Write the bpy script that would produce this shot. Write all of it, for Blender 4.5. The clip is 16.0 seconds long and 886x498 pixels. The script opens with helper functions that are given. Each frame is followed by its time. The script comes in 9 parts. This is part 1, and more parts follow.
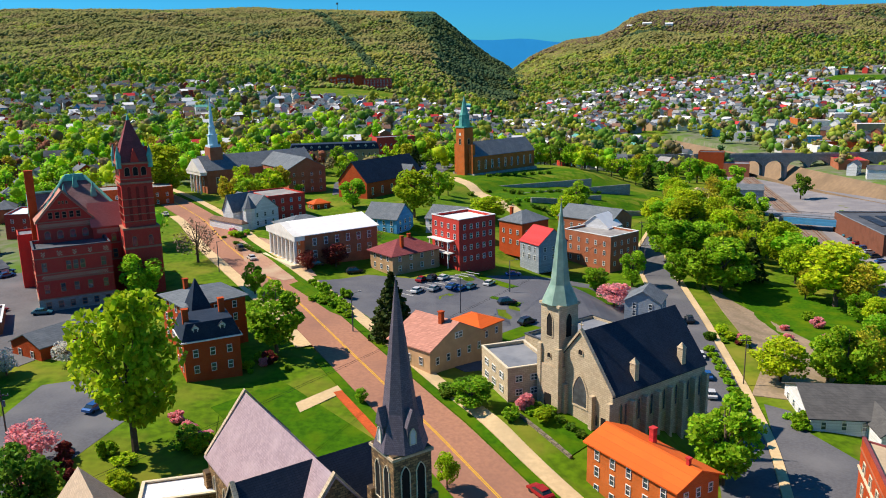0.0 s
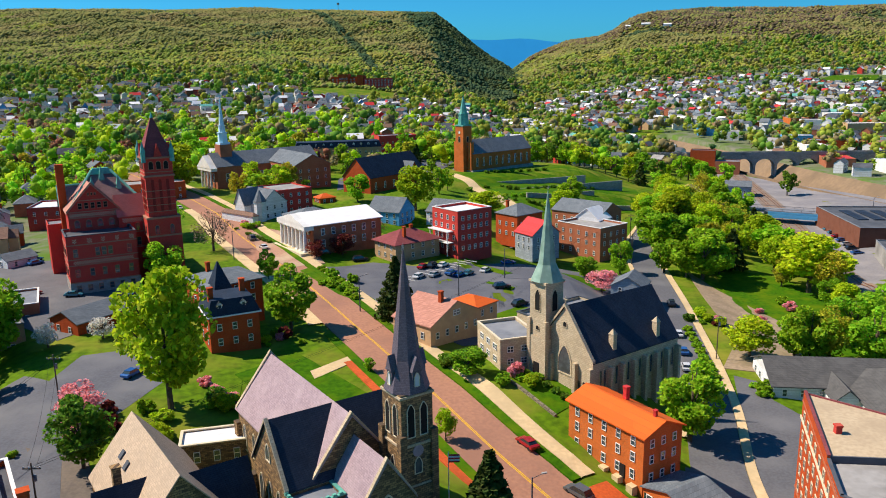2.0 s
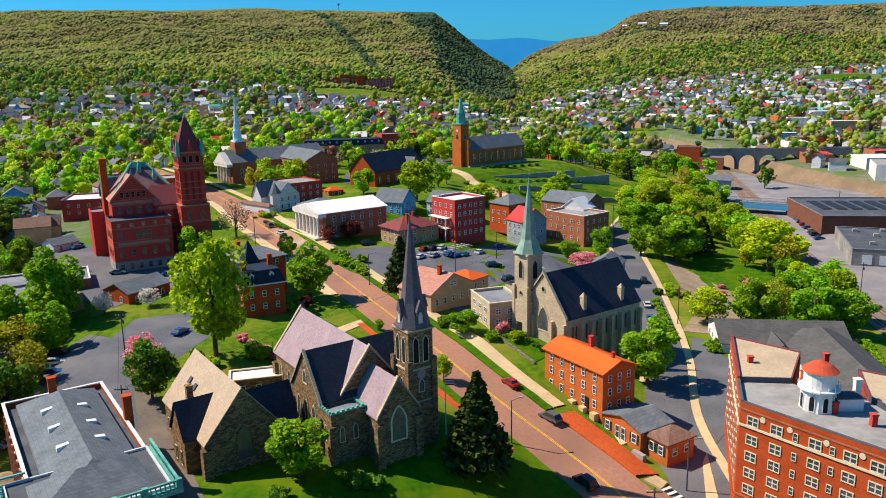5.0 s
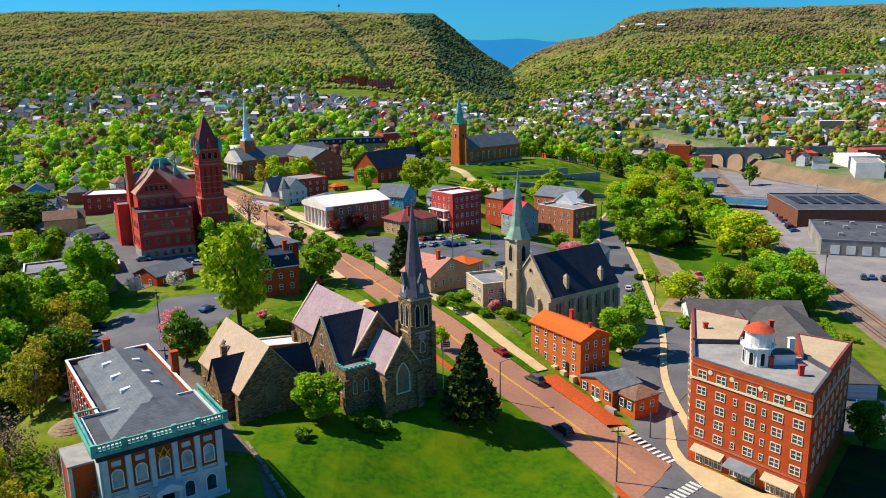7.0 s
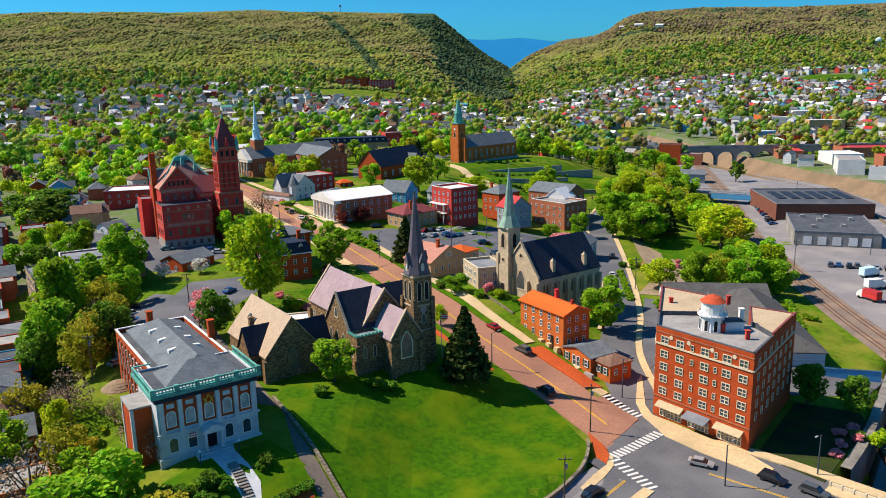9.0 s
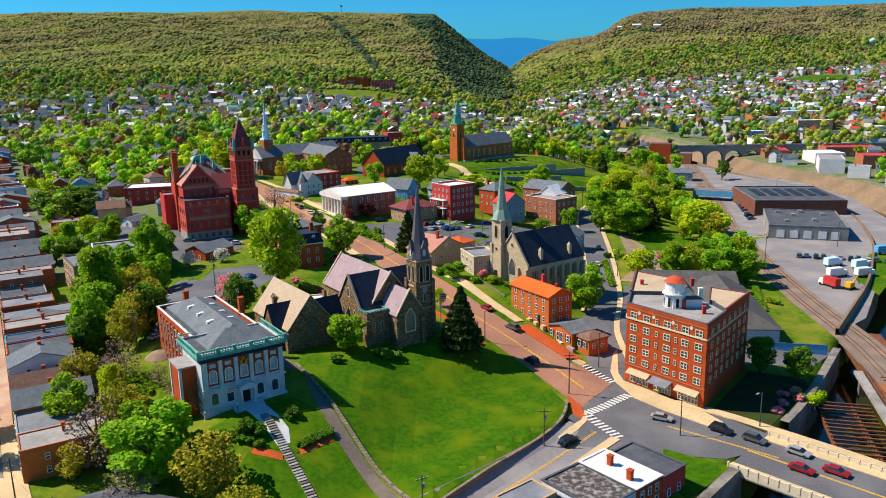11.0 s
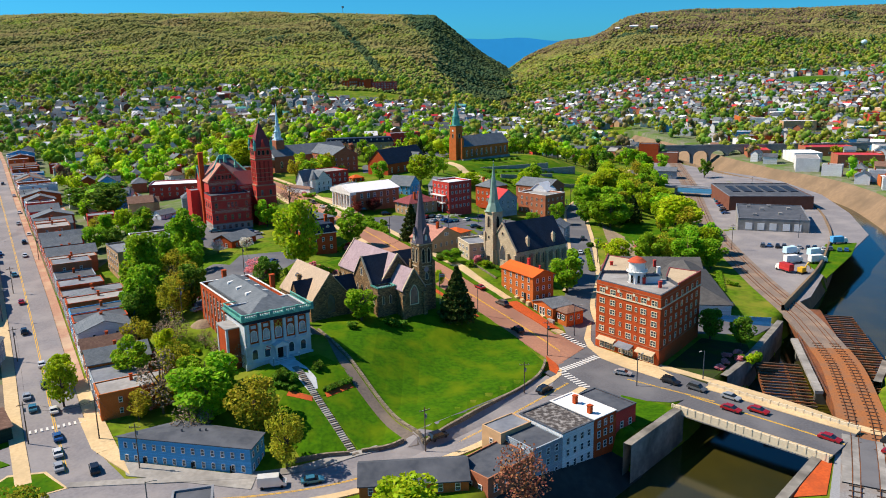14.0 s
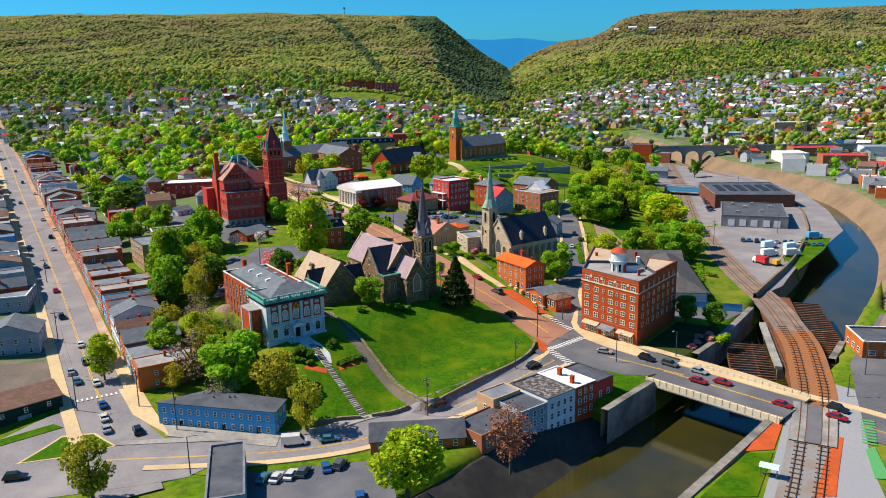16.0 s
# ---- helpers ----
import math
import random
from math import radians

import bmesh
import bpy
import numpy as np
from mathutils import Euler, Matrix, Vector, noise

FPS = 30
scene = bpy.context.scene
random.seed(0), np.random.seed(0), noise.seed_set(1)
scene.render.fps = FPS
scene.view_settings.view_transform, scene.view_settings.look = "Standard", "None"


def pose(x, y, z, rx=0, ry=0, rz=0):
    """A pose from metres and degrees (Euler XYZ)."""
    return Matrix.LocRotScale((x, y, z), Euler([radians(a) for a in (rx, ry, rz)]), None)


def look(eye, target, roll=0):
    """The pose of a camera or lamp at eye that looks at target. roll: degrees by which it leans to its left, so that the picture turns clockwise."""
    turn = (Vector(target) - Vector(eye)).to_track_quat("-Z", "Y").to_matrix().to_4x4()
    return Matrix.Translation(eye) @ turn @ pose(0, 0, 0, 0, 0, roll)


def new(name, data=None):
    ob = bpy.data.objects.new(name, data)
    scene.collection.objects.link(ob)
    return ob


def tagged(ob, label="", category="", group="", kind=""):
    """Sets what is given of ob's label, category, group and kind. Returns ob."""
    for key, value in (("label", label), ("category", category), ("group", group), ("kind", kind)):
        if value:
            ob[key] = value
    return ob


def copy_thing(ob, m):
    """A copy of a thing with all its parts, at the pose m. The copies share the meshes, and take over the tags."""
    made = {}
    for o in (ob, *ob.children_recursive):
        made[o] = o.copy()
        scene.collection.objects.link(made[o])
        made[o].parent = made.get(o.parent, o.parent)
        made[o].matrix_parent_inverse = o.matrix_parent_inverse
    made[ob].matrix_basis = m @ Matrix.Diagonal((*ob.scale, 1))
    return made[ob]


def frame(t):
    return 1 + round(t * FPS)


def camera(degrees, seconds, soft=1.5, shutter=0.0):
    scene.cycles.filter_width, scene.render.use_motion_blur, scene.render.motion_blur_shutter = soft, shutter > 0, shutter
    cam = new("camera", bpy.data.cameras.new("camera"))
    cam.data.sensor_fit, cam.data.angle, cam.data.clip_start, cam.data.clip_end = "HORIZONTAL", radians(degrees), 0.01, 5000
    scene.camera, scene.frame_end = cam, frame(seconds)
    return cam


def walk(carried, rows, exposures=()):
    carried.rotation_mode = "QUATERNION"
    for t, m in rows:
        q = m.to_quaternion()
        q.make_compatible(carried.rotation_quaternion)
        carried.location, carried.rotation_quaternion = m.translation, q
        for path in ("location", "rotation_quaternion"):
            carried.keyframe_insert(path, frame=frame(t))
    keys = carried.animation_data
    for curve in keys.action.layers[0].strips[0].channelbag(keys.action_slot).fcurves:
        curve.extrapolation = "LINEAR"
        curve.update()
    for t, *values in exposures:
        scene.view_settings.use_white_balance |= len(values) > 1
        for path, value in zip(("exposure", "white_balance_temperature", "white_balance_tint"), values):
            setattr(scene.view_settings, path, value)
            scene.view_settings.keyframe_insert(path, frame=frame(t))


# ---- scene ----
cam = camera(60.00, 16.0, soft=1.0)
PATH = [
    (0, (1.875, -83.590, 68.269), (1.936, 13.930, 46.137), -1.058),
    (1, (1.846, -91.394, 68.518), (1.935, 6.119, 46.355), -1.032),
    (2, (1.913, -100.007, 68.749), (1.971, -2.496, 46.576), -1.005),
    (3.5, (2.164, -113.815, 69.300), (2.170, -16.310, 47.103), -1.055),
    (4, (2.186, -118.826, 69.567), (2.219, -21.333, 47.314), -1.142),
    (6.5, (2.456, -145.298, 71.014), (2.513, -47.811, 48.738), -1.181),
    (7, (2.549, -150.799, 71.251), (2.641, -53.305, 49.005), -1.171),
    (7.5, (2.673, -156.248, 71.664), (2.733, -58.771, 49.345), -1.174),
    (8.5, (2.915, -167.559, 72.452), (2.939, -70.094, 50.078), -1.205),
    (9, (3.049, -173.280, 72.910), (3.008, -75.807, 50.570), -1.264),
    (11.5, (3.329, -204.047, 76.437), (3.275, -106.620, 53.900), -1.225),
    (12.5, (3.439, -215.513, 77.698), (3.390, -118.098, 55.108), -1.202),
    (13.5, (3.602, -227.168, 78.951), (3.528, -129.749, 56.381), -1.236),
    (14.5, (3.639, -238.537, 80.312), (3.531, -141.134, 57.671), -1.205),
    (16, (3.730, -256.098, 82.288), (3.575, -158.688, 59.676), -1.192),
]
walk(cam, [(t, look(eye, target, roll)) for t, eye, target, roll in PATH])

# ---- world and sun ----
SUN_FROM = Vector((-.97, .20, 0)).normalized()
SUN_HIGH = radians(48)
world = bpy.data.worlds.new("world")
scene.world = world
world.use_nodes = True
wn = world.node_tree
sky = wn.nodes.new("ShaderNodeTexSky")
sky.sky_type = "NISHITA"
sky.sun_disc = False
sky.sun_elevation = SUN_HIGH
sky.sun_rotation = math.atan2(SUN_FROM.x, SUN_FROM.y)
sky.altitude, sky.air_density, sky.dust_density, sky.ozone_density = 200, .9, .8, 3.0
tint = wn.nodes.new("ShaderNodeMix")
tint.data_type, tint.blend_type = "RGBA", "MULTIPLY"
tint.inputs[0].default_value = 1
tint.inputs[7].default_value = (.23, 1.2, 1.82, 1)
wn.links.new(sky.outputs[0], tint.inputs[6])
wn.links.new(tint.outputs[2], wn.nodes["Background"].inputs[0])
wn.nodes["Background"].inputs[1].default_value = .052
sun = new("sun", bpy.data.lights.new("sun", "SUN"))
sun.data.energy, sun.data.angle, sun.data.color = 5.15, radians(.5), (1, .85, .68)
sun.matrix_world = look(Vector((0, 0, 0)), Vector((-SUN_FROM.x * math.cos(SUN_HIGH), -SUN_FROM.y * math.cos(SUN_HIGH), -math.sin(SUN_HIGH))))
scene.view_settings.exposure = .52

# ---- materials ----
def material(name, colour, rough=.8, metal=0.0, second=None, size=.3, big=None, big_size=12.0, bump=.0, island=0.0, each=0.0, leaf=0.0, spec=.2):
    """A procedural surface: a base colour, grain towards a second colour at a small size, stains towards a third at a large one,
    fine relief, and changes of brightness from piece to piece."""
    m = bpy.data.materials.new(name)
    m.use_nodes = True
    n, l = m.node_tree.nodes, m.node_tree.links
    b = n["Principled BSDF"]
    b.inputs["Roughness"].default_value = rough
    b.inputs["Metallic"].default_value = metal
    b.inputs["Specular IOR Level"].default_value = spec
    where = n.new("ShaderNodeNewGeometry")

    def noisy(scale, detail=4):
        t = n.new("ShaderNodeTexNoise")
        t.inputs["Scale"].default_value, t.inputs["Detail"].default_value = 1 / scale, detail
        l.new(where.outputs["Position"], t.inputs["Vector"])
        return t.outputs["Fac"]

    def mixed(a, c, fac, lo=.35, hi=.65):
        r = n.new("ShaderNodeMapRange")
        r.inputs[1].default_value, r.inputs[2].default_value = lo, hi
        l.new(fac, r.inputs[0])
        x = n.new("ShaderNodeMix")
        x.data_type = "RGBA"
        l.new(r.outputs[0], x.inputs[0])
        if isinstance(a, tuple):
            x.inputs[6].default_value = (*a, 1)
        else:
            l.new(a, x.inputs[6])
        x.inputs[7].default_value = (*c, 1)
        return x.outputs[2]

    col = colour
    grain = noisy(size)
    col = mixed(col, second or tuple(v * .78 for v in colour), grain)
    if big:
        col = mixed(col, big, noisy(big_size, 5), .45, .72)
    for amount, socket in ((island, where.outputs["Random Per Island"]), (each, n.new("ShaderNodeObjectInfo").outputs["Random"])):
        if amount:
            r = n.new("ShaderNodeMapRange")
            r.inputs[3].default_value, r.inputs[4].default_value = 1 - amount, 1 + amount
            l.new(socket, r.inputs[0])
            h = n.new("ShaderNodeHueSaturation")
            l.new(r.outputs[0], h.inputs["Value"])
            q = n.new("ShaderNodeMapRange")
            q.inputs[3].default_value, q.inputs[4].default_value = .5 - amount * .06, .5 + amount * .06
            t = n.new("ShaderNodeMath")
            t.operation = "FRACT"
            k = n.new("ShaderNodeMath")
            k.operation, k.inputs[1].default_value = "MULTIPLY", 7.13
            l.new(socket, k.inputs[0])
            l.new(k.outputs[0], t.inputs[0])
            l.new(t.outputs[0], q.inputs[0])
            l.new(q.outputs[0], h.inputs["Hue"])
            if isinstance(col, tuple):
                h.inputs["Color"].default_value = (*col, 1)
            else:
                l.new(col, h.inputs["Color"])
            col = h.outputs[0]
    l.new(col, b.inputs["Base Color"])
    if bump:
        u = n.new("ShaderNodeBump")
        u.inputs["Strength"].default_value, u.inputs["Distance"].default_value = .6, bump
        l.new(grain, u.inputs["Height"])
        l.new(u.outputs[0], b.inputs["Normal"])
    if leaf:
        tr = n.new("ShaderNodeBsdfTranslucent")
        l.new(col, tr.inputs[0])
        mx = n.new("ShaderNodeMixShader")
        mx.inputs[0].default_value = leaf
        l.new(b.outputs[0], mx.inputs[1])
        l.new(tr.outputs[0], mx.inputs[2])
        l.new(mx.outputs[0], n["Material Output"].inputs[0])
    return m


def masonry(name, colour, joint, long=.24, high=.075, second=None, stain=None, bump=.01, joint_width=.012, rough=.85):
    """Courses of brick or stone on upright walls, laid by the wall's own direction."""
    m = bpy.data.materials.new(name)
    m.use_nodes = True
    n, l = m.node_tree.nodes, m.node_tree.links
    b = n["Principled BSDF"]
    b.inputs["Roughness"].default_value = rough
    b.inputs["Specular IOR Level"].default_value = .12
    co = n.new("ShaderNodeTexCoord")
    sep = n.new("ShaderNodeSeparateXYZ")
    l.new(co.outputs["Object"], sep.inputs[0])
    add = n.new("ShaderNodeMath")
    l.new(sep.outputs[0], add.inputs[0])
    l.new(sep.outputs[1], add.inputs[1])
    com = n.new("ShaderNodeCombineXYZ")
    l.new(add.outputs[0], com.inputs[0])
    l.new(sep.outputs[2], com.inputs[1])
    br = n.new("ShaderNodeTexBrick")
    l.new(com.outputs[0], br.inputs["Vector"])
    br.inputs["Color1"].default_value = (*colour, 1)
    br.inputs["Color2"].default_value = (*(second or tuple(v * .7 for v in colour)), 1)
    br.inputs["Mortar"].default_value = (*joint, 1)
    br.inputs["Scale"].default_value = 1
    br.inputs["Mortar Size"].default_value = joint_width
    br.inputs["Brick Width"].default_value = long
    br.inputs["Row Height"].default_value = high
    no = n.new("ShaderNodeTexNoise")
    no.inputs["Scale"].default_value, no.inputs["Detail"].default_value = .35, 6
    l.new(co.outputs["Object"], no.inputs["Vector"])
    r = n.new("ShaderNodeMapRange")
    r.inputs[1].default_value, r.inputs[2].default_value, r.inputs[4].default_value = .45, .75, .55
    l.new(no.outputs["Fac"], r.inputs[0])
    x = n.new("ShaderNodeMix")
    x.data_type = "RGBA"
    l.new(r.outputs[0], x.inputs[0])
    l.new(br.outputs["Color"], x.inputs[6])
    x.inputs[7].default_value = (*(stain or tuple(v * .5 for v in colour)), 1)
    l.new(x.outputs[2], b.inputs["Base Color"])
    u = n.new("ShaderNodeBump")
    u.inputs["Strength"].default_value, u.inputs["Distance"].default_value, u.invert = .5, bump, True
    l.new(br.outputs["Fac"], u.inputs["Height"])
    l.new(u.outputs[0], b.inputs["Normal"])
    return m


def glassy(name, colour, rough=.05):
    m = material(name, colour, rough, spec=.9, second=tuple(v * .6 for v in colour), size=1.3)
    return m


BRICK = masonry("red_brick", (.5, .078, .016), (.38, .085, .03), second=(.38, .052, .013))
BRICK_ORANGE = masonry("orange_brick", (.57, .145, .026), (.48, .16, .055), second=(.46, .1, .02))
BRICK_DARK = masonry("dark_red_brick", (.58, .05, .038), (.46, .08, .055), second=(.45, .036, .03), stain=(.42, .04, .038))
BRICK_BROWN = masonry("brown_brick", (.2, .075, .045), (.17, .08, .055), second=(.15, .055, .035))
BRICK_PALE = masonry("pale_brick", (.42, .14, .07), (.36, .16, .09), second=(.34, .105, .055))
BRICK_BUFF = masonry("buff_brick", (.45, .28, .14), (.4, .3, .2), second=(.38, .23, .12))
STONE_BROWN = masonry("brown_sandstone", (.38, .24, .11), (.09, .065, .045), .62, .3, second=(.1, .065, .04), stain=(.16, .105, .06), bump=.04, joint_width=.03)
STONE_PALE = masonry("pale_limestone", (.58, .48, .33), (.36, .29, .2), .75, .36, second=(.46, .37, .25), stain=(.32, .26, .18), bump=.03, joint_width=.03)
STONE_BASE = masonry("grey_stone_base", (.4, .38, .35), (.22, .21, .2), .9, .4, bump=.03, joint_width=.025)
STONE_WALL = masonry("rubble_wall_stone", (.3, .25, .18), (.1, .09, .07), .55, .28, second=(.18, .15, .11), bump=.05, joint_width=.035)
CLAPBOARD_WHITE = masonry("white_clapboard", (.74, .77, .8), (.5, .5, .5), 40, .16, bump=.02, stain=(.55, .55, .54))
CLAPBOARD_BLUE = masonry("blue_clapboard", (.1, .4, .72), (.06, .25, .5), 40, .16, bump=.02, stain=(.13, .36, .56))
CLAPBOARD_GREY = masonry("grey_clapboard", (.34, .4, .46), (.2, .21, .23), 40, .16, bump=.02)
CLAPBOARD_GREEN = masonry("dark_green_clapboard", (.02, .05, .04), (.01, .03, .025), 40, .18, bump=.02)
STONE_RED = material("dusty_red_sandstone", (.4, .2, .13), .85, second=(.33, .16, .105), size=.6, big=(.28, .13, .09), big_size=3)
# darker copy of the dark red brick, with recess shade in its colour
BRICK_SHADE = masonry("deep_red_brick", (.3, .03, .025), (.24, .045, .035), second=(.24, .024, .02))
STUCCO_TAN = material("tan_stucco", (.56, .36, .2), .9, second=(.5, .31, .17), size=1.2, big=(.42, .27, .15), big_size=4)
MARBLE = material("grey_white_stone", (.6, .62, .64), .6, second=(.5, .53, .56), size=2, big=(.38, .42, .45), big_size=3)
WHITE = material("white_paint", (.78, .78, .76), .5, second=(.68, .68, .67), size=.8, big=(.6, .6, .58), big_size=5)
WHITE_BRIGHT = material("bright_white_roof", (.8, .8, .8), .5, second=(.72, .72, .73), size=2)
CREAM = material("cream_trim", (.66, .58, .42), .6, second=(.58, .5, .36), size=.5)
STEEPLE_WHITE = material("pale_blue_white_paint", (.5, .72, .85), .4, second=(.55, .72, .8), size=2)
COPPER = material("green_copper", (.1, .36, .3), .55, second=(.16, .44, .36), size=.6, big=(.06, .22, .2), big_size=2.5)
COPPER_PALE = material("weathered_green_spire_metal", (.2, .33, .27), .55, second=(.27, .4, .33), size=.9, big=(.15, .24, .2), big_size=3)
SLATE = masonry("dark_blue_slate", (.02, .032, .055), (.01, .014, .022), .4, .22, second=(.03, .042, .065), bump=.012, rough=.6)
SLATE_PURPLE = masonry("purple_grey_slate", (.36, .27, .3), (.2, .15, .17), .4, .22, second=(.28, .21, .235), stain=(.42, .33, .35), bump=.012, rough=.6)
SLATE_SPIRE = masonry("violet_grey_slate", (.15, .13, .16), (.07, .06, .08), .35, .2, second=(.11, .095, .12), bump=.012, rough=.55)
SLATE_TAN = masonry("tan_grey_slate", (.5, .38, .27), (.32, .25, .18), .4, .22, second=(.4, .31, .22), stain=(.34, .27, .2), bump=.012, rough=.65)
SHINGLE_GREY = masonry("grey_shingle", (.15, .175, .2), (.085, .1, .115), .5, .25, second=(.11, .13, .15), stain=(.2, .225, .25), bump=.012)
SHINGLE_DARK = masonry("dark_grey_shingle", (.1, .1, .1), (.055, .055, .056), .5, .25, second=(.075, .075, .076), stain=(.13, .13, .128), bump=.012)
ROOF_WORN = material("worn_peeling_tar_roof", (.05, .046, .046), .85, second=(.07, .06, .056), size=.8, big=(.34, .33, .32), big_size=1.0)
SHINGLE_BROWN = masonry("brown_shingle", (.25, .15, .11), (.14, .085, .065), .5, .25, bump=.012)
# a house roof's own pink; on the courthouse gable it paints in sunlight
SHINGLE_PINK = masonry("faded_pink_shingle", (.52, .25, .19), (.38, .17, .13), .5, .25, stain=(.44, .22, .17), bump=.012)
METAL_ORANGE = masonry("orange_metal_roof", (.72, .13, .02), (.52, .085, .015), 30, .5, stain=(.6, .11, .02), bump=.03, rough=.45)
METAL_RED = masonry("red_metal_roof", (.6, .05, .05), (.4, .03, .03), 30, .5, stain=(.5, .05, .05), bump=.03, rough=.45)
ROOF_RED_BROWN = masonry("maroon_roof_tile", (.26, .07, .075), (.15, .04, .04), .4, .3, second=(.2, .055, .06), bump=.02)
ROOF_SCARLET = masonry("scarlet_shingle", (.55, .1, .045), (.4, .07, .03), .4, .25, second=(.48, .08, .04), bump=.012)
ROOF_MAUVE = masonry("mauve_roof_slate", (.2, .12, .125), (.11, .07, .075), .4, .28, second=(.155, .095, .1), stain=(.26, .17, .17), bump=.02)
ROOF_RED_PALE = masonry("pale_red_roof_tile", (.46, .15, .13), (.32, .1, .09), .4, .3, second=(.4, .125, .11), stain=(.38, .15, .14), bump=.02)
FLAT_TAR = material("dark_flat_roof", (.055, .064, .082), .85, second=(.078, .088, .105), size=1.5, big=(.105, .115, .135), big_size=5)
FLAT_GREY = material("grey_flat_roof", (.175, .195, .23), .85, second=(.14, .155, .185), size=1.2, big=(.25, .265, .29), big_size=6)
FLAT_TAN = material("tan_gravel_roof", (.5, .4, .27), .9, second=(.42, .33, .22), size=.6, big=(.36, .28, .19), big_size=7)
FLAT_PALE = material("pale_membrane_roof", (.33, .325, .32), .8, second=(.27, .265, .26), size=1.5, big=(.21, .205, .2), big_size=6)
ASPHALT = material("asphalt", (.115, .118, .132), .9, second=(.092, .094, .106), size=.5, big=(.155, .157, .168), big_size=14)
YARD = material("pale_yard_asphalt", (.22, .212, .225), .9, second=(.18, .175, .188), size=.7, big=(.28, .265, .265), big_size=12)
DRIVE = material("worn_brown_drive", (.15, .125, .105), .9, second=(.115, .098, .085), size=.7, big=(.19, .155, .12), big_size=8)
# garden bed colour darkened to hold the hotel's cast shade
BED_SHADE = material("dark_bed_mulch", (.04, .04, .022), .95, second=(.03, .045, .012), size=.8, big=(.035, .07, .01), big_size=5, bump=.05, spec=.05)
GREEN_PAINT = material("green_road_paint", (.06, .34, .09), .7, second=(.12, .3, .12), size=.6)
# stains, with the rowhouses' shade on the bank put into the colour
CONCRETE_SHADED = material("stained_dark_concrete", (.06, .056, .05), .9, second=(.04, .038, .035), size=2.2, big=(.028, .027, .026), big_size=9, bump=.03)
CONCRETE_STAINED = material("streaked_grey_concrete", (.27, .255, .225), .9, second=(.19, .18, .16), size=1.6, big=(.1, .095, .085), big_size=6, bump=.03)
ASPHALT_DARK = material("parking_asphalt", (.105, .112, .135), .9, second=(.085, .09, .108), size=.5, big=(.14, .145, .16), big_size=11)
BRICK_ROAD = material("brick_paved_road", (.38, .19, .12), .85, second=(.3, .15, .1), size=.7, big=(.26, .135, .095), big_size=16)
CONCRETE = material("pavement_concrete", (.62, .47, .27), .9, second=(.52, .39, .22), size=.8, big=(.44, .34, .2), big_size=9)
CONCRETE_GREY = material("grey_concrete", (.33, .32, .3), .9, second=(.26, .25, .235), size=1.2, big=(.16, .155, .145), big_size=7)
CONCRETE_SAND = material("sandy_concrete_bank", (.25, .175, .105), .9, second=(.2, .14, .09), size=2, big=(.15, .11, .07), big_size=18)
BRICK_WALK = material("red_brick_paving", (.56, .1, .02), .85, second=(.42, .075, .018), size=.5, big=(.34, .07, .02), big_size=6)
GRASS = material("mown_grass", (.05, .14, .002), .95, second=(.028, .092, .002), size=1.1, big=(.1, .16, .003), big_size=7, bump=.03, spec=.06)
MEADOW = material("rough_grass", (.1, .19, .005), .95, second=(.055, .11, .004), size=1.6, big=(.2, .2, .025), big_size=13, bump=.08, spec=.08)
DIRT = material("bare_earth", (.33, .25, .17), .95, second=(.25, .19, .13), size=.8, big=(.2, .16, .1), big_size=5)
BALLAST = material("track_ballast", (.22, .175, .145), .95, second=(.14, .115, .1), size=.3, big=(.27, .2, .15), big_size=6, bump=.05)
BALLAST_RUST = material("rust_stained_ballast", (.36, .14, .045), .95, second=(.24, .095, .04), size=.4, big=(.22, .12, .07), big_size=5, bump=.05)
BALLAST_GREY = material("grey_track_ballast", (.27, .265, .265), .95, second=(.19, .185, .185), size=.3, big=(.23, .17, .13), big_size=5, bump=.05)
GRAVEL_PALE = material("pale_grey_gravel", (.3, .31, .33), .95, second=(.24, .25, .265), size=.3, bump=.03)
RUST = material("rusty_steel", (.24, .085, .03), .75, second=(.15, .055, .025), size=.6, big=(.1, .05, .03), big_size=3)
STEEL = material("dull_steel", (.25, .25, .26), .45, .8, second=(.18, .18, .19), size=1)
TIMBER = material("dark_timber", (.1, .07, .05), .85, second=(.07, .05, .035), size=.3)
YELLOW = material("yellow_road_paint", (.72, .42, .02), .7, second=(.6, .34, .03), size=.5)
LINE_WHITE = material("white_road_paint", (.66, .66, .64), .7, second=(.5, .5, .48), size=.4)
WATER = material("creek_water", (.05, .042, .005), .1, second=(.036, .032, .005), size=7, big=(.022, .025, .012), big_size=34, bump=.02, spec=.5)
GLASS = glassy("window_glass", (.05, .075, .1))
GLASS_PALE = glassy("pale_blind_behind_glass", (.35, .42, .48), .15)
GLASS_ARCH = glassy("leaded_glass", (.09, .1, .11), .25)
DARK = material("dark_opening", (.015, .014, .014), .8)
BARK = material("bark", (.12, .09, .065), .95, second=(.08, .06, .045), size=.4)
POLE = material("weathered_pole_wood", (.13, .1, .075), .9, second=(.09, .07, .055), size=.5)
RUBBER = material("tyre_rubber", (.02, .02, .021), .9)
CAR_GLASS = material("car_window_glass", (.02, .025, .03), .08, spec=.8)
GOLD = material("gilded_metal", (.7, .45, .06), .35, .6)
AWNING = material("tan_canvas_awning", (.5, .4, .26), .9, second=(.42, .33, .21), size=.7)
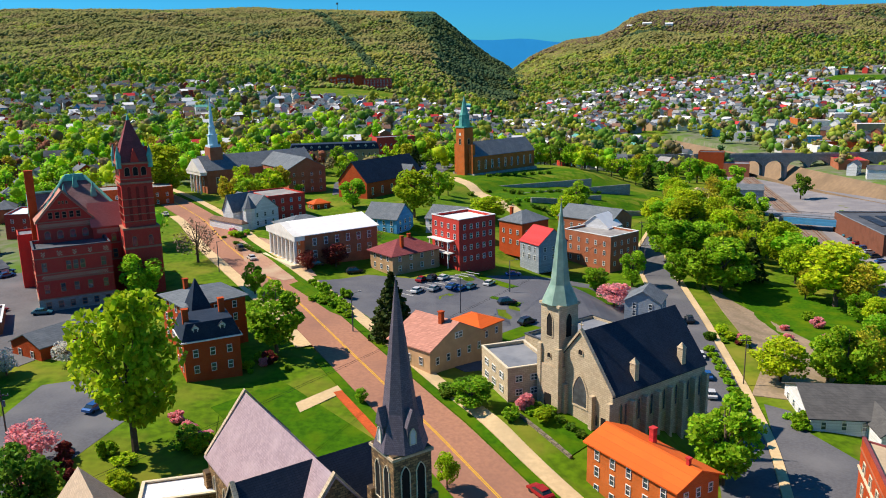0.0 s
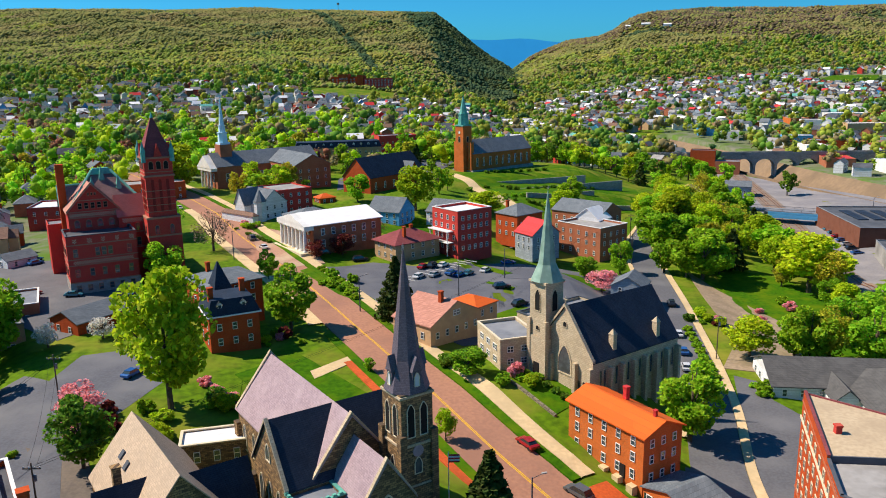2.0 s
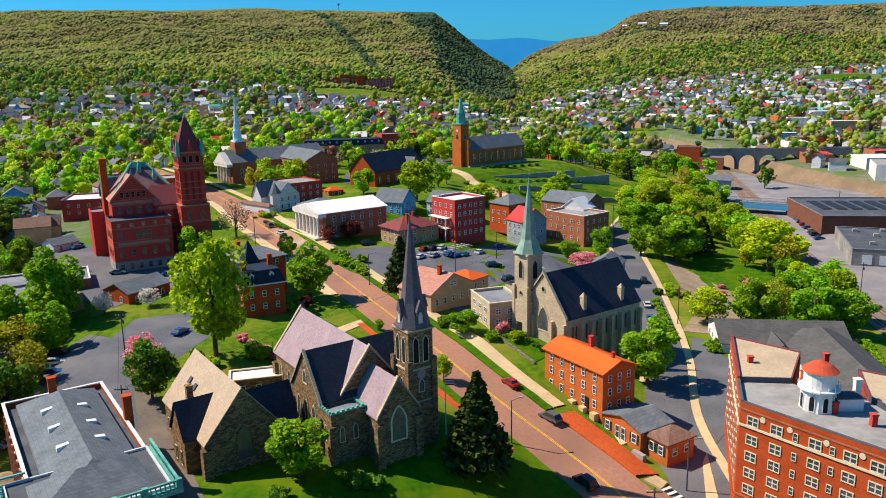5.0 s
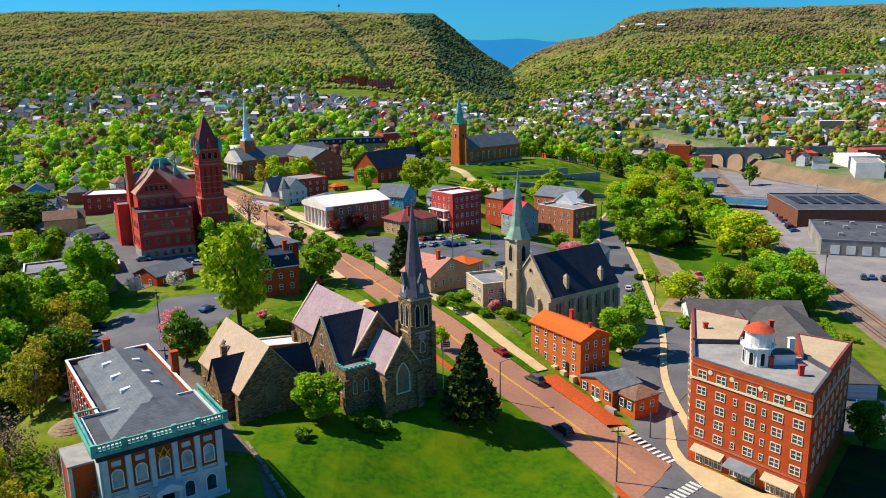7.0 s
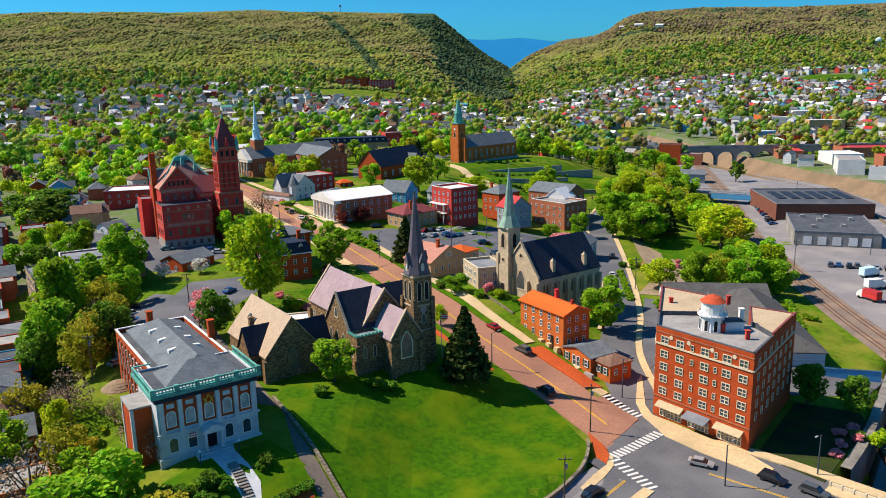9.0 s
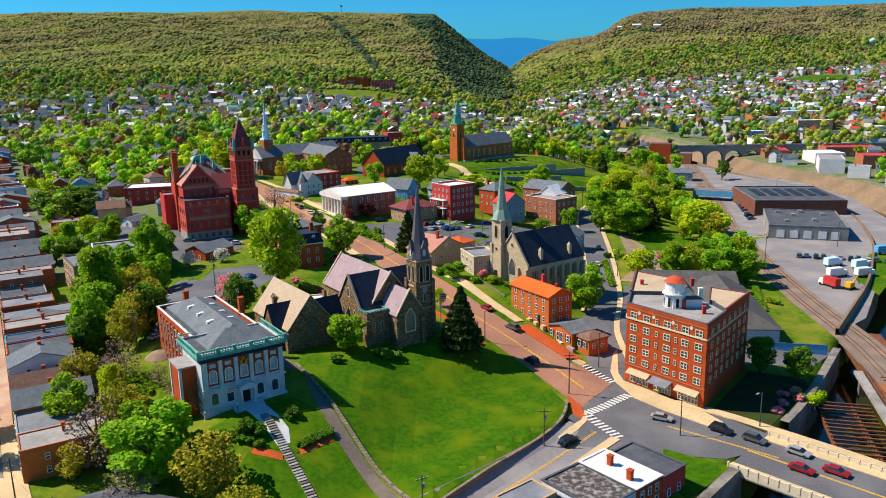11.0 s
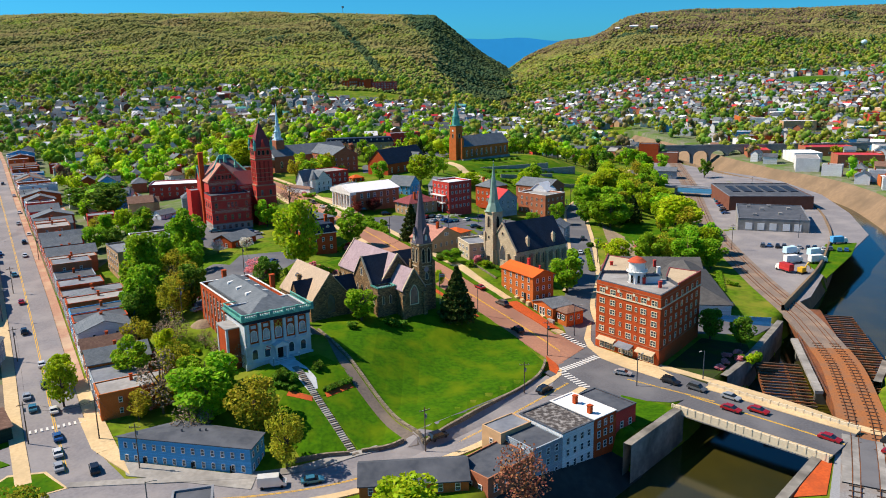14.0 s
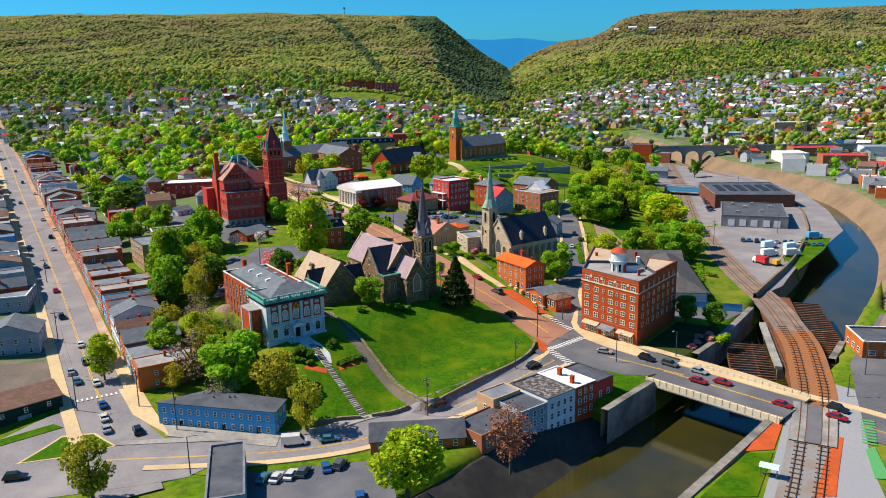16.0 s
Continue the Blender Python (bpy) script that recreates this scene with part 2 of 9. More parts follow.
LEAF = {
    "green": material("fresh_green_leaves", (.34, .56, .025), .6, second=(.22, .41, .018), size=.5, island=.35, each=.2, leaf=.48, spec=.1),
    "deep": material("deep_green_leaves", (.17, .32, .025), .6, second=(.11, .22, .018), size=.5, island=.35, each=.25, leaf=.45, spec=.1),
    "spring": material("yellow_green_leaves", (.48, .6, .018), .6, second=(.33, .46, .015), size=.5, island=.35, each=.2, leaf=.48, spec=.1),
    "olive": material("olive_bud_leaves", (.48, .44, .03), .7, second=(.34, .33, .025), size=.5, island=.35, each=.25, leaf=.4, spec=.1),
    "pink": material("pink_blossom", (.85, .4, .42), .7, second=(.75, .28, .32), size=.5, island=.25, leaf=.45, spec=.1),
    "plum": material("dark_red_plum_leaves", (.22, .04, .03), .7, second=(.14, .026, .022), size=.5, island=.4, leaf=.35, spec=.12),
    "rust": material("rust_brown_buds", (.36, .15, .08), .7, second=(.27, .11, .06), size=.5, island=.4, leaf=.3, spec=.12),
    "conifer": material("dark_needles", (.055, .085, .016), .7, second=(.035, .058, .012), size=.5, island=.5, leaf=.15, spec=.1),
    "white": material("white_blossom", (.78, .76, .68), .7, second=(.62, .6, .54), size=.5, island=.25, leaf=.35, spec=.12),
    "bare": material("bare_twigs", (.27, .2, .13), .9, second=(.2, .145, .1), size=.5, island=.4),
}
# slope crowns carry the haze of distance as a greyer, bluer base colour
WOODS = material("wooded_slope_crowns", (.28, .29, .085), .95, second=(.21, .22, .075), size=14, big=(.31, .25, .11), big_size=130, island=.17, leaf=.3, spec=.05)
WOODS_GREEN = material("green_slope_crowns", (.28, .36, .06), .95, second=(.19, .26, .055), size=14, big=(.38, .35, .07), big_size=90, island=.28, leaf=.3, spec=.05)
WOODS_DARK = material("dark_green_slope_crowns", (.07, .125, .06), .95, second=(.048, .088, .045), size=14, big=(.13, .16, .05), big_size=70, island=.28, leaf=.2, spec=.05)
# far leaves: blue raised in the colours to stand in for haze
LEAF_FAR = [material("far_green_leaves", (.25, .42, .06), .8, second=(.17, .31, .05), size=3, island=.35, leaf=.5, spec=.06), material("far_spring_leaves", (.45, .5, .07), .8, second=(.33, .39, .06), size=3, island=.35, leaf=.5, spec=.06),
            material("far_deep_leaves", (.12, .24, .08), .8, second=(.085, .18, .06), size=3, island=.35, leaf=.42, spec=.06), material("far_bud_leaves", (.33, .28, .12), .8, second=(.23, .2, .09), size=3, island=.35, leaf=.35, spec=.06)]
WOODS_BROWN = material("bare_brown_slope_crowns", (.17, .125, .085), .95, second=(.12, .095, .065), size=14, big=(.2, .16, .07), big_size=90, island=.26, leaf=.2, spec=.05)
WOODS_FLOOR = material("wooded_slope_floor", (.12, .125, .03), .95, second=(.08, .09, .022), size=8, big=(.17, .13, .045), big_size=120, spec=.05)
TOWN_GROUND = material("town_lots", (.1, .14, .05), .95, second=(.17, .17, .13), size=5, big=(.08, .16, .012), big_size=22, spec=.08)
BRICK_PAVING_DULL = material("dull_brick_paving", (.4, .24, .17), .9, second=(.32, .19, .135), size=.6, big=(.46, .36, .25), big_size=8, spec=.1)
# haze of distance set as a blue colour; the emission brightens a dim sheet
FAR_HAZE_BLUE = material("far_blue_ridge", (.07, .4, .75), 1.0, second=(.06, .36, .7), size=80)
glow = FAR_HAZE_BLUE.node_tree.nodes["Principled BSDF"]
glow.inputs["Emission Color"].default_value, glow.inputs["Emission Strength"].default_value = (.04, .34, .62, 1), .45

# ---- the lie of the land: streets and terraces with their heights, which the ground follows ----
WASHINGTON = [(40, -33, 0), (24.5, -3, 3.2), (13.7, 11.5, 6), (0, 37, 9), (-13, 60, 11), (-26, 86, 12), (-37, 107, 13),
              (-70, 165, 15), (-88, 203, 16), (-116, 248, 17), (-170, 320, 19)]
GREENE = [(46, -18, 0), (46.6, 6, .8), (47.4, 15, 1), (49.6, 24, 1.1), (55.5, 43.3, 1.3), (60.7, 71, 1.6), (67.2, 115, 2.2), (72.4, 158, 2.8), (77, 188, 3.2), (103, 252, 4), (150, 340, 4)]
AVENUE = [(-62, -112, -2.6), (-77, -84, -2.5), (-90, -63, -1), (-117, -17, 1), (-139, 20, 4), (-194, 112, 7), (-271, 240, 11), (-352, 377, 15), (-423, 494, 18), (-560, 720, 30)]
LEE = [(-150, -112, -2.6), (-77, -95, -2.6), (-57, -94, -2.6), (-38, -93.5, -2.5), (-21, -91, -2), (-8, -85, -1.5), (5, -75.5, -1), (20, -60.5, -.5), (34, -46, 0)]
BRIDGE = [(34, -46, 0), (44, -36, 0), (56, -42, 0), (68, -55, 0), (88, -76, 0), (112, -102, -1), (150, -142, -1)]
RAIL = [(56, -150, -1), (74, -120, -1), (89, -92, -1), (100, -69, -1), (112, -36, -1), (120, 4, -1), (123, 42, -1), (128, 82, -1), (140, 160, -1), (176, 300, -1), (215, 480, 0)]
CREEK = [(-40, -195), (20, -129), (71, -74), (97, -46), (134, 6), (168, 52), (203, 112), (226, 170), (243, 235), (246, 285), (232, 340), (224, 420), (222, 500), (205, 671)]
BANK_NEAR = [(-30, -155), (5.7, -115.7), (38.5, -81)]
BANK = [(162, -4), (185, 39), (221, 101), (246, 162), (264, 232), (267, 288), (252, 348), (245, 424), (243, 502), (226, 671)]
TERRACES = [
    [(-36, -48, 8.8), (-32, -28, 9.9), (-24, -4, 9.6), (-4, -2, 9.2)],
    [(-2, -77.5, 2), (12, -57, 1.5), (26, -39, 1.3)],
    [(-16, -80, -.5), (-34, -56, 8.5)],
    [(-68, -20, 9), (-62, 12, 11), (-66, 50, 12.5), (-98, 104, 13), (-120, 135, 13)],
    [(-45, -80, -2), (-66, -68, -1.5), (-92, -22, 2), (-116, 40, 5)],
    [(28, 44, 8.5), (14, 46, 10)],
    [(32, 56, 7), (24, 110, 10), (0, 100, 11.5), (-20, 128, 12)],
    [(-45, 148, 15), (-60, 240, 17.5), (-20, 230, 18), (20, 305, 18), (60, 330, 17)],
    [(24, 255, 15), (60, 286, 13), (100, 290, 8)],
    [(95, 40, 0), (100, 130, 0), (165, 140, 0), (215, 285, 1)],
    [(260, 60, 0), (300, 200, 1), (330, 400, 3), (230, 700, 6), (500, 800, 10)],
    [(-220, 60, 4), (-175, 222, 10), (-190, 380, 20), (-260, 600, 30), (-300, 900, 45)],
    [(-60, 420, 20), (-60, 700, 26), (0, 900, 28)],
    [(-160, 985, 40), (-60, 975, 38)],
    [(130, 500, 4), (120, 900, 10)],
]


def along(line, x, y):
    """Distance to a line and its height at the nearest place."""
    best = np.full(x.shape, 1e18)
    zz = np.zeros(x.shape)
    for a, b in zip(line[:-1], line[1:]):
        dx, dy = b[0] - a[0], b[1] - a[1]
        s = np.clip(((x - a[0]) * dx + (y - a[1]) * dy) / (dx * dx + dy * dy), 0, 1)
        d = (x - a[0] - s * dx) ** 2 + (y - a[1] - s * dy) ** 2
        near = d < best
        best = np.where(near, d, best)
        if len(a) > 2:
            zz = np.where(near, a[2] + s * (b[2] - a[2]), zz)
    return np.sqrt(best), zz


def ease(v):
    v = np.clip(v, 0, 1)
    return v * v * (3 - 2 * v)


def ripple(x, y, size, seed=0):
    """Soft rolling noise of about the given size."""
    s = seed * 7.3
    return (np.sin(x / size + s) * np.cos(y / size * .83 - s) + .6 * np.sin((x + y) / size * 1.7 + 2 * s) + .4 * np.cos((x - 1.4 * y) / size * 2.9 + s)) / 2


def bare(x, y):
    """The ground's height without the mountains and the channel of the creek."""
    x, y = np.asarray(x, float), np.asarray(y, float)
    top = np.zeros(x.shape)
    low = np.zeros(x.shape)
    for line in [WASHINGTON, GREENE, AVENUE, LEE, BRIDGE, RAIL] + TERRACES:
        d, z = along(line, x, y)
        w = 1 / (d * d + 3) ** 1.6
        top += w * z
        low += w
    z = top / low
    return z + ease((y - 500) / 900) * (26 + 20 * ease((-x) / 700) + 26 * ease((x - 300) / 500) - 44 * ease(1 - np.abs(x - 120) / 260))


def mountains(x, y, low=None):
    """How far the two wooded ridges with the gap between them, and a low spur in the east, rise above the bare ground."""
    low = bare(x, y) if low is None else low
    bearing = x / np.maximum(y + 170, 50) + ripple(x, y, 60, 3) * .004
    left = np.interp(bearing, [-.9, -.5, -.3, -.12, -.05, -.006, .008, .025, .043, .06, .078, .093, .12], [291, 287, 281, 270, 264, 258, 232, 196, 158, 126, 98, 68, 20])
    right = np.interp(bearing, [.03, .056, .075, .093, .11, .132, .16, .196, .217, .238, .252, .3, .37, .5, .9], [-20, 8, 46, 78, 112, 144, 172, 186, 210, 248, 264, 271, 273, 275, 270])
    el, er = ease((y - 1000) / 1560) ** .85, ease((y - 1150) / 1650) ** .9
    fold = ripple(x, y, 95, 1) * 30 + ripple(x, y, 37, 2) * 10
    zl = np.maximum(left - low, 0) * el + fold * (.12 * el + 2.2 * el * (1 - el))
    zr = np.maximum(right - low, 0) * er + fold * (.12 * er + 2.4 * er * (1 - er))
    spur = 46 * np.exp(-((x - 1040) / 170) ** 2 - ((y - 1420) / 200) ** 2)
    return np.where(y > 900, np.maximum(np.maximum(zl, zr), spur), 0)


def natural(x, y):
    """The ground's height without the channel of the creek."""
    x, y = np.asarray(x, float), np.asarray(y, float)
    z = bare(x, y)
    return z + mountains(x, y, z) if np.any(y > 900) else z


def ground(x, y):
    z = natural(x, y)
    d, _ = along(CREEK, np.asarray(x, float), np.asarray(y, float))
    cut = ease((d - 15.2) / 1.6)
    z = z * cut + (1 - cut) * -11.0
    d, _ = along(BANK, np.asarray(x, float), np.asarray(y, float))
    cut = ease((d - 5.4) / 1.2)
    z = z * cut + (1 - cut) * -11.0
    d, _ = along(BANK_NEAR, np.asarray(x, float), np.asarray(y, float))
    cut = ease((d - 5.6) / 1.2)
    return z * cut + (1 - cut) * -11.0
# ---- end of the land ----

# ---- building kit ----
class Shape:
    """Collects the faces of one mesh."""

    def __init__(self):
        self.v, self.f, self.m = [], [], []

    def face(self, pts, m=0):
        k = len(self.v)
        self.v += [tuple(p) for p in pts]
        self.f.append(tuple(range(k, k + len(pts))))
        self.m.append(m)

    def box(self, x0, x1, y0, y1, z0, z1, m=0):
        self.prism([(x0, y0), (x1, y0), (x1, y1), (x0, y1)], z0, z1, m)

    def prism(self, ring, z0, z1, m=0, top=None):
        self.loft([(*p, z0) for p in ring], [(*p, z1) for p in (top or ring)], m)

    def loft(self, low, high, m=0, caps=True):
        k, n = len(self.v), len(low)
        self.v += [tuple(p) for p in low] + [tuple(p) for p in high]
        for i in range(n):
            j = (i + 1) % n
            self.f.append((k + i, k + j, k + n + j, k + n + i))
            self.m.append(m)
        if caps:
            self.f += [tuple(range(k + n - 1, k - 1, -1)), tuple(range(k + n, k + 2 * n))]
            self.m += [m, m]

    def cone(self, x, y, r0, r1, z0, z1, n=8, m=0, turn=0.0):
        a = [turn + 2 * math.pi * i / n for i in range(n)]
        self.loft([(x + r0 * math.cos(t), y + r0 * math.sin(t), z0) for t in a], [(x + r1 * math.cos(t), y + r1 * math.sin(t), z1) for t in a], m)

    def tube(self, p, q, r, n=5, m=0, r1=None):
        p, q = Vector(p), Vector(q)
        d = (q - p).normalized()
        s = d.orthogonal().normalized()
        t = d.cross(s)
        a = [2 * math.pi * i / n for i in range(n)]
        r1 = r if r1 is None else r1
        self.loft([p + r * (math.cos(c) * s + math.sin(c) * t) for c in a], [q + r1 * (math.cos(c) * s + math.sin(c) * t) for c in a], m)

    def slab(self, quad, thick, m=0):
        """A sloping sheet with a thickness downwards."""
        self.loft([(p[0], p[1], p[2] - thick) for p in quad], quad, m)

    def mesh(self, name, mats):
        me = bpy.data.meshes.new(name)
        me.from_pydata(self.v, [], self.f)
        for m in mats:
            me.materials.append(m)
        if any(self.m):
            me.polygons.foreach_set("material_index", self.m)
        me.update()
        return me

    def make(self, name, mats, parent=None, label="", at=None):
        ob = new(name, self.mesh(name, mats if isinstance(mats, (list, tuple)) else [mats]))
        if parent:
            ob.parent = parent
        if at is not None:
            ob.matrix_basis = at
        return tagged(ob, label)


def thing(name, label, category, m, group="", kind=""):
    ob = new(name)
    ob.empty_display_size = .5
    ob.matrix_basis = m
    return tagged(ob, label, category, group, kind)


def height(x, y):
    return float(natural(np.array([x]), np.array([y]))[0])


FOOTPRINTS = []


def site(p0, p1, z):
    """The pose of a building whose front runs from p0 to p1; its depth goes to the left of that way."""
    return pose(p0[0], p0[1], z, 0, 0, math.degrees(math.atan2(p1[1] - p0[1], p1[0] - p0[0])))


def keep_clear(m, a0, a1, b0, b1):
    for i in range(4):
        for j in range(4):
            p = m @ Vector((a0 + (a1 - a0) * i / 3, b0 + (b1 - b0) * j / 3, 0))
            FOOTPRINTS.append((p.x, p.y, max(abs(a1 - a0), abs(b1 - b0)) / 5 + 2.5))


WINDOW_MESH = {}


def window_mesh(w, h, style, frame_mat, glass):
    """One joined shell: an outer frame that stands proud, the glass behind it and the bars between the panes."""
    key = (w, h, style, frame_mat.name, glass.name)
    if key in WINDOW_MESH:
        return WINDOW_MESH[key]
    f, t = max(.09, min(w, h) * .09), .13
    s = Shape()
    arc = w / 2 if style == "round" else w * .8 if style == "pointed" else 0
    bar = .045 + .02 * w
    if arc:
        n, top = 10, h - arc

        def loop(i):
            ww, out = w / 2 - i, [(-w / 2 + i, i), (w / 2 - i, i)]
            for q in range(n, -1, -1):
                if style == "round":
                    c = math.pi * q / n
                    out.append((-ww * math.cos(c), top + (arc - i) * math.sin(c)))
                else:
                    x = -1 + 2 * q / n
                    out.append((ww * x, top + (arc - i) * (1 - abs(x) ** 1.5) ** .8))
            return out
        outer, inner = loop(0), loop(f)
    else:
        xs, zs = [-w / 2 + f, -bar, bar, w / 2 - f], [f, h / 2 - bar, h / 2 + bar, h - f]
        xo, zo = [-w / 2, -bar, bar, w / 2], [0, h / 2 - bar, h / 2 + bar, h]
        ring = [(0, 0), (1, 0), (2, 0), (3, 0), (3, 1), (3, 2), (3, 3), (2, 3), (1, 3), (0, 3), (0, 2), (0, 1)]
        outer, inner = [(xo[i], zo[j]) for i, j in ring], [(xs[i], zs[j]) for i, j in ring]
    k = len(outer)
    for pts, y in ((outer, .05), (outer, -t), (inner, -t), (inner, -.04)):
        s.v += [(p[0], y, p[1]) for p in pts]
    for r in range(3):
        for i in range(k):
            j = (i + 1) % k
            s.f.append((r * k + i, r * k + j, (r + 1) * k + j, (r + 1) * k + i))
            s.m.append(0)
    if arc:
        s.f.append(tuple(range(3 * k, 4 * k)))
        s.m.append(1)
    else:
        at = {ij: 3 * k + n_ for n_, ij in enumerate(ring)}
        for i in (1, 2):
            for j in (1, 2):
                at[(i, j)] = len(s.v)
                s.v.append((xs[i], -.04, zs[j]))
        for i in range(3):
            for j in range(3):
                s.f.append((at[(i, j)], at[(i + 1, j)], at[(i + 1, j + 1)], at[(i, j + 1)]))
                s.m.append(0 if j == 1 or (i == 1 and style == "pair") else 1)
    WINDOW_MESH[key] = s.mesh("window", [frame_mat, glass])
    return WINDOW_MESH[key]


FACING = {"f": 0, "b": 180, "l": -90, "r": 90}


def windows(parent, side, fixed, where, z, w=1.0, h=1.8, style="plain", frame_mat=None, glass=None, name="window"):
    """A row of windows on a wall: side f or b at depth fixed, or l or r at length fixed."""
    me = window_mesh(w, h, style, frame_mat or WHITE, glass or GLASS)
    for k, a in enumerate(where):
        ob = new(name, me)
        ob.parent = parent
        x, y = (a, fixed) if side in "fb" else (fixed, a)
        ob.matrix_basis = pose(x, y, z, 0, 0, FACING[side])
        for e in (-1, 1) if style == "shutter" else ():
            q = Shape()
            q.box(e * (w / 2 + .24) - .2, e * (w / 2 + .24) + .2, -.09, .03, 0, h)
            q.make("shutter", CLAPBOARD_GREEN, parent, at=pose(x, y, z, 0, 0, FACING[side]))


def spread(a, b, n):
    return [a + (b - a) * (i + .5) / n for i in range(n)]


def box_part(parent, name, mat, x0, x1, y0, y1, z0, z1, label=""):
    s = Shape()
    s.box(x0, x1, y0, y1, z0, z1)
    return s.make(name, mat, parent, label)


def volume(parent, a0, a1, b0, b1, z0, z1, roof="flat", rise=3.0, ridge="a", wall=None, cover=None, over=.35, sink=3.0, trim=None, hip=0.0, names=("wall", "roof")):
    """One block of a building: walls (with gables) and a roof of real thickness. ridge: the way the ridge runs."""
    s = Shape()
    if roof != "flat":
        s.box(a0, a1, b0, b1, z0 - sink, z1)
    r = Shape()
    t = .22
    if roof == "flat":
        def tray(shape, levels, closed):
            """Nested rings joined into one skin."""
            base = len(shape.v)
            for g, z in levels:
                shape.v += [(a0 + g, b0 + g, z), (a1 - g, b0 + g, z), (a1 - g, b1 - g, z), (a0 + g, b1 - g, z)]
            n = len(levels)
            for i in range(n if closed else n - 1):
                p, q = base + 4 * i, base + 4 * ((i + 1) % n)
                shape.f += [(p + e, p + (e + 1) % 4, q + (e + 1) % 4, q + e) for e in range(4)]
                shape.m += [0] * 4
        tray(s, [(0, z0 - sink), (0, z1 + rise), (.3, z1 + rise), (.3, z1 - .1)], False)
        r.box(a0 + .3, a1 - .3, b0 + .3, b1 - .3, z1 - .1, z1 + .08)
        if trim:
            c = Shape()
            e = .12
            tray(c, [(-e, z1 + rise + .004), (-e, z1 + rise + .2), (.35, z1 + rise + .2), (.35, z1 + rise + .004)], True)
            c.make("coping", trim, parent)
    elif roof == "hip":
        o = over
        am, bm = (a0 + a1) / 2, (b0 + b1) / 2
        half = min(a1 - a0, b1 - b0) / 2
        inset = half * (1 if hip == 0 else hip)
        if ridge == "a":
            p, q = (a0 + inset, bm), (a1 - inset, bm)
        else:
            p, q = (am, b0 + inset), (am, b1 - inset)
        c = [(a0 - o, b0 - o, z1), (a1 + o, b0 - o, z1), (a1 + o, b1 + o, z1), (a0 - o, b1 + o, z1)]
        P, Q = (*p, z1 + rise), (*q, z1 + rise)
        r.prism([x[:2] for x in c], z1 - t, z1)
        if ridge == "a":
            for fpts in ((c[0], c[1], Q, P), (c[1], c[2], Q), (c[2], c[3], P, Q), (c[3], c[0], P)):
                r.face(fpts)
        else:
            for fpts in ((c[0], c[1], P), (c[1], c[2], Q, P), (c[2], c[3], Q), (c[3], c[0], P, Q)):
                r.face(fpts)
    elif roof == "gable":
        o = over
        if ridge == "a":
            bm = (b0 + b1) / 2
            k = rise / ((b1 - b0) / 2)
            for a in ((a0, a0 + .3), (a1 - .3, a1)):
                s.loft([(a[0], b0, z1), (a[0], b1, z1), (a[0], bm, z1 + rise)], [(a[1], b0, z1), (a[1], b1, z1), (a[1], bm, z1 + rise)])
            r.slab([(a0 - o, b0 - o, z1 - o * k + t), (a1 + o, b0 - o, z1 - o * k + t), (a1 + o, bm, z1 + rise + t), (a0 - o, bm, z1 + rise + t)], t)
            r.slab([(a1 + o, b1 + o, z1 - o * k + t), (a0 - o, b1 + o, z1 - o * k + t), (a0 - o, bm, z1 + rise + t), (a1 + o, bm, z1 + rise + t)], t)
        else:
            am = (a0 + a1) / 2
            k = rise / ((a1 - a0) / 2)
            for b in ((b0, b0 + .3), (b1 - .3, b1)):
                s.loft([(a0, b[0], z1), (a1, b[0], z1), (am, b[0], z1 + rise)], [(a0, b[1], z1), (a1, b[1], z1), (am, b[1], z1 + rise)])
            r.slab([(a0 - o, b1 + o, z1 - o * k + t), (a0 - o, b0 - o, z1 - o * k + t), (am, b0 - o, z1 + rise + t), (am, b1 + o, z1 + rise + t)], t)
            r.slab([(a1 + o, b0 - o, z1 - o * k + t), (a1 + o, b1 + o, z1 - o * k + t), (am, b1 + o, z1 + rise + t), (am, b0 - o, z1 + rise + t)], t)
    elif roof == "mansard":
        i = rise * .28
        r.loft([(a0 - .3, b0 - .3, z1), (a1 + .3, b0 - .3, z1), (a1 + .3, b1 + .3, z1), (a0 - .3, b1 + .3, z1)],
               [(a0 + i, b0 + i, z1 + rise), (a1 - i, b0 + i, z1 + rise), (a1 - i, b1 - i, z1 + rise), (a0 + i, b1 - i, z1 + rise)])
    s.make(names[0], wall, parent)
    if r.v:
        r.make(names[1], cover, parent)
    keep_clear(parent.matrix_basis, a0, a1, b0, b1)


def chimney(parent, a, b, z0, z1, w=.8, mat=None, d=None):
    s = Shape()
    d = d or w
    s.box(a - w / 2, a + w / 2, b - d / 2, b + d / 2, z0, z1)
    s.box(a - w / 2 - .1, a + w / 2 + .1, b - d / 2 - .1, b + d / 2 + .1, z1, z1 + .22)
    s.make("chimney", mat or BRICK, parent)


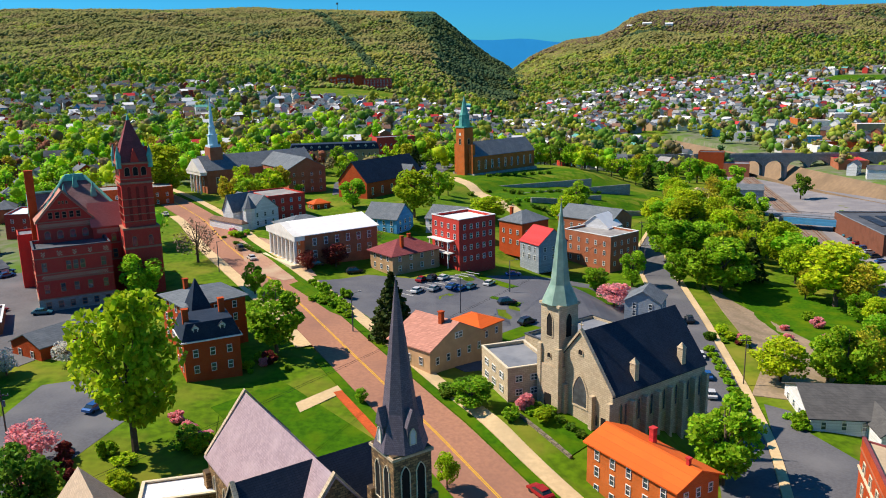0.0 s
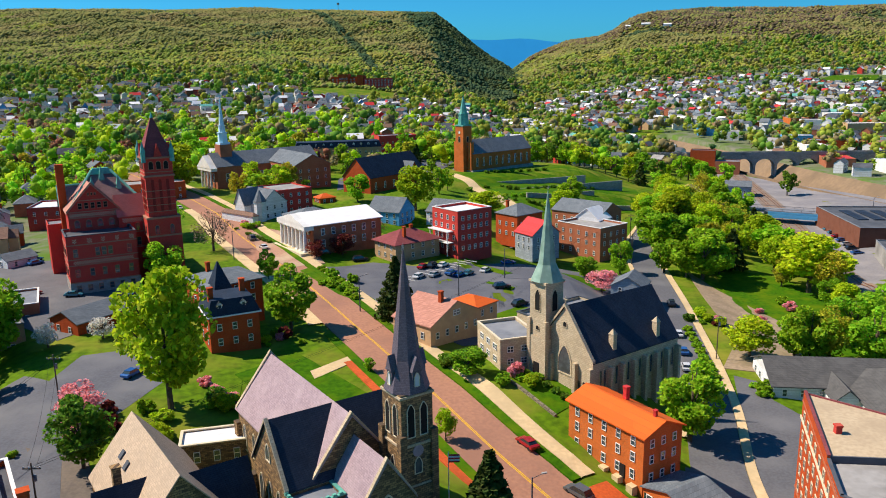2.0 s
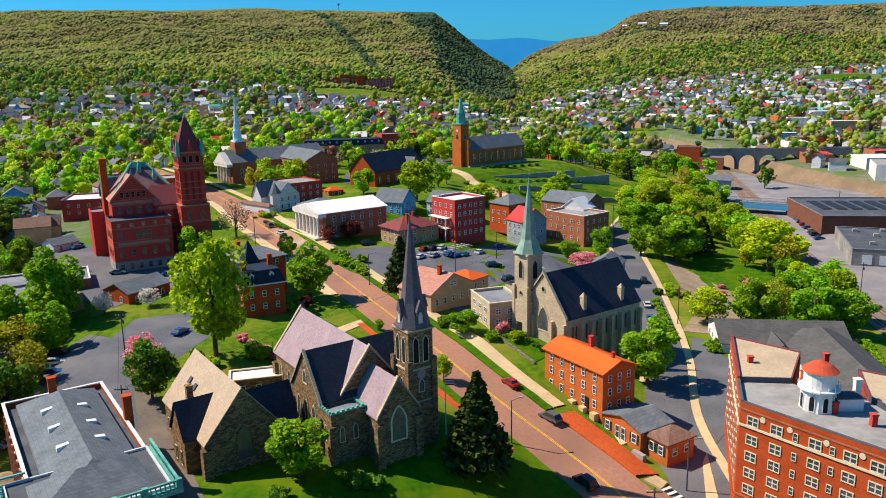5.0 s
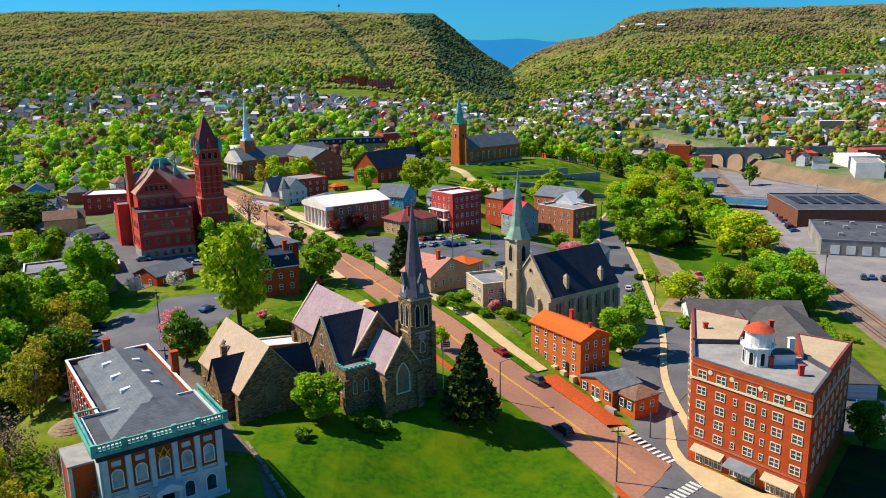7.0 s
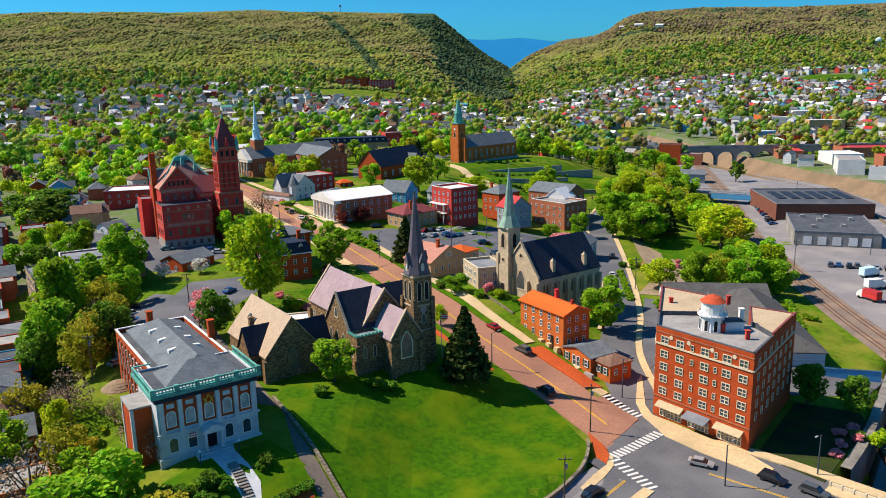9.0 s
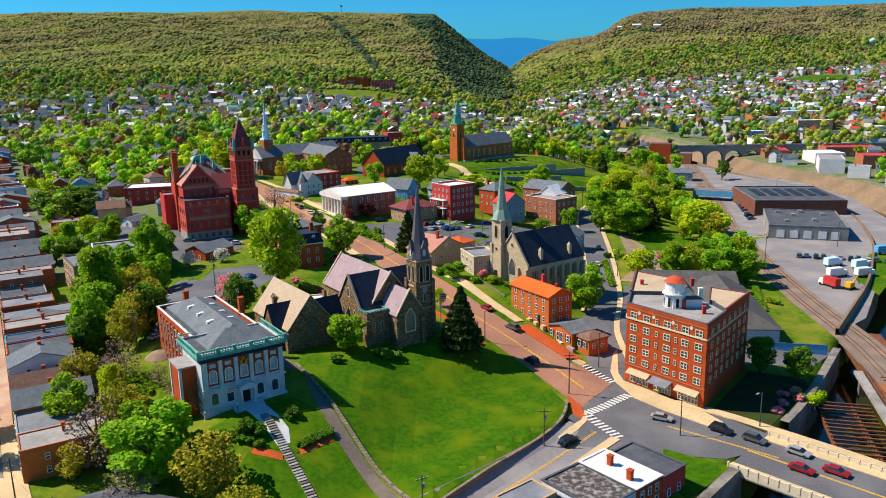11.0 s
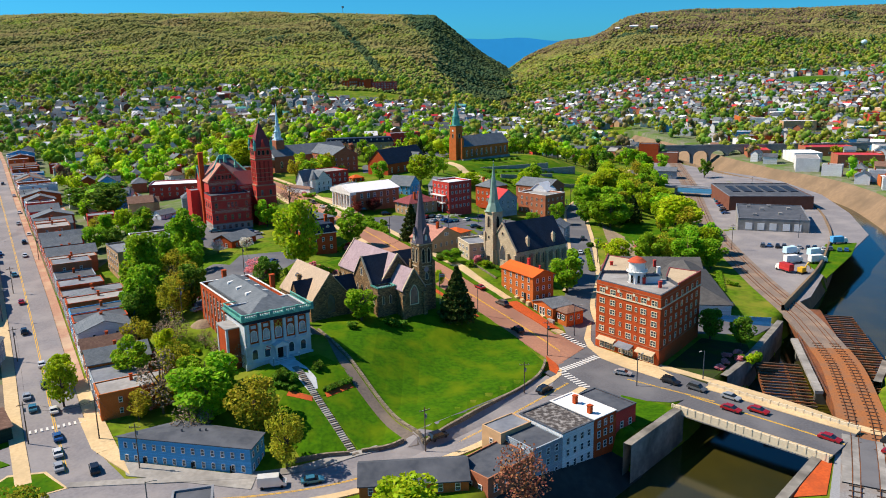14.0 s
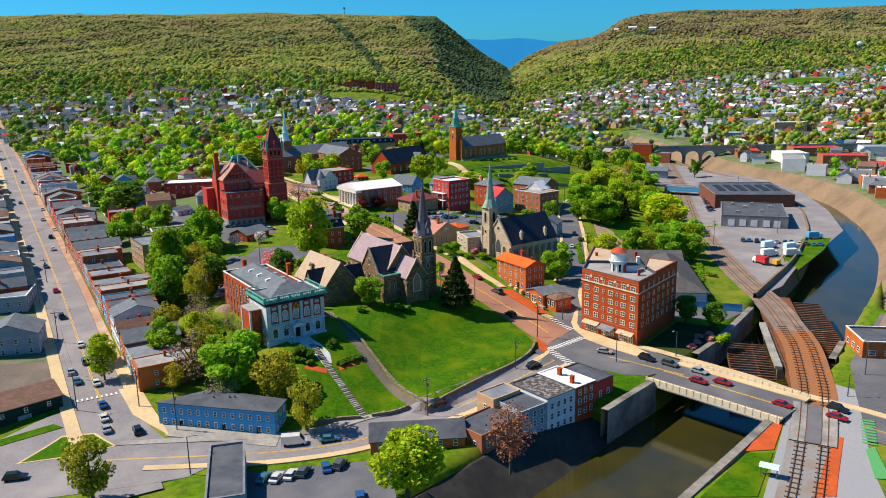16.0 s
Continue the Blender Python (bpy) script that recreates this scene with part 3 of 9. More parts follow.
def dormer(parent, a, b, z, side="f", w=1.3, h=1.6, wall=None, cover=None):
    """A small gabled dormer that faces a side."""
    m = pose(a, b, z, 0, 0, FACING[side])
    s = Shape()
    s.box(-w / 2, w / 2, 0, 1.8, 0, h)
    s.loft([(-w / 2, 0, h), (w / 2, 0, h), (0, 0, h + w * .55)], [(-w / 2, 1.8, h), (w / 2, 1.8, h), (0, 1.8, h + w * .55)])
    d = s.make("dormer", wall or WHITE, parent, at=m)
    r = Shape()
    r.slab([(-w / 2 - .2, 2, h - .05), (-w / 2 - .2, -.2, h - .05), (0, -.2, h + w * .55 + .1), (0, 2, h + w * .55 + .1)], .1)
    r.slab([(w / 2 + .2, -.2, h - .05), (w / 2 + .2, 2, h - .05), (0, 2, h + w * .55 + .1), (0, -.2, h + w * .55 + .1)], .1)
    r.make("dormer_roof", cover or SLATE, d)
    windows(d, "f", 0, [0], .25, w * .6, h * .9, "plain")


def steps(parent, a0, a1, b0, b1, z0, z1, n, mat, name="step"):
    for i in range(n):
        q = b0 + (b1 - b0) * i / n
        s = Shape()
        s.box(a0, a1, min(q, b1), max(q, b1), z0 + (z1 - z0) * i / n, z0 + (z1 - z0) * (i + 1) / n)
        s.make(name, mat, parent)

# ---- ground, roads, creek ----
ROADS = [("brick_road", WASHINGTON, 6.0, BRICK_ROAD, 0.0), ("road_greene", GREENE, 4.6, ASPHALT, 0.0), ("road_avenue", AVENUE, 6.5, YARD, -.5),
         ("road_lee", LEE, 5.2, YARD, 0.0), ("road_bridge", BRIDGE, 6.6, ASPHALT, 0.0)]


def densify(line, step=2.5):
    out = []
    for a, b in zip(line[:-1], line[1:]):
        n = max(1, int(math.hypot(b[0] - a[0], b[1] - a[1]) / step))
        out += [tuple(np.array(a, float) + (np.array(b, float) - np.array(a, float)) * i / n) for i in range(n)]
    out.append(tuple(float(v) for v in line[-1]))
    p = np.array(out)
    for _ in range(12):
        p[1:-1] = (p[:-2] + 2 * p[1:-1] + p[2:]) / 4
    return p


def sideways(p):
    d = np.gradient(p[:, :2], axis=0)
    d /= np.linalg.norm(d, axis=1)[:, None]
    return np.stack([d[:, 1], -d[:, 0]], 1)      # to the right of the way


def ribbon(name, line, r0, r1, lift, mat, depth=.3, flat=None, step=2.5, start=0, stop=None, kind="structure", label="", across=3, parent=None):
    """A strip along a line, from r0 to r1 metres to its right, lifted above the ground, with real edges."""
    p = densify(line, step)[start:stop]
    n = sideways(p)
    k = len(p)
    rows = []
    for i in range(across + 1):
        r = r0 + (r1 - r0) * i / across
        xy = p[:, :2] + n * r
        z = (natural(xy[:, 0], xy[:, 1]) if flat is None else np.full(k, flat)) + lift
        rows.append(np.column_stack([xy, z]))
    v = np.concatenate(rows + [rows[0] - (0, 0, depth), rows[-1] - (0, 0, depth)])
    f = []
    for i in range(across):
        for j in range(k - 1):
            f.append((i * k + j, (i + 1) * k + j, (i + 1) * k + j + 1, i * k + j + 1))
    a, b = (across + 1) * k, (across + 2) * k
    for j in range(k - 1):
        f.append((j, j + 1, a + j + 1, a + j))
        f.append((across * k + j + 1, across * k + j, b + j, b + j + 1))
    me = bpy.data.meshes.new(name)
    me.from_pydata(v.tolist(), [], f)
    me.materials.append(mat)
    me.update()
    ob = new(name, me)
    if parent:
        ob.parent = parent
        return ob
    return tagged(ob, label, kind=kind)


def stretch(lo, hi, step, far_lo, far_hi, grow):
    c = list(np.arange(lo, hi + .1, step))
    s = step
    while c[-1] < far_hi:
        s = min(s * grow, 60)
        c.append(c[-1] + s)
    s = step
    while c[0] > far_lo:
        s = min(s * grow, 60)
        c.insert(0, c[0] - s)
    return np.array(c)


gx, gy = stretch(-150, 260, 2.6, -2600, 2600, 1.045), stretch(-150, 330, 2.6, -700, 3600, 1.03)
GX, GY = np.meshgrid(gx, gy)
GZ = ground(GX, GY)
for _, line, half, _, shift in ROADS:
    d, _ = along(line, GX, GY)
    GZ -= .32 * ease((half + 2.2 - d) / 2.2)
me = bpy.data.meshes.new("ground")
nx, ny = len(gx), len(gy)
idx = np.arange(nx * ny).reshape(ny, nx)
quads = np.stack([idx[:-1, :-1], idx[:-1, 1:], idx[1:, 1:], idx[1:, :-1]], -1).reshape(-1, 4)
me.from_pydata(np.column_stack([GX.ravel(), GY.ravel(), GZ.ravel()]).tolist(), [], quads.tolist())
for m in (MEADOW, WOODS_FLOOR, TOWN_GROUND):
    me.materials.append(m)
fy = GY[:-1, :-1].ravel()
fx = GX[:-1, :-1].ravel() + 14 * np.sin(fy / 31)
town = ((fx > 225) & (fy < 1500)) | ((fx < -125) & (fy > -60) & (fy < 520)) | ((fx > -120) & (fx < 140) & (fy > 395) & (fy < 900))
me.polygons.foreach_set("material_index", np.where(town, 2, np.where(fy > 1050 + 60 * np.sin(fx / 90), 1, 0)).astype(np.int32))
me.polygons.foreach_set("use_smooth", np.ones(len(quads), bool))
me.update()
tagged(new("ground", me), "rough green grassland rising to wooded ridges", kind="structure")

for name, line, half, mat, shift in ROADS:
    ribbon(name, line, -half + shift, half + shift, .06, mat, .5, label="brick-paved street" if mat is BRICK_ROAD else "grey asphalt street", across=4)

# centre lines and kerbside strips
BRIDGE_MIDDLE = [(51, -45.2), (53.8, -47.2), (59.4, -52.2), (65.5, -57.2), (74.3, -65), (82.5, -72), (88, -77.5), (110, -101)]
for name, line, off, start, stop in (("yellow_line", WASHINGTON, -.2, 3, None), ("yellow_line", WASHINGTON, .12, 3, None),
                                     ("yellow_line", AVENUE, -.7, 12, None), ("yellow_line", AVENUE, -.3, 12, None),
                                     ("yellow_line", LEE, 1.3, 30, None), ("yellow_line", LEE, 1.65, 30, None), ("yellow_line", BRIDGE_MIDDLE, -.2, 0, None), ("yellow_line", BRIDGE_MIDDLE, .15, 0, None)):
    ribbon(name, line, off, off + .16, .1, YELLOW, .02, start=start, stop=stop, across=1, label="worn yellow road line")
ribbon("pavement_washington_east", WASHINGTON, 8.2, 11.2, .26, CONCRETE, .4, start=18, label="sandy concrete pavement")
ribbon("brick_pavement", WASHINGTON, 6.2, 11.4, .26, BRICK_WALK, .4, start=9, stop=18, label="orange-red brick pavement")
ribbon("verge_east", WASHINGTON, 6.2, 8.1, .2, GRASS, .3, start=18, label="narrow grass verge")
ribbon("verge_west", WASHINGTON, -8.2, -6.2, .2, GRASS, .3, start=8, stop=46, label="narrow grass verge")
ribbon("brick_pavement_west", WASHINGTON, -9.9, -8.25, .22, BRICK_WALK, .3, start=15, stop=40, label="red brick pavement")
ribbon("pavement_court", WASHINGTON, -9.5, -6.2, .22, CONCRETE, .3, start=48, stop=110, label="sandy concrete pavement")
ribbon("pavement_greene", GREENE, 4.7, 6.4, .3, CONCRETE, .5, label="pale concrete pavement with a kerb")
ribbon("pavement_greene_west", GREENE, -6.0, -4.7, .25, CONCRETE, .4, start=18, label="pale concrete pavement")
ribbon("pavement_avenue_east", AVENUE, 6.1, 8.8, .26, BRICK_PAVING_DULL, .4, start=30, label="brick pavement")
ribbon("pavement_avenue_corner", AVENUE, 6.1, 9.5, .26, CONCRETE, .4, start=14, stop=31, label="sandy concrete pavement")
ribbon("pavement_avenue_west", AVENUE, -10.3, -7.1, .26, CONCRETE, .4, start=12, label="sandy concrete pavement")
ribbon("pavement_lee_south", LEE, 5.3, 7.4, .24, CONCRETE, .4, start=34, label="sandy concrete pavement")
ribbon("pavement_lee_north", LEE, -7.4, -5.3, .24, CONCRETE_GREY, .4, start=30, stop=56, label="grey concrete pavement")
ribbon("pavement_bridge_north", BRIDGE, -9.4, -6.7, .26, CONCRETE, .5, start=8, stop=42, label="sandy concrete pavement")

# creek and river
ribbon("creek_water", CREEK, -17.5, 17.5, 0, WATER, .2, flat=-8.8, step=6, label="dark still creek water", across=2)


def creek_wall(name, r0, r1, start, stop, mat):
    """A wall along the creek, open where the road and the railway cross."""
    p = densify(CREEK, 4)
    q = p[:, :2] + sideways(p) * (r0 + r1) / 2
    clear = (along(BRIDGE, q[:, 0], q[:, 1])[0] > 9.6) & (along(RAIL, q[:, 0], q[:, 1])[0] > 6.5)
    a = None
    for k in range(start, stop + 1):
        if k < stop and clear[k]:
            a = k if a is None else a
        elif a is not None:
            if k - a > 2:
                ribbon(name, CREEK, r0, r1, .35, mat, 12, step=4, start=a, stop=k, label="stained grey concrete creek wall", across=1)
            a = None


creek_wall("creek_wall_near", -16.9, -15.0, 34, 66, CONCRETE_STAINED)
creek_wall("creek_wall_far", 15.0, 16.9, 0, 56, CONCRETE_STAINED)


def bank(name, line, r_low, r_high, z_low, z_high, mat, start, stop, step=5, label=""):
    p = densify(line, step)[start:stop]
    n = sideways(p)
    k = len(p)
    lo = np.column_stack([p[:, :2] + n * r_low, np.full(k, z_low)])
    hi = np.column_stack([p[:, :2] + n * r_high, np.full(k, z_high)])
    v = np.concatenate([lo, hi, hi + np.column_stack([n * np.sign(r_high) * .8, np.zeros(k)]), hi + np.column_stack([n * np.sign(r_high) * .8, np.full(k, -4.)])])
    f = []
    for r in range(3):
        for j in range(k - 1):
            f.append((r * k + j, r * k + j + 1, (r + 1) * k + j + 1, (r + 1) * k + j))
    me = bpy.data.meshes.new(name)
    me.from_pydata(v.tolist(), [], f)
    me.materials.append(mat)
    me.update()
    return tagged(new(name, me), label, kind="structure")


# the bank's dark tone holds painted shade of the rowhouses above it
bank("creek_bank", CREEK, -13.5, -25.5, -9.6, -1.6, CONCRETE_SHADED, 0, 29, label="sloping dark stained concrete creek bank")
bank("river_bank_far", CREEK, 13.5, 26, -9, 1.6, CONCRETE_SAND, 44, None, label="sloping sandy concrete river bank")
bank("river_bank_near", CREEK, -14.5, -17.5, -9, 1.2, CONCRETE_SAND, 50, None, label="sandy concrete river wall")


def patch(name, ring, mat, lift=.09, label="", depth=.4, step=3.0, kind="structure"):
    """A flat-laid area that follows the ground: a ring of corners filled with a fine net."""
    ring = [Vector((*p, 0)) for p in ring]
    bm = bmesh.new()
    bm.faces.new([bm.verts.new(p) for p in ring])
    span = max((a - b).length for a in ring for b in ring)
    lo = [min(p[i] for p in ring) for i in (0, 1)]
    hi = [max(p[i] for p in ring) for i in (0, 1)]
    for axis in (0, 1):
        c = lo[axis] + step
        while c < hi[axis] - .2:
            no = (1, 0, 0) if axis == 0 else (0, 1, 0)
            co = (c, 0, 0) if axis == 0 else (0, c, 0)
            bmesh.ops.bisect_plane(bm, geom=bm.verts[:] + bm.edges[:] + bm.faces[:], plane_co=co, plane_no=no)
            c += step
    xy = np.array([v.co[:2] for v in bm.verts])
    z = natural(xy[:, 0], xy[:, 1]) + lift
    for v, q in zip(bm.verts, z):
        v.co.z = q
    edge = [e for e in bm.edges if e.is_boundary]
    ret = bmesh.ops.extrude_edge_only(bm, edges=edge)
    for v in ret["geom"]:
        if isinstance(v, bmesh.types.BMVert):
            v.co.z -= depth
    bmesh.ops.recalc_face_normals(bm, faces=bm.faces[:])
    me = bpy.data.meshes.new(name)
    bm.to_mesh(me)
    bm.free()
    me.materials.append(mat)
    return tagged(new(name, me), label, kind=kind)


# open areas
patch("intersection", [(27, -52), (31.5, -46), (33.5, -42), (34.2, -37.5), (34.6, -34.2), (39.9, -28.1), (44.2, -22.2), (38.6, -12.4), (41, -10), (47, -12), (48, -20), (51, -27), (56, -33), (66, -45), (66, -57), (58, -60), (47, -58)], ASPHALT, .075, "grey asphalt street crossing")
patch("brick_apron", [(36.6, -13.4), (38.4, -12.4), (43.9, -22.2), (39.9, -28.0), (34.8, -33.8), (33.2, -31), (36.5, -26), (33.6, -18)], BRICK_ROAD, .12, "brick-paved street mouth")
patch("church_lawn", [(-1.6, -78.4), (-31.5, -30), (-30, -18), (-10, -6), (4, -2), (13, 1.5), (15.2, -1.9), (20.4, -11.2), (26.3, -20.2), (29.4, -29.7), (31, -35), (30.8, -38.4), (28.8, -42.5), (25.4, -47.8), (21.7, -52.2), (16.2, -57.7), (11, -63.3)], GRASS, .14, "large mown green lawn", step=4)
patch("corner_plaza", [(31.8, -29), (33.9, -34), (34.3, -37.6), (33, -41.2), (31.5, -39.6), (31.7, -35.4)], BRICK_WALK, .2, "orange-red brick street corner", step=1.5)
patch("corner_ramp", [(33, -41.3), (34.4, -37.6), (34.9, -37.8), (34.3, -41.6), (31.6, -45.8), (27.5, -50.4), (26.6, -49.2), (30, -44.6)], CONCRETE, .17, "sandy concrete kerb and ramp", step=2)
patch("hotel_pavement", [(48.4, -2.9), (45.3, -14), (45.1, -21.2), (47.2, -30.2), (52.3, -37.6), (57.3, -43.2), (61, -47.6), (63.4, -44), (60.9, -38.2), (47.3, -20.2), (47.1, -15.3), (50.4, .7)], CONCRETE, .2, "sandy concrete pavement before the hotel", step=2)
patch("shop_corner", [(38.2, -12.2), (40.2, -9.4), (38.6, -7.6), (35.8, -10.4)], CONCRETE, .29, "sandy concrete corner ramp", step=1.5)
patch("lodge_lawn_east", [(-15.2, -80.5), (-6.2, -77.5), (-18.6, -58.4), (-25.6, -64.6)], GRASS, .14, "mown green terrace lawn")
patch("lodge_lawn_west", [(-28, -82.5), (-17.2, -81), (-27.6, -65.6), (-34.5, -64.5), (-36, -70)], GRASS, .14, "mown green terrace lawn")
patch("lodge_plaza", [(-44.5, -57.8), (-29.4, -45.6), (-21.4, -52), (-19.2, -57.4), (-25.6, -63.6), (-35, -63)], GRASS, .1, "mown grass before the hall")
patch("lodge_path", [(-38.6, -50.6), (-35.2, -48.2), (-28.2, -57.2), (-27.2, -61.2), (-29.4, -62.4), (-31.6, -59.4)], MARBLE, .16, "pale stone forecourt path")
patch("brick_strip", [(-24.6, -64.0), (-19.0, -58.6), (-20.0, -57.0), (-25.4, -62.4)], BRICK_WALK, .2, "red brick forecourt strip")
patch("brick_strip", [(-34, -65.2), (-27.8, -66.2), (-28.0, -64.4), (-33.6, -63.2)], BRICK_WALK, .2, "red brick forecourt strip")
patch("street_corner", [(40.6, -18), (40.8, 6), (41.5, 14), (43.6, 22), (46, 20), (47, 0), (58, 9), (57, -8), (50, -19), (46, -22)], ASPHALT, .085, "grey asphalt street")
patch("driveway", [(-4.9, -79.5), (-2.2, -79.2), (-16.4, -56), (-23, -45), (-33, -28), (-46, -4), (-60, 20), (-66, 45), (-72, 45), (-66, 14), (-51, -6), (-36, -31), (-29.4, -33), (-24, -48.4), (-19, -57.4)], DRIVE, .1, "worn asphalt drive beside a stone wall")
patch("lodge_parking", [(-52, -4), (-60, 14), (-72, 38), (-82, 44), (-89, 34), (-83, 15), (-74, -4), (-68, -12), (-62, -12)], ASPHALT_DARK, .12, "asphalt parking area")
patch("hill_parking", [(-64, 20), (-56, 24), (-50, 48), (-58, 58), (-74, 52), (-75, 36)], ASPHALT_DARK, .13, "grey asphalt parking lot")
patch("court_yard", [(-84, 62), (-72, 84), (-82, 104), (-118, 140), (-140, 132), (-124, 96), (-104, 78)], ASPHALT, .1, "asphalt yard behind the courthouse")
patch("car_park_middle", [(-14, 82), (6, 62), (22, 70), (52, 66), (64, 100), (62, 146), (40, 148), (16, 138), (-4, 126), (-20, 132), (-36, 122)], ASPHALT_DARK, .11, "grey asphalt car park")
patch("library_plaza", [(-58, 142), (-50, 128), (-42, 122), (-34, 128), (-48, 160), (-60, 172), (-66, 168)], BRICK_PAVING_DULL, .12, "red brick forecourt")
patch("library_lawn", [(-40, 118), (-26, 96), (-14, 84), (-16, 92), (-36, 124)], GRASS, .13, "mown roadside grass")
patch("cathedral_parking", [(-46, 250), (-52, 300), (-24, 380), (10, 380), (4, 330), (-4, 300), (-10, 250), (-28, 280)], ASPHALT_DARK, .12, "grey asphalt car park")
patch("cathedral_drive", [(4, 300), (10, 300), (38, 215), (32, 212)], CONCRETE, .12, "pale concrete drive")
patch("cathedral_lawn", [(12, 300), (38, 218), (62, 232), (100, 262), (112, 300), (64, 345), (56, 320)], GRASS, .1, "terraced mown churchyard lawn", step=6)
patch("rectory_lawn", [(-28, 178), (-6, 190), (0, 178), (-18, 166)], GRASS, .1, "mown green lawn")
patch("garden_lawn_north", [(-26, 28), (-40, 44), (-30, 56), (-10, 34)], GRASS, .12, "mown church garden lawn")
patch("garden_lawn_middle", [(-20, 10), (-30, 24), (-12, 36), (-2, 18)], GRASS, .12, "mown church garden lawn")
patch("garden_beds", [(-34, 20), (-58, 14), (-58, 40), (-48, 46), (-38, 42)], MEADOW, .1, "planted garden ground")
patch("garden_path", [(-25.4, 46.6), (-18.2, 53.8), (-16.8, 51.2), (-24, 43.2)], CONCRETE, .16, "sandy garden path")
patch("lot_island", [(2.5, 154), (21, 127), (23, 124), (20, 122), (0.5, 151)], GRASS, .2, "narrow planted car park island")
patch("lot_island", [(14, 111), (21, 105), (22, 107), (15, 113)], GRASS, .2, "small planted car park island")
patch("lot_verge", [(-4, 66), (-6, 69), (22, 93), (26, 90)], GRASS, .17, "grass verge beside the lane")
patch("lot_corner_lawn", [(40, 139), (48, 123), (52, 126), (46, 141)], GRASS, .17, "small lawn under a blossom tree")
patch("hall_drive", [(56.6, 25), (58.8, 34), (63.5, 50), (66.8, 61.5), (70.5, 58), (70, 48), (76, 32), (64, 18)], ASPHALT, .14, "asphalt drive beside the hall")
patch("terrace_pavement", [(-64.5, -85.5), (-36.5, -92), (-36.5, -87.4), (-67, -80.2)], CONCRETE_GREY, .19, "grey concrete pavement below the terrace")
patch("chapel_lawn", [(22, 30), (14.5, 42), (20, 50), (28.5, 36)], GRASS, .14, "small mown lawn with a stone edge")
patch("warehouse_yard", [(134, 160), (133, 120), (129, 60), (127, 22), (133, 27), (156, 62), (176, 84), (204, 120), (222, 172), (236, 232), (236, 290), (200, 420), (170, 420), (160, 260)], YARD, .08, "pale grey asphalt yard", step=6)
patch("yard_grass", [(150, 50), (176, 82), (190, 104), (176, 104), (152, 70)], GRASS, .16, "grass verge above the river")
patch("green_field", [(82, 60), (120, 90), (116, 150), (96, 160), (86, 110)], GRASS, .1, "open mown grass", step=6)
patch("dirt_track", [(66, 66), (76, 84), (80, 120), (84, 150), (90, 130), (96, 100), (92, 80), (76, 62)], DIRT, .15, "bare earth track")
patch("side_street_edge", [(51.2, 1), (53.8, 16), (57.2, 27), (66, 20), (57.8, 9.8)], ASPHALT, .16, "asphalt edge beside the brick hotel")
patch("hotel_parking", [(82, 4), (80, -12), (98, -12), (108, -2), (106, 4), (90, 8)], ASPHALT, .12, "asphalt parking area")
# the hotel's shade over this garden is painted into its colour
patch("hotel_garden", [(62.5, -38.5), (80, -16), (92, -20.5), (90.5, -27), (77.5, -41), (70.3, -49.2)], BED_SHADE, .14, "shaded garden beds")
patch("east_street", [(104, -84), (118, -52), (150, -10), (178, -14), (178, -140), (120, -140)], ASPHALT, .09, "grey asphalt street and car park")
patch("ballast_bed", [(60, -130), (86, -84), (102, -60), (110, -70), (92, -112), (80, -150), (50, -150)], GRAVEL_PALE, .11, "pale gravel beside the rails")
patch("lower_parking", [(-42, -104), (-10, -101), (-6, -122), (-30, -136), (-44, -124)], ASPHALT_DARK, .12, "asphalt car park")

# walls beside the lawn
def wall_strip(name, line, thick, low, high, mat, label, cap=None):
    """A freestanding wall along a line, from low below to high above the ground there."""
    p = densify(line, 2.0)
    n = sideways(p)
    s = Shape()
    for i in range(len(p) - 1):
        q = []
        for j in (i, i + 1):
            g = height(p[j][0], p[j][1])
            q.append((p[j][:2] - n[j] * thick / 2, p[j][:2] + n[j] * thick / 2, g))
        a, b = q
        s.loft([(*a[0], a[2] - low), (*a[1], a[2] - low), (*b[1], b[2] - low), (*b[0], b[2] - low)],
               [(*a[0], a[2] + high), (*a[1], a[2] + high), (*b[1], b[2] + high), (*b[0], b[2] + high)])
    return tagged(s.make(name, mat), label, kind="structure")


wall_strip("stone_wall_drive", [(-1.6, -78.8), (-31.8, -29.5)], .6, 2.5, .7, STONE_WALL, "low rubble stone wall along the drive")
wall_strip("stone_wall_street", [(-1.6, -79), (6, -70.2), (11.4, -63.2), (16.6, -57.6), (22.1, -52.1), (25.8, -47.7), (29.2, -42.4), (31.2, -38.4), (31.5, -35.2), (31, -33)], .6, 3, .75, STONE_WALL, "rubble stone retaining wall below the lawn")
wall_strip("stone_wall_lodge", [(-29, -83.2), (-17.5, -81.8)], .6, 3, .9, STONE_WALL, "rubble stone retaining wall")
wall_strip("stone_wall_lodge_east", [(-15, -81), (-6, -78.2)], .6, 3, .9, STONE_WALL, "rubble stone retaining wall")
wall_strip("stone_edge", [(22, 29.5), (14, 42)], .5, 1, .5, STONE_WALL, "low stone garden edge")
wall_strip("churchyard_wall", [(40, 240), (70, 252), (104, 262), (108, 272)], .8, 3, 2.2, STONE_BASE, "grey stone churchyard wall")

# steps up to the lodge
steps_root = thing("garden_steps", "pale concrete garden steps climbing a lawn in four flights", "steps", Matrix.Identity(4))
p_low, p_high = Vector((-16.2, -82.0)), Vector((-34.0, -53.2))
way = (p_high - p_low).normalized()
side = Vector((way.y, -way.x))
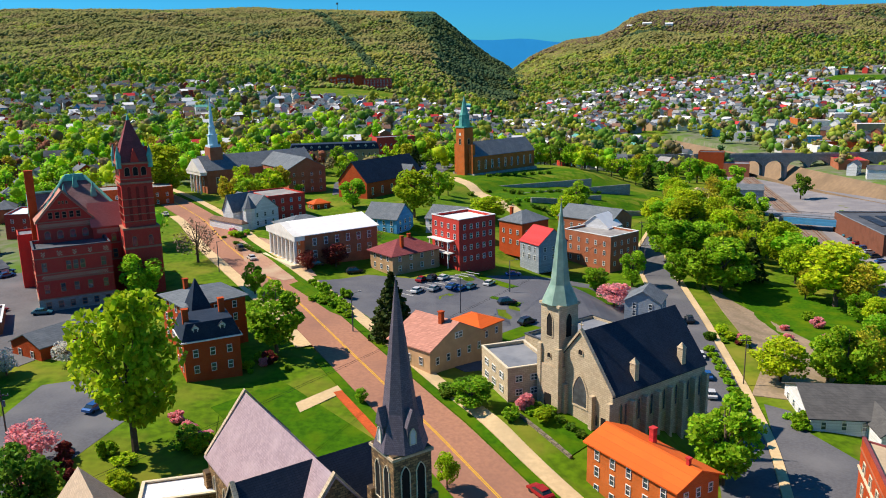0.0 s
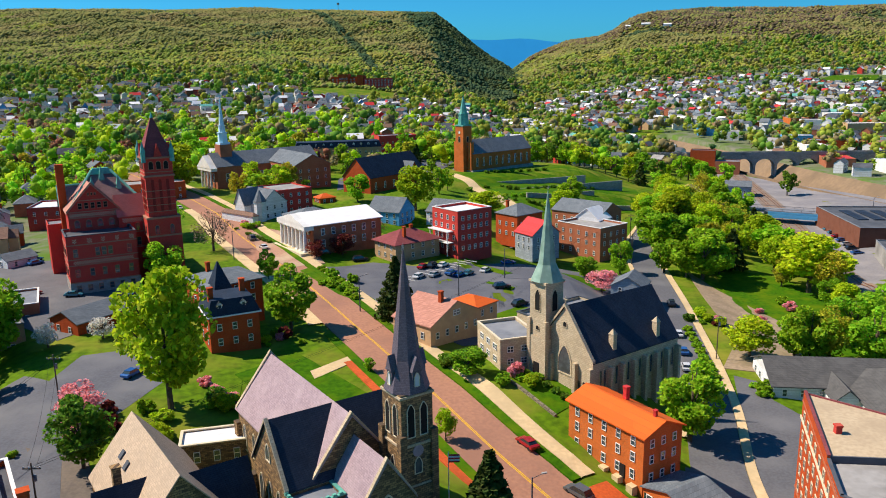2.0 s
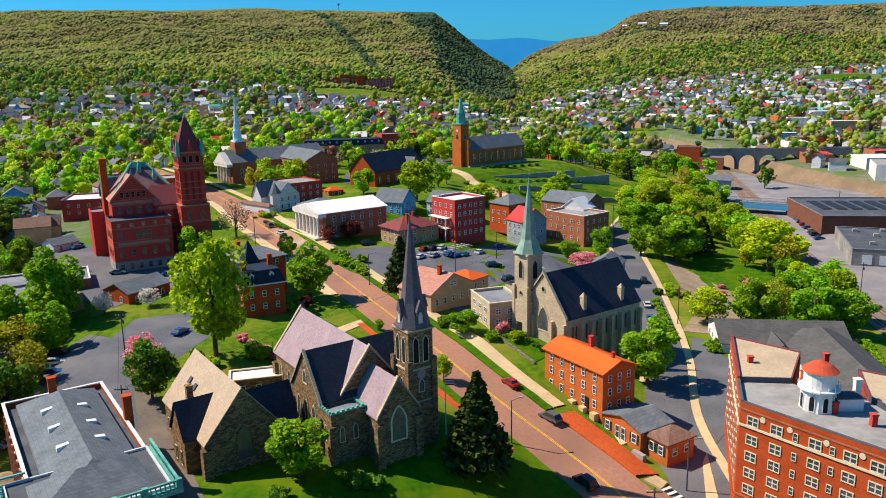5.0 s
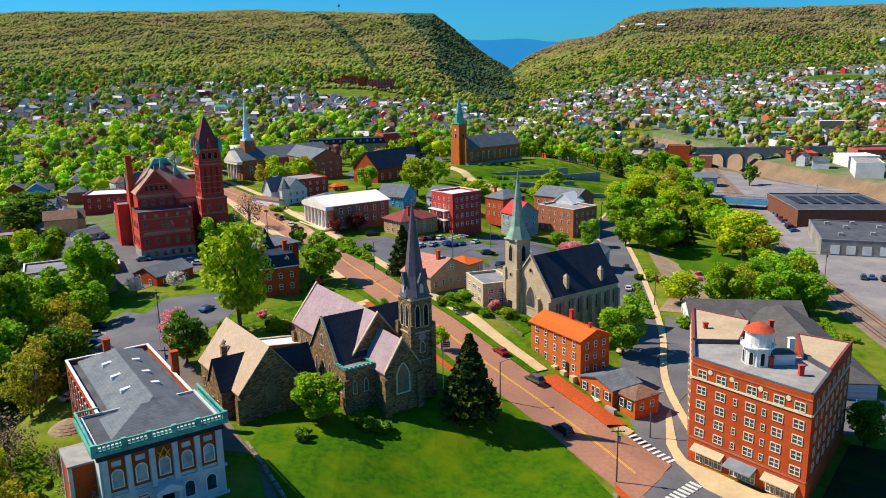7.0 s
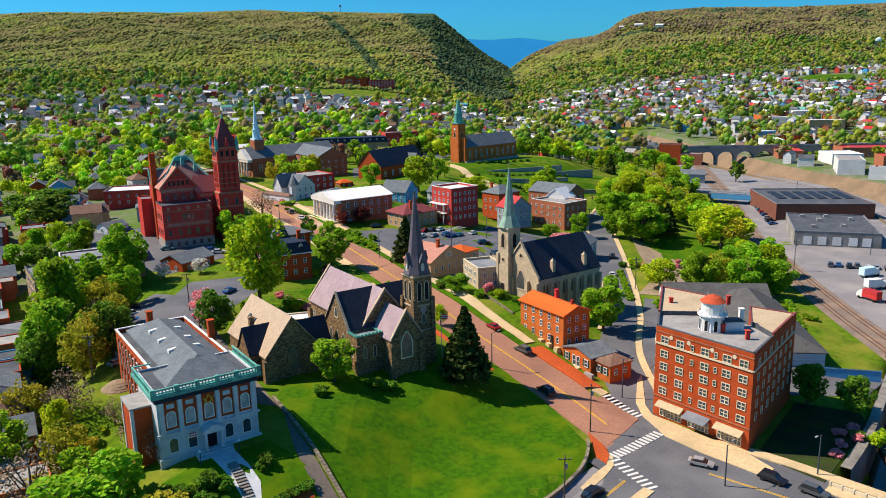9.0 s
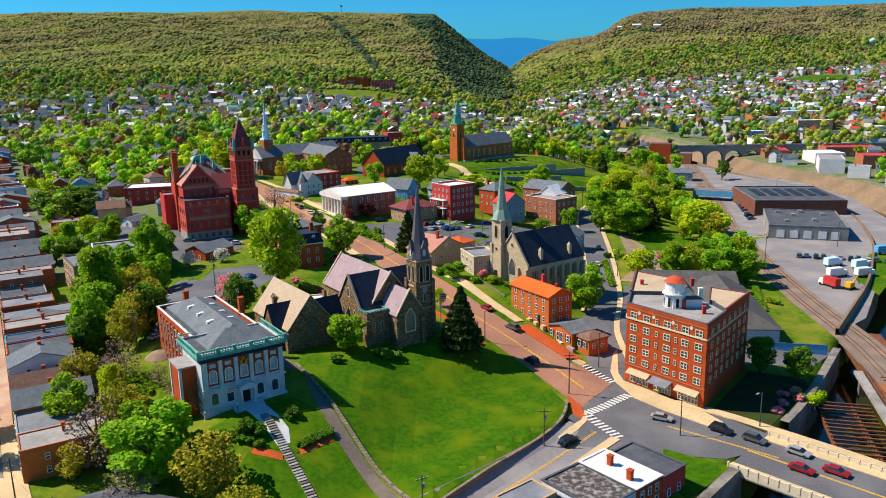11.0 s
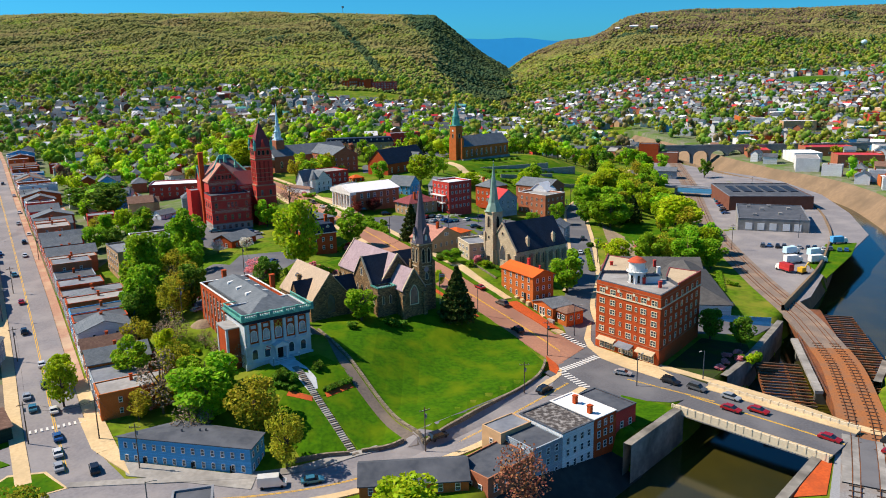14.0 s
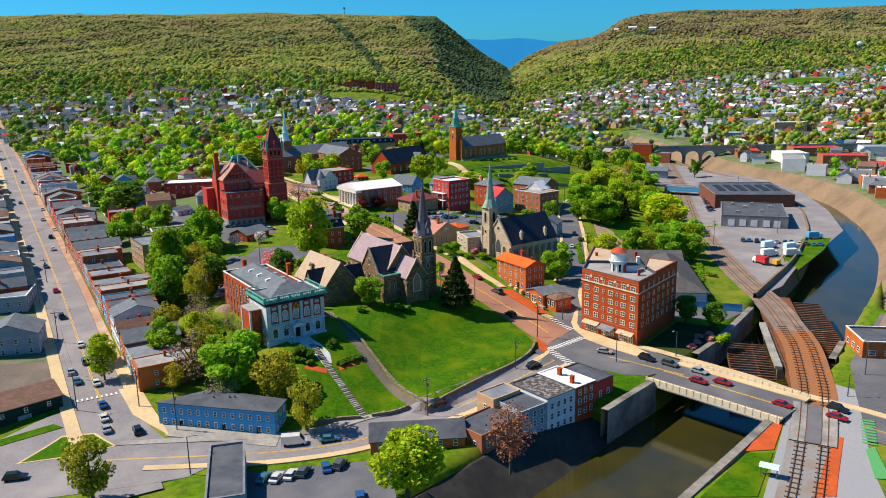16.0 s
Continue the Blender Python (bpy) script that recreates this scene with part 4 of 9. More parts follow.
for i in range(48):
    q0 = p_low + (p_high - p_low) * i / 48
    q1 = p_low + (p_high - p_low) * (i + 1) / 48
    zb = height(*((q0 + q1) / 2))
    flight = i % 12 < 8
    s = Shape()
    s.prism([tuple(q0 - side * .85), tuple(q0 + side * .85), tuple(q1 + side * .85), tuple(q1 - side * .85)], zb - .6, zb + (.3 if flight else .24))
    s.make("step", CONCRETE_GREY if not flight or i % 2 else DRIVE, steps_root)


def bars(name, centre, way, n, long, wide, gap, mat, label):
    """Painted bars of a crossing."""
    way = Vector(way).normalized()
    s_ = Vector((way.y, -way.x))
    root = thing(name, label, "road marking", Matrix.Identity(4))
    for i in range(n):
        c = Vector(centre) + way * (i - (n - 1) / 2) * gap
        q = [c - way * wide / 2 - s_ * long / 2, c + way * wide / 2 - s_ * long / 2, c + way * wide / 2 + s_ * long / 2, c - way * wide / 2 + s_ * long / 2]
        z = max(height(*p) for p in q)
        s = Shape()
        s.prism([tuple(p) for p in q], z + .03, z + .13)
        s.make("bar", mat, root)


bars("crosswalk", (41.8, -16.3), (.51, -.86), 9, 2.0, .6, 1.25, LINE_WHITE, "white zebra crossing bars on asphalt")
bars("crosswalk", (40.6, -33.6), (.77, .63), 13, 2.4, .6, 1.18, LINE_WHITE, "white zebra crossing bars on asphalt")
bars("crosswalk", (37.1, -44.8), (.4, -.92), 9, 2.4, .6, 1.35, LINE_WHITE, "white zebra crossing bars on asphalt")
patch("lower_crossing", [(-104, -116), (-112, -98), (-98, -76), (-84, -60), (-76, -74), (-63, -88), (-50, -90), (-50, -101), (-53, -105), (-63, -108), (-78, -112)], YARD, .09, "wide grey asphalt street crossing")
patch("corner_pavement", [(-79.7, -60.6), (-68.3, -77.9), (-63.6, -85.4), (-76.8, -74.1), (-86.2, -59.9)], CONCRETE, .22, "sandy concrete corner pavement")
bars("crosswalk", (-89, -64), (.86, .5), 11, 1.8, .5, 1.2, LINE_WHITE, "white zebra crossing bars on asphalt")

# road bridge over the creek
bridge = thing("road_bridge", "concrete road bridge with low parapets over the creek", "bridge", pose(58.6, -64.4, 0, 0, 0, math.degrees(math.atan2(-.728, .685))))
box_part(bridge, "deck", CONCRETE_GREY, -1, 33, .2, 18.2, -1.3, -.25)
for b, nm in ((.1, "parapet"), (18.0, "parapet")):
    box_part(bridge, nm, CREAM, -2, 34, b, b + .35, -1.0, .95)
    for k in range(19):
        box_part(bridge, "post", CREAM, -2 + k * 1.95, -1.7 + k * 1.95, b - .1, b + .45, -.3, 1.1)
box_part(bridge, "pavement_slab", CONCRETE, -2, 34, .45, 2.4, -.25, .24)
box_part(bridge, "road_slab", ASPHALT, -2, 34, 2.42, 15.6, -.25, .1)
box_part(bridge, "pavement_slab", CONCRETE, -2, 34, 15.62, 18.0, -.25, .24)
for k in (.25, .55):
    box_part(bridge, "line", YELLOW, -2, 34, 8.6 + k, 8.78 + k, .104, .12)

# ---- the buildings round the lawn ----
def polygon_building(root, ring, z0, z1, wall, names="wall", sink=3):
    s = Shape()
    s.prism(ring, z0 - sink, z1)
    return s.make(names, wall, root)


def wall_windows(parent, p, q, fractions, z, w, h, style="plain", frame_mat=None, glass=None, out=.0):
    """Windows on a wall that runs from p to q, seen from its right-hand side."""
    me = window_mesh(w, h, style, frame_mat or WHITE, glass or GLASS)
    turn = math.degrees(math.atan2(q[1] - p[1], q[0] - p[0]))
    for t in fractions:
        ob = new("window", me)
        ob.parent = parent
        ob.matrix_basis = pose(p[0] + (q[0] - p[0]) * t, p[1] + (q[1] - p[1]) * t, z, 0, 0, turn)


def hotel():
    o = (47.6, -19.6)
    root = thing("brick_hotel", "six-storey red brick hotel with a white roof cupola and awnings", "hotel", pose(*o, 0))
    w = lambda x, y: (x - o[0], y - o[1])
    A, B, C, D = w(47.6, -19.6), w(61.2, -37.3), w(79.4, -14.4), w(56.8, 9.4)
    E1, F1 = w(59.0, -12.0), w(67.5, -19.2)          # court corners towards the front
    C2, D2 = w(71.6, -8.4), w(66.0, .2)
    top = 19.4
    polygon_building(root, [A, B, C, C2, F1, E1, D2, D], 0, top, BRICK)
    FOOTPRINTS.extend([(o[0] + x, o[1] + y, 9) for x, y in ((12, -4), (20, 4), (14, 18), (24, -2), (16, 8))])
    # parapets, coping and roofs
    def parapet(p, q, z, high, mat, t=.35, name="parapet"):
        d = Vector((q[0] - p[0], q[1] - p[1])).normalized() * t
        n = (-d.y, d.x)
        s = Shape()
        s.prism([p, q, (q[0] + n[0], q[1] + n[1]), (p[0] + n[0], p[1] + n[1])], z, z + high)
        s.make(name, mat, root)
    mid = lambda p, q, t: (p[0] + (q[0] - p[0]) * t, p[1] + (q[1] - p[1]) * t)
    L1, R1 = mid(A, D, .30), mid(B, C, .42)
    for p, q in ((A, B), (B, R1), (L1, A)):
        parapet(p, q, top + .003, .75, BRICK)
        parapet(p, q, top + .757, .18, FLAT_TAR, .45, "coping")
    for p, q in ((R1, C), (D, L1)):
        parapet(p, q, top + .003, 1.2, BRICK)
        parapet(p, q, top + 1.207, .16, ROOF_RED_BROWN, .45, "coping")
    s = Shape()
    s.prism([mid(A, L1, .02), mid(B, A, .01), R1, F1, E1, L1], top + .01, top + .2)
    s.make("front_roof", FLAT_PALE, root)
    for ring, nm in (([L1, E1, D2, D], "wing_roof"), ([F1, R1, C, C2], "wing_roof")):
        c = np.mean(ring, axis=0)
        s = Shape()
        s.prism([tuple(c + (np.array(p) - c) * .96) for p in ring], top + .02, top + .9)
        s.make(nm, FLAT_TAN, root)
        for i in range(4):
            p, q = [tuple(c + (np.array(ring[k % 4]) - c) * .985) for k in (i, i + 1)]
            parapet(p, q, top + .02, 1.1, ROOF_RED_BROWN if i != 0 else FLAT_TAR, .25, "edge")
    # string courses and cornice
    for z, high, out, tone in ((4.6, .3, .12, BRICK_PALE), (16.4, .3, .22, CREAM), (19.0, .25, .1, BRICK_PALE)):
        s = Shape()
        ring = [A, B, C, D]
        c = np.mean(ring, axis=0)
        for p, q in ((D, A), (A, B), (B, C)):
            d = Vector((q[0] - p[0], q[1] - p[1])).normalized()
            n = (d.y * out, -d.x * out)
            s.prism([(p[0] + n[0], p[1] + n[1]), (q[0] + n[0], q[1] + n[1]), q, p], z, z + high)
        s.make("cornice", tone, root)
    # windows, floor by floor
    for fl in range(5):
        z = 5.4 + fl * 2.75 + (.35 if fl == 4 else 0)
        wall_windows(root, A, B, (.1, .27, .53, .75, .91), z, 1.9, 1.65, "pair", CREAM)
        wall_windows(root, A, B, (.4, .64), z + .15, .75, 1.3, "plain", CREAM)
        wall_windows(root, D, A, spread(.04, .97, 8), z, 1.3, 1.65, "pair", CREAM)
        wall_windows(root, B, C, spread(.05, .96, 7), z, 1.2, 1.65, "plain", CREAM)
    for t in (.17, .36, .6, .82):
        s = Shape()
        s.cone(0, 0, .45, .45, 0, .12, 14)
        s.make("roundel", CREAM, root, at=pose(A[0] + (B[0] - A[0]) * t, A[1] + (B[1] - A[1]) * t, 18.4, 0, 0, math.degrees(math.atan2(B[1] - A[1], B[0] - A[0]))) @ pose(0, 0, 0, 90))
    # street level: shop glass and awnings
    for t0, t1, mat in ((.06, .34, AWNING), (.38, .62, FLAT_GREY), (.68, .95, AWNING)):
        p, q = mid(A, B, t0), mid(A, B, t1)
        d = Vector((q[0] - p[0], q[1] - p[1])).normalized()
        n = Vector((d.y, -d.x))
        f = 2.4 if mat is FLAT_GREY else 1.5
        s = Shape()
        s.loft([(*p, 3.5), (*q, 3.5), (q[0] + n.x * f, q[1] + n.y * f, 2.9), (p[0] + n.x * f, p[1] + n.y * f, 2.9)],
               [(*p, 3.9), (*q, 3.9), (q[0] + n.x * f, q[1] + n.y * f, 3.05), (p[0] + n.x * f, p[1] + n.y * f, 3.05)])
        s.make("awning", mat, root, "tan canvas awning" if mat is AWNING else "dark metal canopy")
        wall_windows(root, p, q, (.2, .5, .8), .5, 1.7, 2.3, "pair", CREAM)
    # roof tower with its red cap
    cx, cy = w(58.6, -21.2)
    s = Shape()
    s.cone(cx, cy, 2.6, 2.4, top, top + 3.5, 8, turn=.39)
    tower = s.make("cupola", WHITE, root, "white wooden octagonal roof cupola with a red cap")
    s = Shape()
    s.cone(cx, cy, 3.0, 3.0, top + 3.5, top + 3.72, 16)
    for k in range(16):
        s.cone(cx + 2.9 * math.cos(k * .3927), cy + 2.9 * math.sin(k * .3927), .06, .06, top + 3.72, top + 4.5, 5)
    s.make("balcony", WHITE, tower)
    s = Shape()
    s.cone(cx, cy, 2.3, 2.25, top + 3.72, top + 6.1, 20)
    s.cone(cx, cy, 2.5, 2.5, top + 6.1, top + 6.35, 20)
    s.make("drum", WHITE, tower)
    s = Shape()
    s.cone(cx, cy, 2.65, 1.5, top + 6.35, top + 7.3, 20)
    s.cone(cx, cy, 1.5, .1, top + 7.3, top + 7.9, 20)
    s.make("cap", ROOF_SCARLET, tower)
    for k in range(8):
        a = .785 * k
        ob = new("arched_opening", window_mesh(.9, 2.5, "round", WHITE, DARK))
        ob.parent = tower
        ob.matrix_basis = pose(cx + 2.36 * math.cos(a), cy + 2.36 * math.sin(a), top + .35, 0, 0, math.degrees(a) + 90)
    s = Shape()
    s.box(cx + 1.8, cx + 6.2, cy - 1.6, cy + .9, top, top + 2.2)
    s.make("stair_hut", WHITE, root)
    box_part(root, "hut_roof", FLAT_TAR, cx + 1.75, cx + 6.4, cy - 1.8, cy + 1.1, top + 2.21, top + 2.4)
    chimney(root, cx + 6.6, cy + 1.4, top, top + 4, .9, WHITE)
    for x, y in ((60.2, -23.2), (63.6, -27.6), (55.2, -4), (68.6, -3.5)):
        chimney(root, *w(x, y), top, top + 1.9, .8, BRICK_DARK)
    chimney(root, *w(61.0, -12.8), top - 4, top + 2.4, 1.6, BRICK)


hotel()


def lodge():
    p0, p1 = (-45.8, -53.3), (-31.4, -43.5)
    m = site(p0, p1, 8.6)
    root = thing("lodge_hall", "brick lodge hall with grey stone front and green copper balustrade", "hall", m)
    W = math.hypot(p1[0] - p0[0], p1[1] - p0[1])
    H = 12.6
    volume(root, 0, W, 0, 12.8, 0, H, "flat", .4, wall=MARBLE, cover=FLAT_TAR, sink=4)
    X0 = 2.7
    volume(root, X0, W, 12.8, 43, 0, H - 1.4, "flat", .9, wall=BRICK, cover=FLAT_TAR, sink=4, trim=WHITE)
    s = Shape()
    z = H - .4
    for (a0, a1, b0, b1), P, Q in (((X0 + 1.7, W - 1.5, 4.5, 41), (X0 + 7.3, 8.5, z + 3.1), (X0 + 7.3, 35, z + 3.1)), ((1.3, W - 1.1, 1.6, 12), (X0 + 5.2, 7.2, z + 2.9), (X0 + 9.2, 7.2, z + 2.9))):
        r0 = [(a0, b0, z), (a1, b0, z), (a1, b1, z), (a0, b1, z)]
        if P[1] == Q[1]:
            faces = ((r0[0], r0[1], Q, P), (r0[1], r0[2], Q), (r0[2], r0[3], P, Q), (r0[3], r0[0], P))
        else:
            faces = ((r0[0], r0[1], P), (r0[1], r0[2], Q, P), (r0[2], r0[3], Q), (r0[3], r0[0], P, Q))
        for f in faces:
            s.face(f)
        s.prism([q[:2] for q in r0], z - .6, z)
    roof = s.make("slate_roof", SHINGLE_GREY, root)
    for x, y, d in ((X0 + 4.2, 17, -90), (X0 + 4.2, 24, -90), (X0 + 4.2, 31, -90), (W - 4.4, 17, 90), (W - 4.4, 23, 90), (W - 4.4, 30, 90)):
        s = Shape()
        s.loft([(-.6, 0, -.3), (.6, 0, -.3), (.45, 0, .5), (-.45, 0, .5)], [(-.5, 1.9, .3), (.5, 1.9, .3), (.4, 1.9, .8), (-.4, 1.9, .8)])
        s.make("vent_dormer", WHITE, roof, at=pose(x, y, z + 1.5, 0, 0, d))
    # cornice, dark frieze and green balustrade round the front
    box_part(root, "frieze", SLATE, -.25, W + .25, -.25, 12.9, H - 1.5, H - .5)
    for q in ((-.9, W + .9, -.9, .3), (-.9, .3, .3, 13.2), (W - .3, W + .9, .3, 13.2), (.3, X0, 12.6, 13.2)):
        box_part(root, "cornice", COPPER, *q, H - .48, H + .05)
    rail = Shape()
    for q in ((-.7, W + .7, -.7, -.4), (-.7, -.4, -.4, 13.1), (W + .4, W + .7, -.4, 13.1), (-.4, X0, 12.8, 13.1)):
        rail.box(*q, H + 1.0, H + 1.22)
        rail.box(*q, H + .054, H + .25)
    bal = rail.make("balustrade", COPPER, root, "weathered green copper balustrade")
    for x in np.linspace(-.55, W + .55, 34):
        box_part(bal, "baluster", COPPER, x - .08, x + .08, -.62, -.48, H + .25, H + 1.0)
    for y in np.linspace(.2, 12.6, 19):
        for x in (-.55, W + .55):
            box_part(bal, "baluster", COPPER, x - .08, x + .08, y - .08, y + .08, H + .25, H + 1.0)
    for x in (-.55, W * .2, W * .4, W * .6, W * .8, W + .55):
        box_part(bal, "pedestal", COPPER, x - .35, x + .35, -.85, -.3, H + .054, H + 1.35)
    # front: brick panels, pilasters, arched windows, porch
    five = spread(.6, W - .6, 5)
    for x in five:
        box_part(root, "brick_panel", BRICK, x - 1.15, x + 1.15, -.06, .1, 5.9, H - 1.6)
    for x in [five[0] - 1.5] + [(a + b) / 2 for a, b in zip(five[:-1], five[1:])] + [five[-1] + 1.5]:
        box_part(root, "pilaster", MARBLE, x - .38, x + .38, -.38, 0, 5.4, H - 1.5)
    windows(root, "f", -.07, five, 6.4, 1.7, 2.9, "round", WHITE, GLASS_PALE)
    windows(root, "f", -.07, [five[0], five[1], five[3], five[4]], 9.8, 1.3, .8, "plain", MARBLE, MARBLE, "tablet")
    windows(root, "f", 0, [five[0], five[1], five[3], five[4]], 1.6, 1.7, 2.8, "round", WHITE, GLASS)
    box_part(root, "string_course", MARBLE, -.3, W + .3, -.3, 0, 5.0, 5.38)
    box_part(root, "plinth", MARBLE, -.35, W + .35, -.35, 0, -4, .9)
    porch = Shape()
    for x in (-1.4, 1.4):
        porch.cone(W / 2 + x, -1.5, .32, .27, .9, 4.2, 12)
    porch.box(W / 2 - 1.9, W / 2 + 1.9, -1.95, 0, 4.2, 4.7)
    porch.loft([(W / 2 - 2, -2, 4.7), (W / 2 + 2, -2, 4.7), (W / 2, -2, 5.6)], [(W / 2 - 2, 0, 4.7), (W / 2 + 2, 0, 4.7), (W / 2, 0, 5.6)])
    porch.make("porch", MARBLE, root, "stone door portico with columns")
    box_part(root, "door", DARK, W / 2 - .9, W / 2 + .9, -.12, .05, .9, 3.9)
    steps(root, W / 2 - 3.2, W / 2 + 3.2, -5.2, -.4, -1.2, .9, 8, MARBLE)
    for x in (W / 2 - 3.4, W / 2 + 3.4):
        s = Shape()
        s.cone(x, -4.2, .09, .07, -1, 2.4, 8)
        lamp = s.make("lamp_post", FLAT_TAR, root)
        s = Shape()
        s.cone(x, -4.2, .16, .26, 2.4, 2.65, 10)
        s.cone(x, -4.2, .26, .12, 2.65, 2.9, 10)
        s.make("globe", WHITE_BRIGHT, lamp)
    # gilded emblem over the door: compasses and square as plain bars
    e = Shape()
    for p, q in (((-.8, -.7), (0, .9)), ((.8, -.7), (0, .9)), ((-.9, .35), (0, -.75)), ((.9, .35), (0, -.75))):
        e.tube((W / 2 + p[0], -.3, 9.9 + p[1]), (W / 2 + q[0], -.3, 9.9 + q[1]), .11, 6)
    e.make("gilded_emblem", GOLD, root)
    # brick flanks
    for side, x, n in (("l", X0, 9), ("r", W, 9)):
        for z, h in ((1.6, 2.0), (5.2, 2.6), (8.6, 1.6)):
            windows(root, side, x, spread(14, 42, n), z, 1.3, h)
        for y in spread(14.2, 43.4, 10):
            a = (x - .25, x) if side == "l" else (x, x + .25)
            box_part(root, "pier", BRICK_PALE, *a, y - 1.9, y - 1.3, 0, H - 1.6)
    box_part(root, "side_tower", BRICK, -3.4, 0, 3.8, 10.5, -4, 9.5)
    box_part(root, "side_tower_roof", FLAT_PALE, -3.6, 0, 3.6, 10.7, 9.51, 9.8)
    for y in (3.75, 10.15):
        box_part(root, "corner_pier", MARBLE, -3.55, -3.0, y - .3, y + .3, -4, 9.5)
    chimney(root, 10, 43.2, H - 3, H + 2.0, 1.2)
    chimney(root, W + .3, 25, H - 3, H + 3.2, 1.2)
    s = Shape()
    s.tube((W / 2 - 3.0, -.3, 4.2), (W / 2 - 3.3, -2.6, 5.8), .05)
    pole = s.make("flag_pole", WHITE, root)
    s = Shape()
    for k in range(5):
        s.box(W / 2 - 4.5 + .03, W / 2 - 3.2, -2.55, -2.5, 4.5 + k * .2, 4.68 + k * .2, k % 2)
    s.make("flag", [METAL_RED, WHITE, CLAPBOARD_BLUE], pole)


lodge()


def gothic_church():
    """Brown sandstone church: nave, transept, lower chancel, porch, tower with a slate spire."""
    u = Vector((.553, -.833))                       # towards the street end
    p0 = (-12.9 - u.x * 24 - .833 * 6.3, -6.2 - u.y * 24 - .553 * 6.3)
    m = Matrix.Translation((p0[0], p0[1], 9.3)) @ Matrix.Rotation(math.atan2(u.y, u.x), 4, "Z")
    root = thing("gothic_church", "brown sandstone church with purple slate roofs and a dark slate spire", "church", m)
    # a runs towards the camera along the nave, b to its left hand (away from the lawn is +)
    volume(root, -1.5, 26.4, 1.8, 13.6, 0, 9.0, "gable", 7.4, "a", STONE_BROWN, SLATE_PURPLE, .4)
    volume(root, 15.6, 26.8, -1.9, 16.4, 0, 9.0, "gable", 7.2, "b", STONE_BROWN, SLATE, .3)
    volume(root, 25, 35, 4.2, 11.8, 0, 8.0, "gable", 5.5, "a", STONE_BROWN, SLATE_PURPLE, .35)
    volume(root, 26.6, 31, -2.0, 4.2, 0, 8.0, "flat", .5, wall=STONE_BROWN, cover=FLAT_GREY, trim=COPPER)
    for k in range(7):
        box_part(root, "merlon", COPPER, 30.75, 31.15, -1.9 + k * .88, -1.45 + k * .88, 8.5, 9.0)
    for k in range(5):
        box_part(root, "merlon", COPPER, 26.8 + k * .88, 27.25 + k * .88, -2.2, -1.8, 8.5, 9.0)
    windows(root, "r", 35, [8.0], 2.9, 3.1, 6.2, "pointed", CREAM, GLASS_ARCH)
    windows(root, "f", -1.9, [18.2, 21.2, 24.2], 3.2, 1.5, 4.6, "pointed", CREAM, GLASS_ARCH)
    windows(root, "f", -1.9, [21.2], 10.6, 1.6, 2.6, "pointed", CREAM, GLASS_ARCH)
    windows(root, "f", 1.8, [1, 5, 9, 13], 2.6, 1.4, 4.4, "pointed", CREAM, GLASS_ARCH)
    windows(root, "b", 13.6, [1, 5, 9, 13], 2.6, 1.4, 4.4, "pointed", CREAM, GLASS_ARCH)
    windows(root, "r", 31, [-.2, 2.2], 3.4, .9, 2.8, "pointed", CREAM, GLASS_ARCH)
    windows(root, "f", -2.0, [28.8], 3.4, .9, 2.8, "pointed", CREAM, GLASS_ARCH)
    for a, b in ((35, 4.4), (35, 11.6), (26.8, -1.9), (15.6, -1.9), (-1.5, 1.8), (-1.5, 13.6), (31, -2)):
        box_part(root, "buttress", STONE_BROWN, a - .65, a + .65, b - .65, b + .65, -3, 6.6)
    for b in (-1.9,):
        s = Shape()
        for e in (15.3, 27.1):
            s.loft([(e, b - .3, 8.75), (e, b + .25, 8.75), (21.2, b + .25, 16.3), (21.2, b - .3, 16.3)], [(e, b - .3, 9.15), (e, b + .25, 9.15), (21.2, b + .25, 16.7), (21.2, b - .3, 16.7)])
        s.make("coping", STONE_PALE, root)
    # gable copings
    for a, b0, b1, z, rise in ((35.1, 4.0, 12.0, 7.8, 5.8), (-1.6, 1.5, 13.9, 8.7, 7.8), (26.5, 1.5, 13.9, 8.7, 7.8)):
        s = Shape()
        for e in (b0, b1):
            mid = (b0 + b1) / 2
            s.loft([(a - .3, e, z), (a + .25, e, z), (a + .25, mid, z + rise + .25), (a - .3, mid, z + rise + .25)],
                   [(a - .3, e, z + .35), (a + .25, e, z + .35), (a + .25, mid, z + rise + .6), (a - .3, mid, z + rise + .6)])
        s.make("coping", STONE_PALE, root)
    # tower: to the street side of the crossing
    inv = m.inverted()
    t = inv @ Vector((-3.0, -7.6, 9.3))
    ta, tb, r = t.x, t.y, 2.35
    s = Shape()
    s.box(ta - r - .35, ta + r + .35, tb - r - .35, tb + r + .35, -3, 7.5)
    s.box(ta - r, ta + r, tb - r, tb + r, 7.5, 20.4)
    tower = s.make("tower", STONE_BROWN, root)
    for z in (7.4, 13.2, 19.9):
        box_part(tower, "string_course", STONE_PALE, ta - r - .2, ta + r + .2, tb - r - .2, tb + r + .2, z, z + .3)
    for da in (-1, 1):
        for db in (-1, 1):
            box_part(tower, "buttress", STONE_BROWN, ta + da * r - .5, ta + da * r + .5, tb + db * r - .5, tb + db * r + .5, -3, 15)
    for side, fx in (("f", tb - r), ("b", tb + r)):
        windows(tower, side, fx, [ta - .95, ta + .95], 14.4, 1.2, 4.6, "pointed", CREAM, DARK, "louvre")
        windows(tower, side, fx, [ta], 9.2, 1.2, 2.4, "pointed", CREAM, GLASS_ARCH)
    for side, fx in (("l", ta - r), ("r", ta + r)):
        windows(tower, side, fx, [tb - .95, tb + .95], 14.4, 1.2, 4.6, "pointed", CREAM, DARK, "louvre")
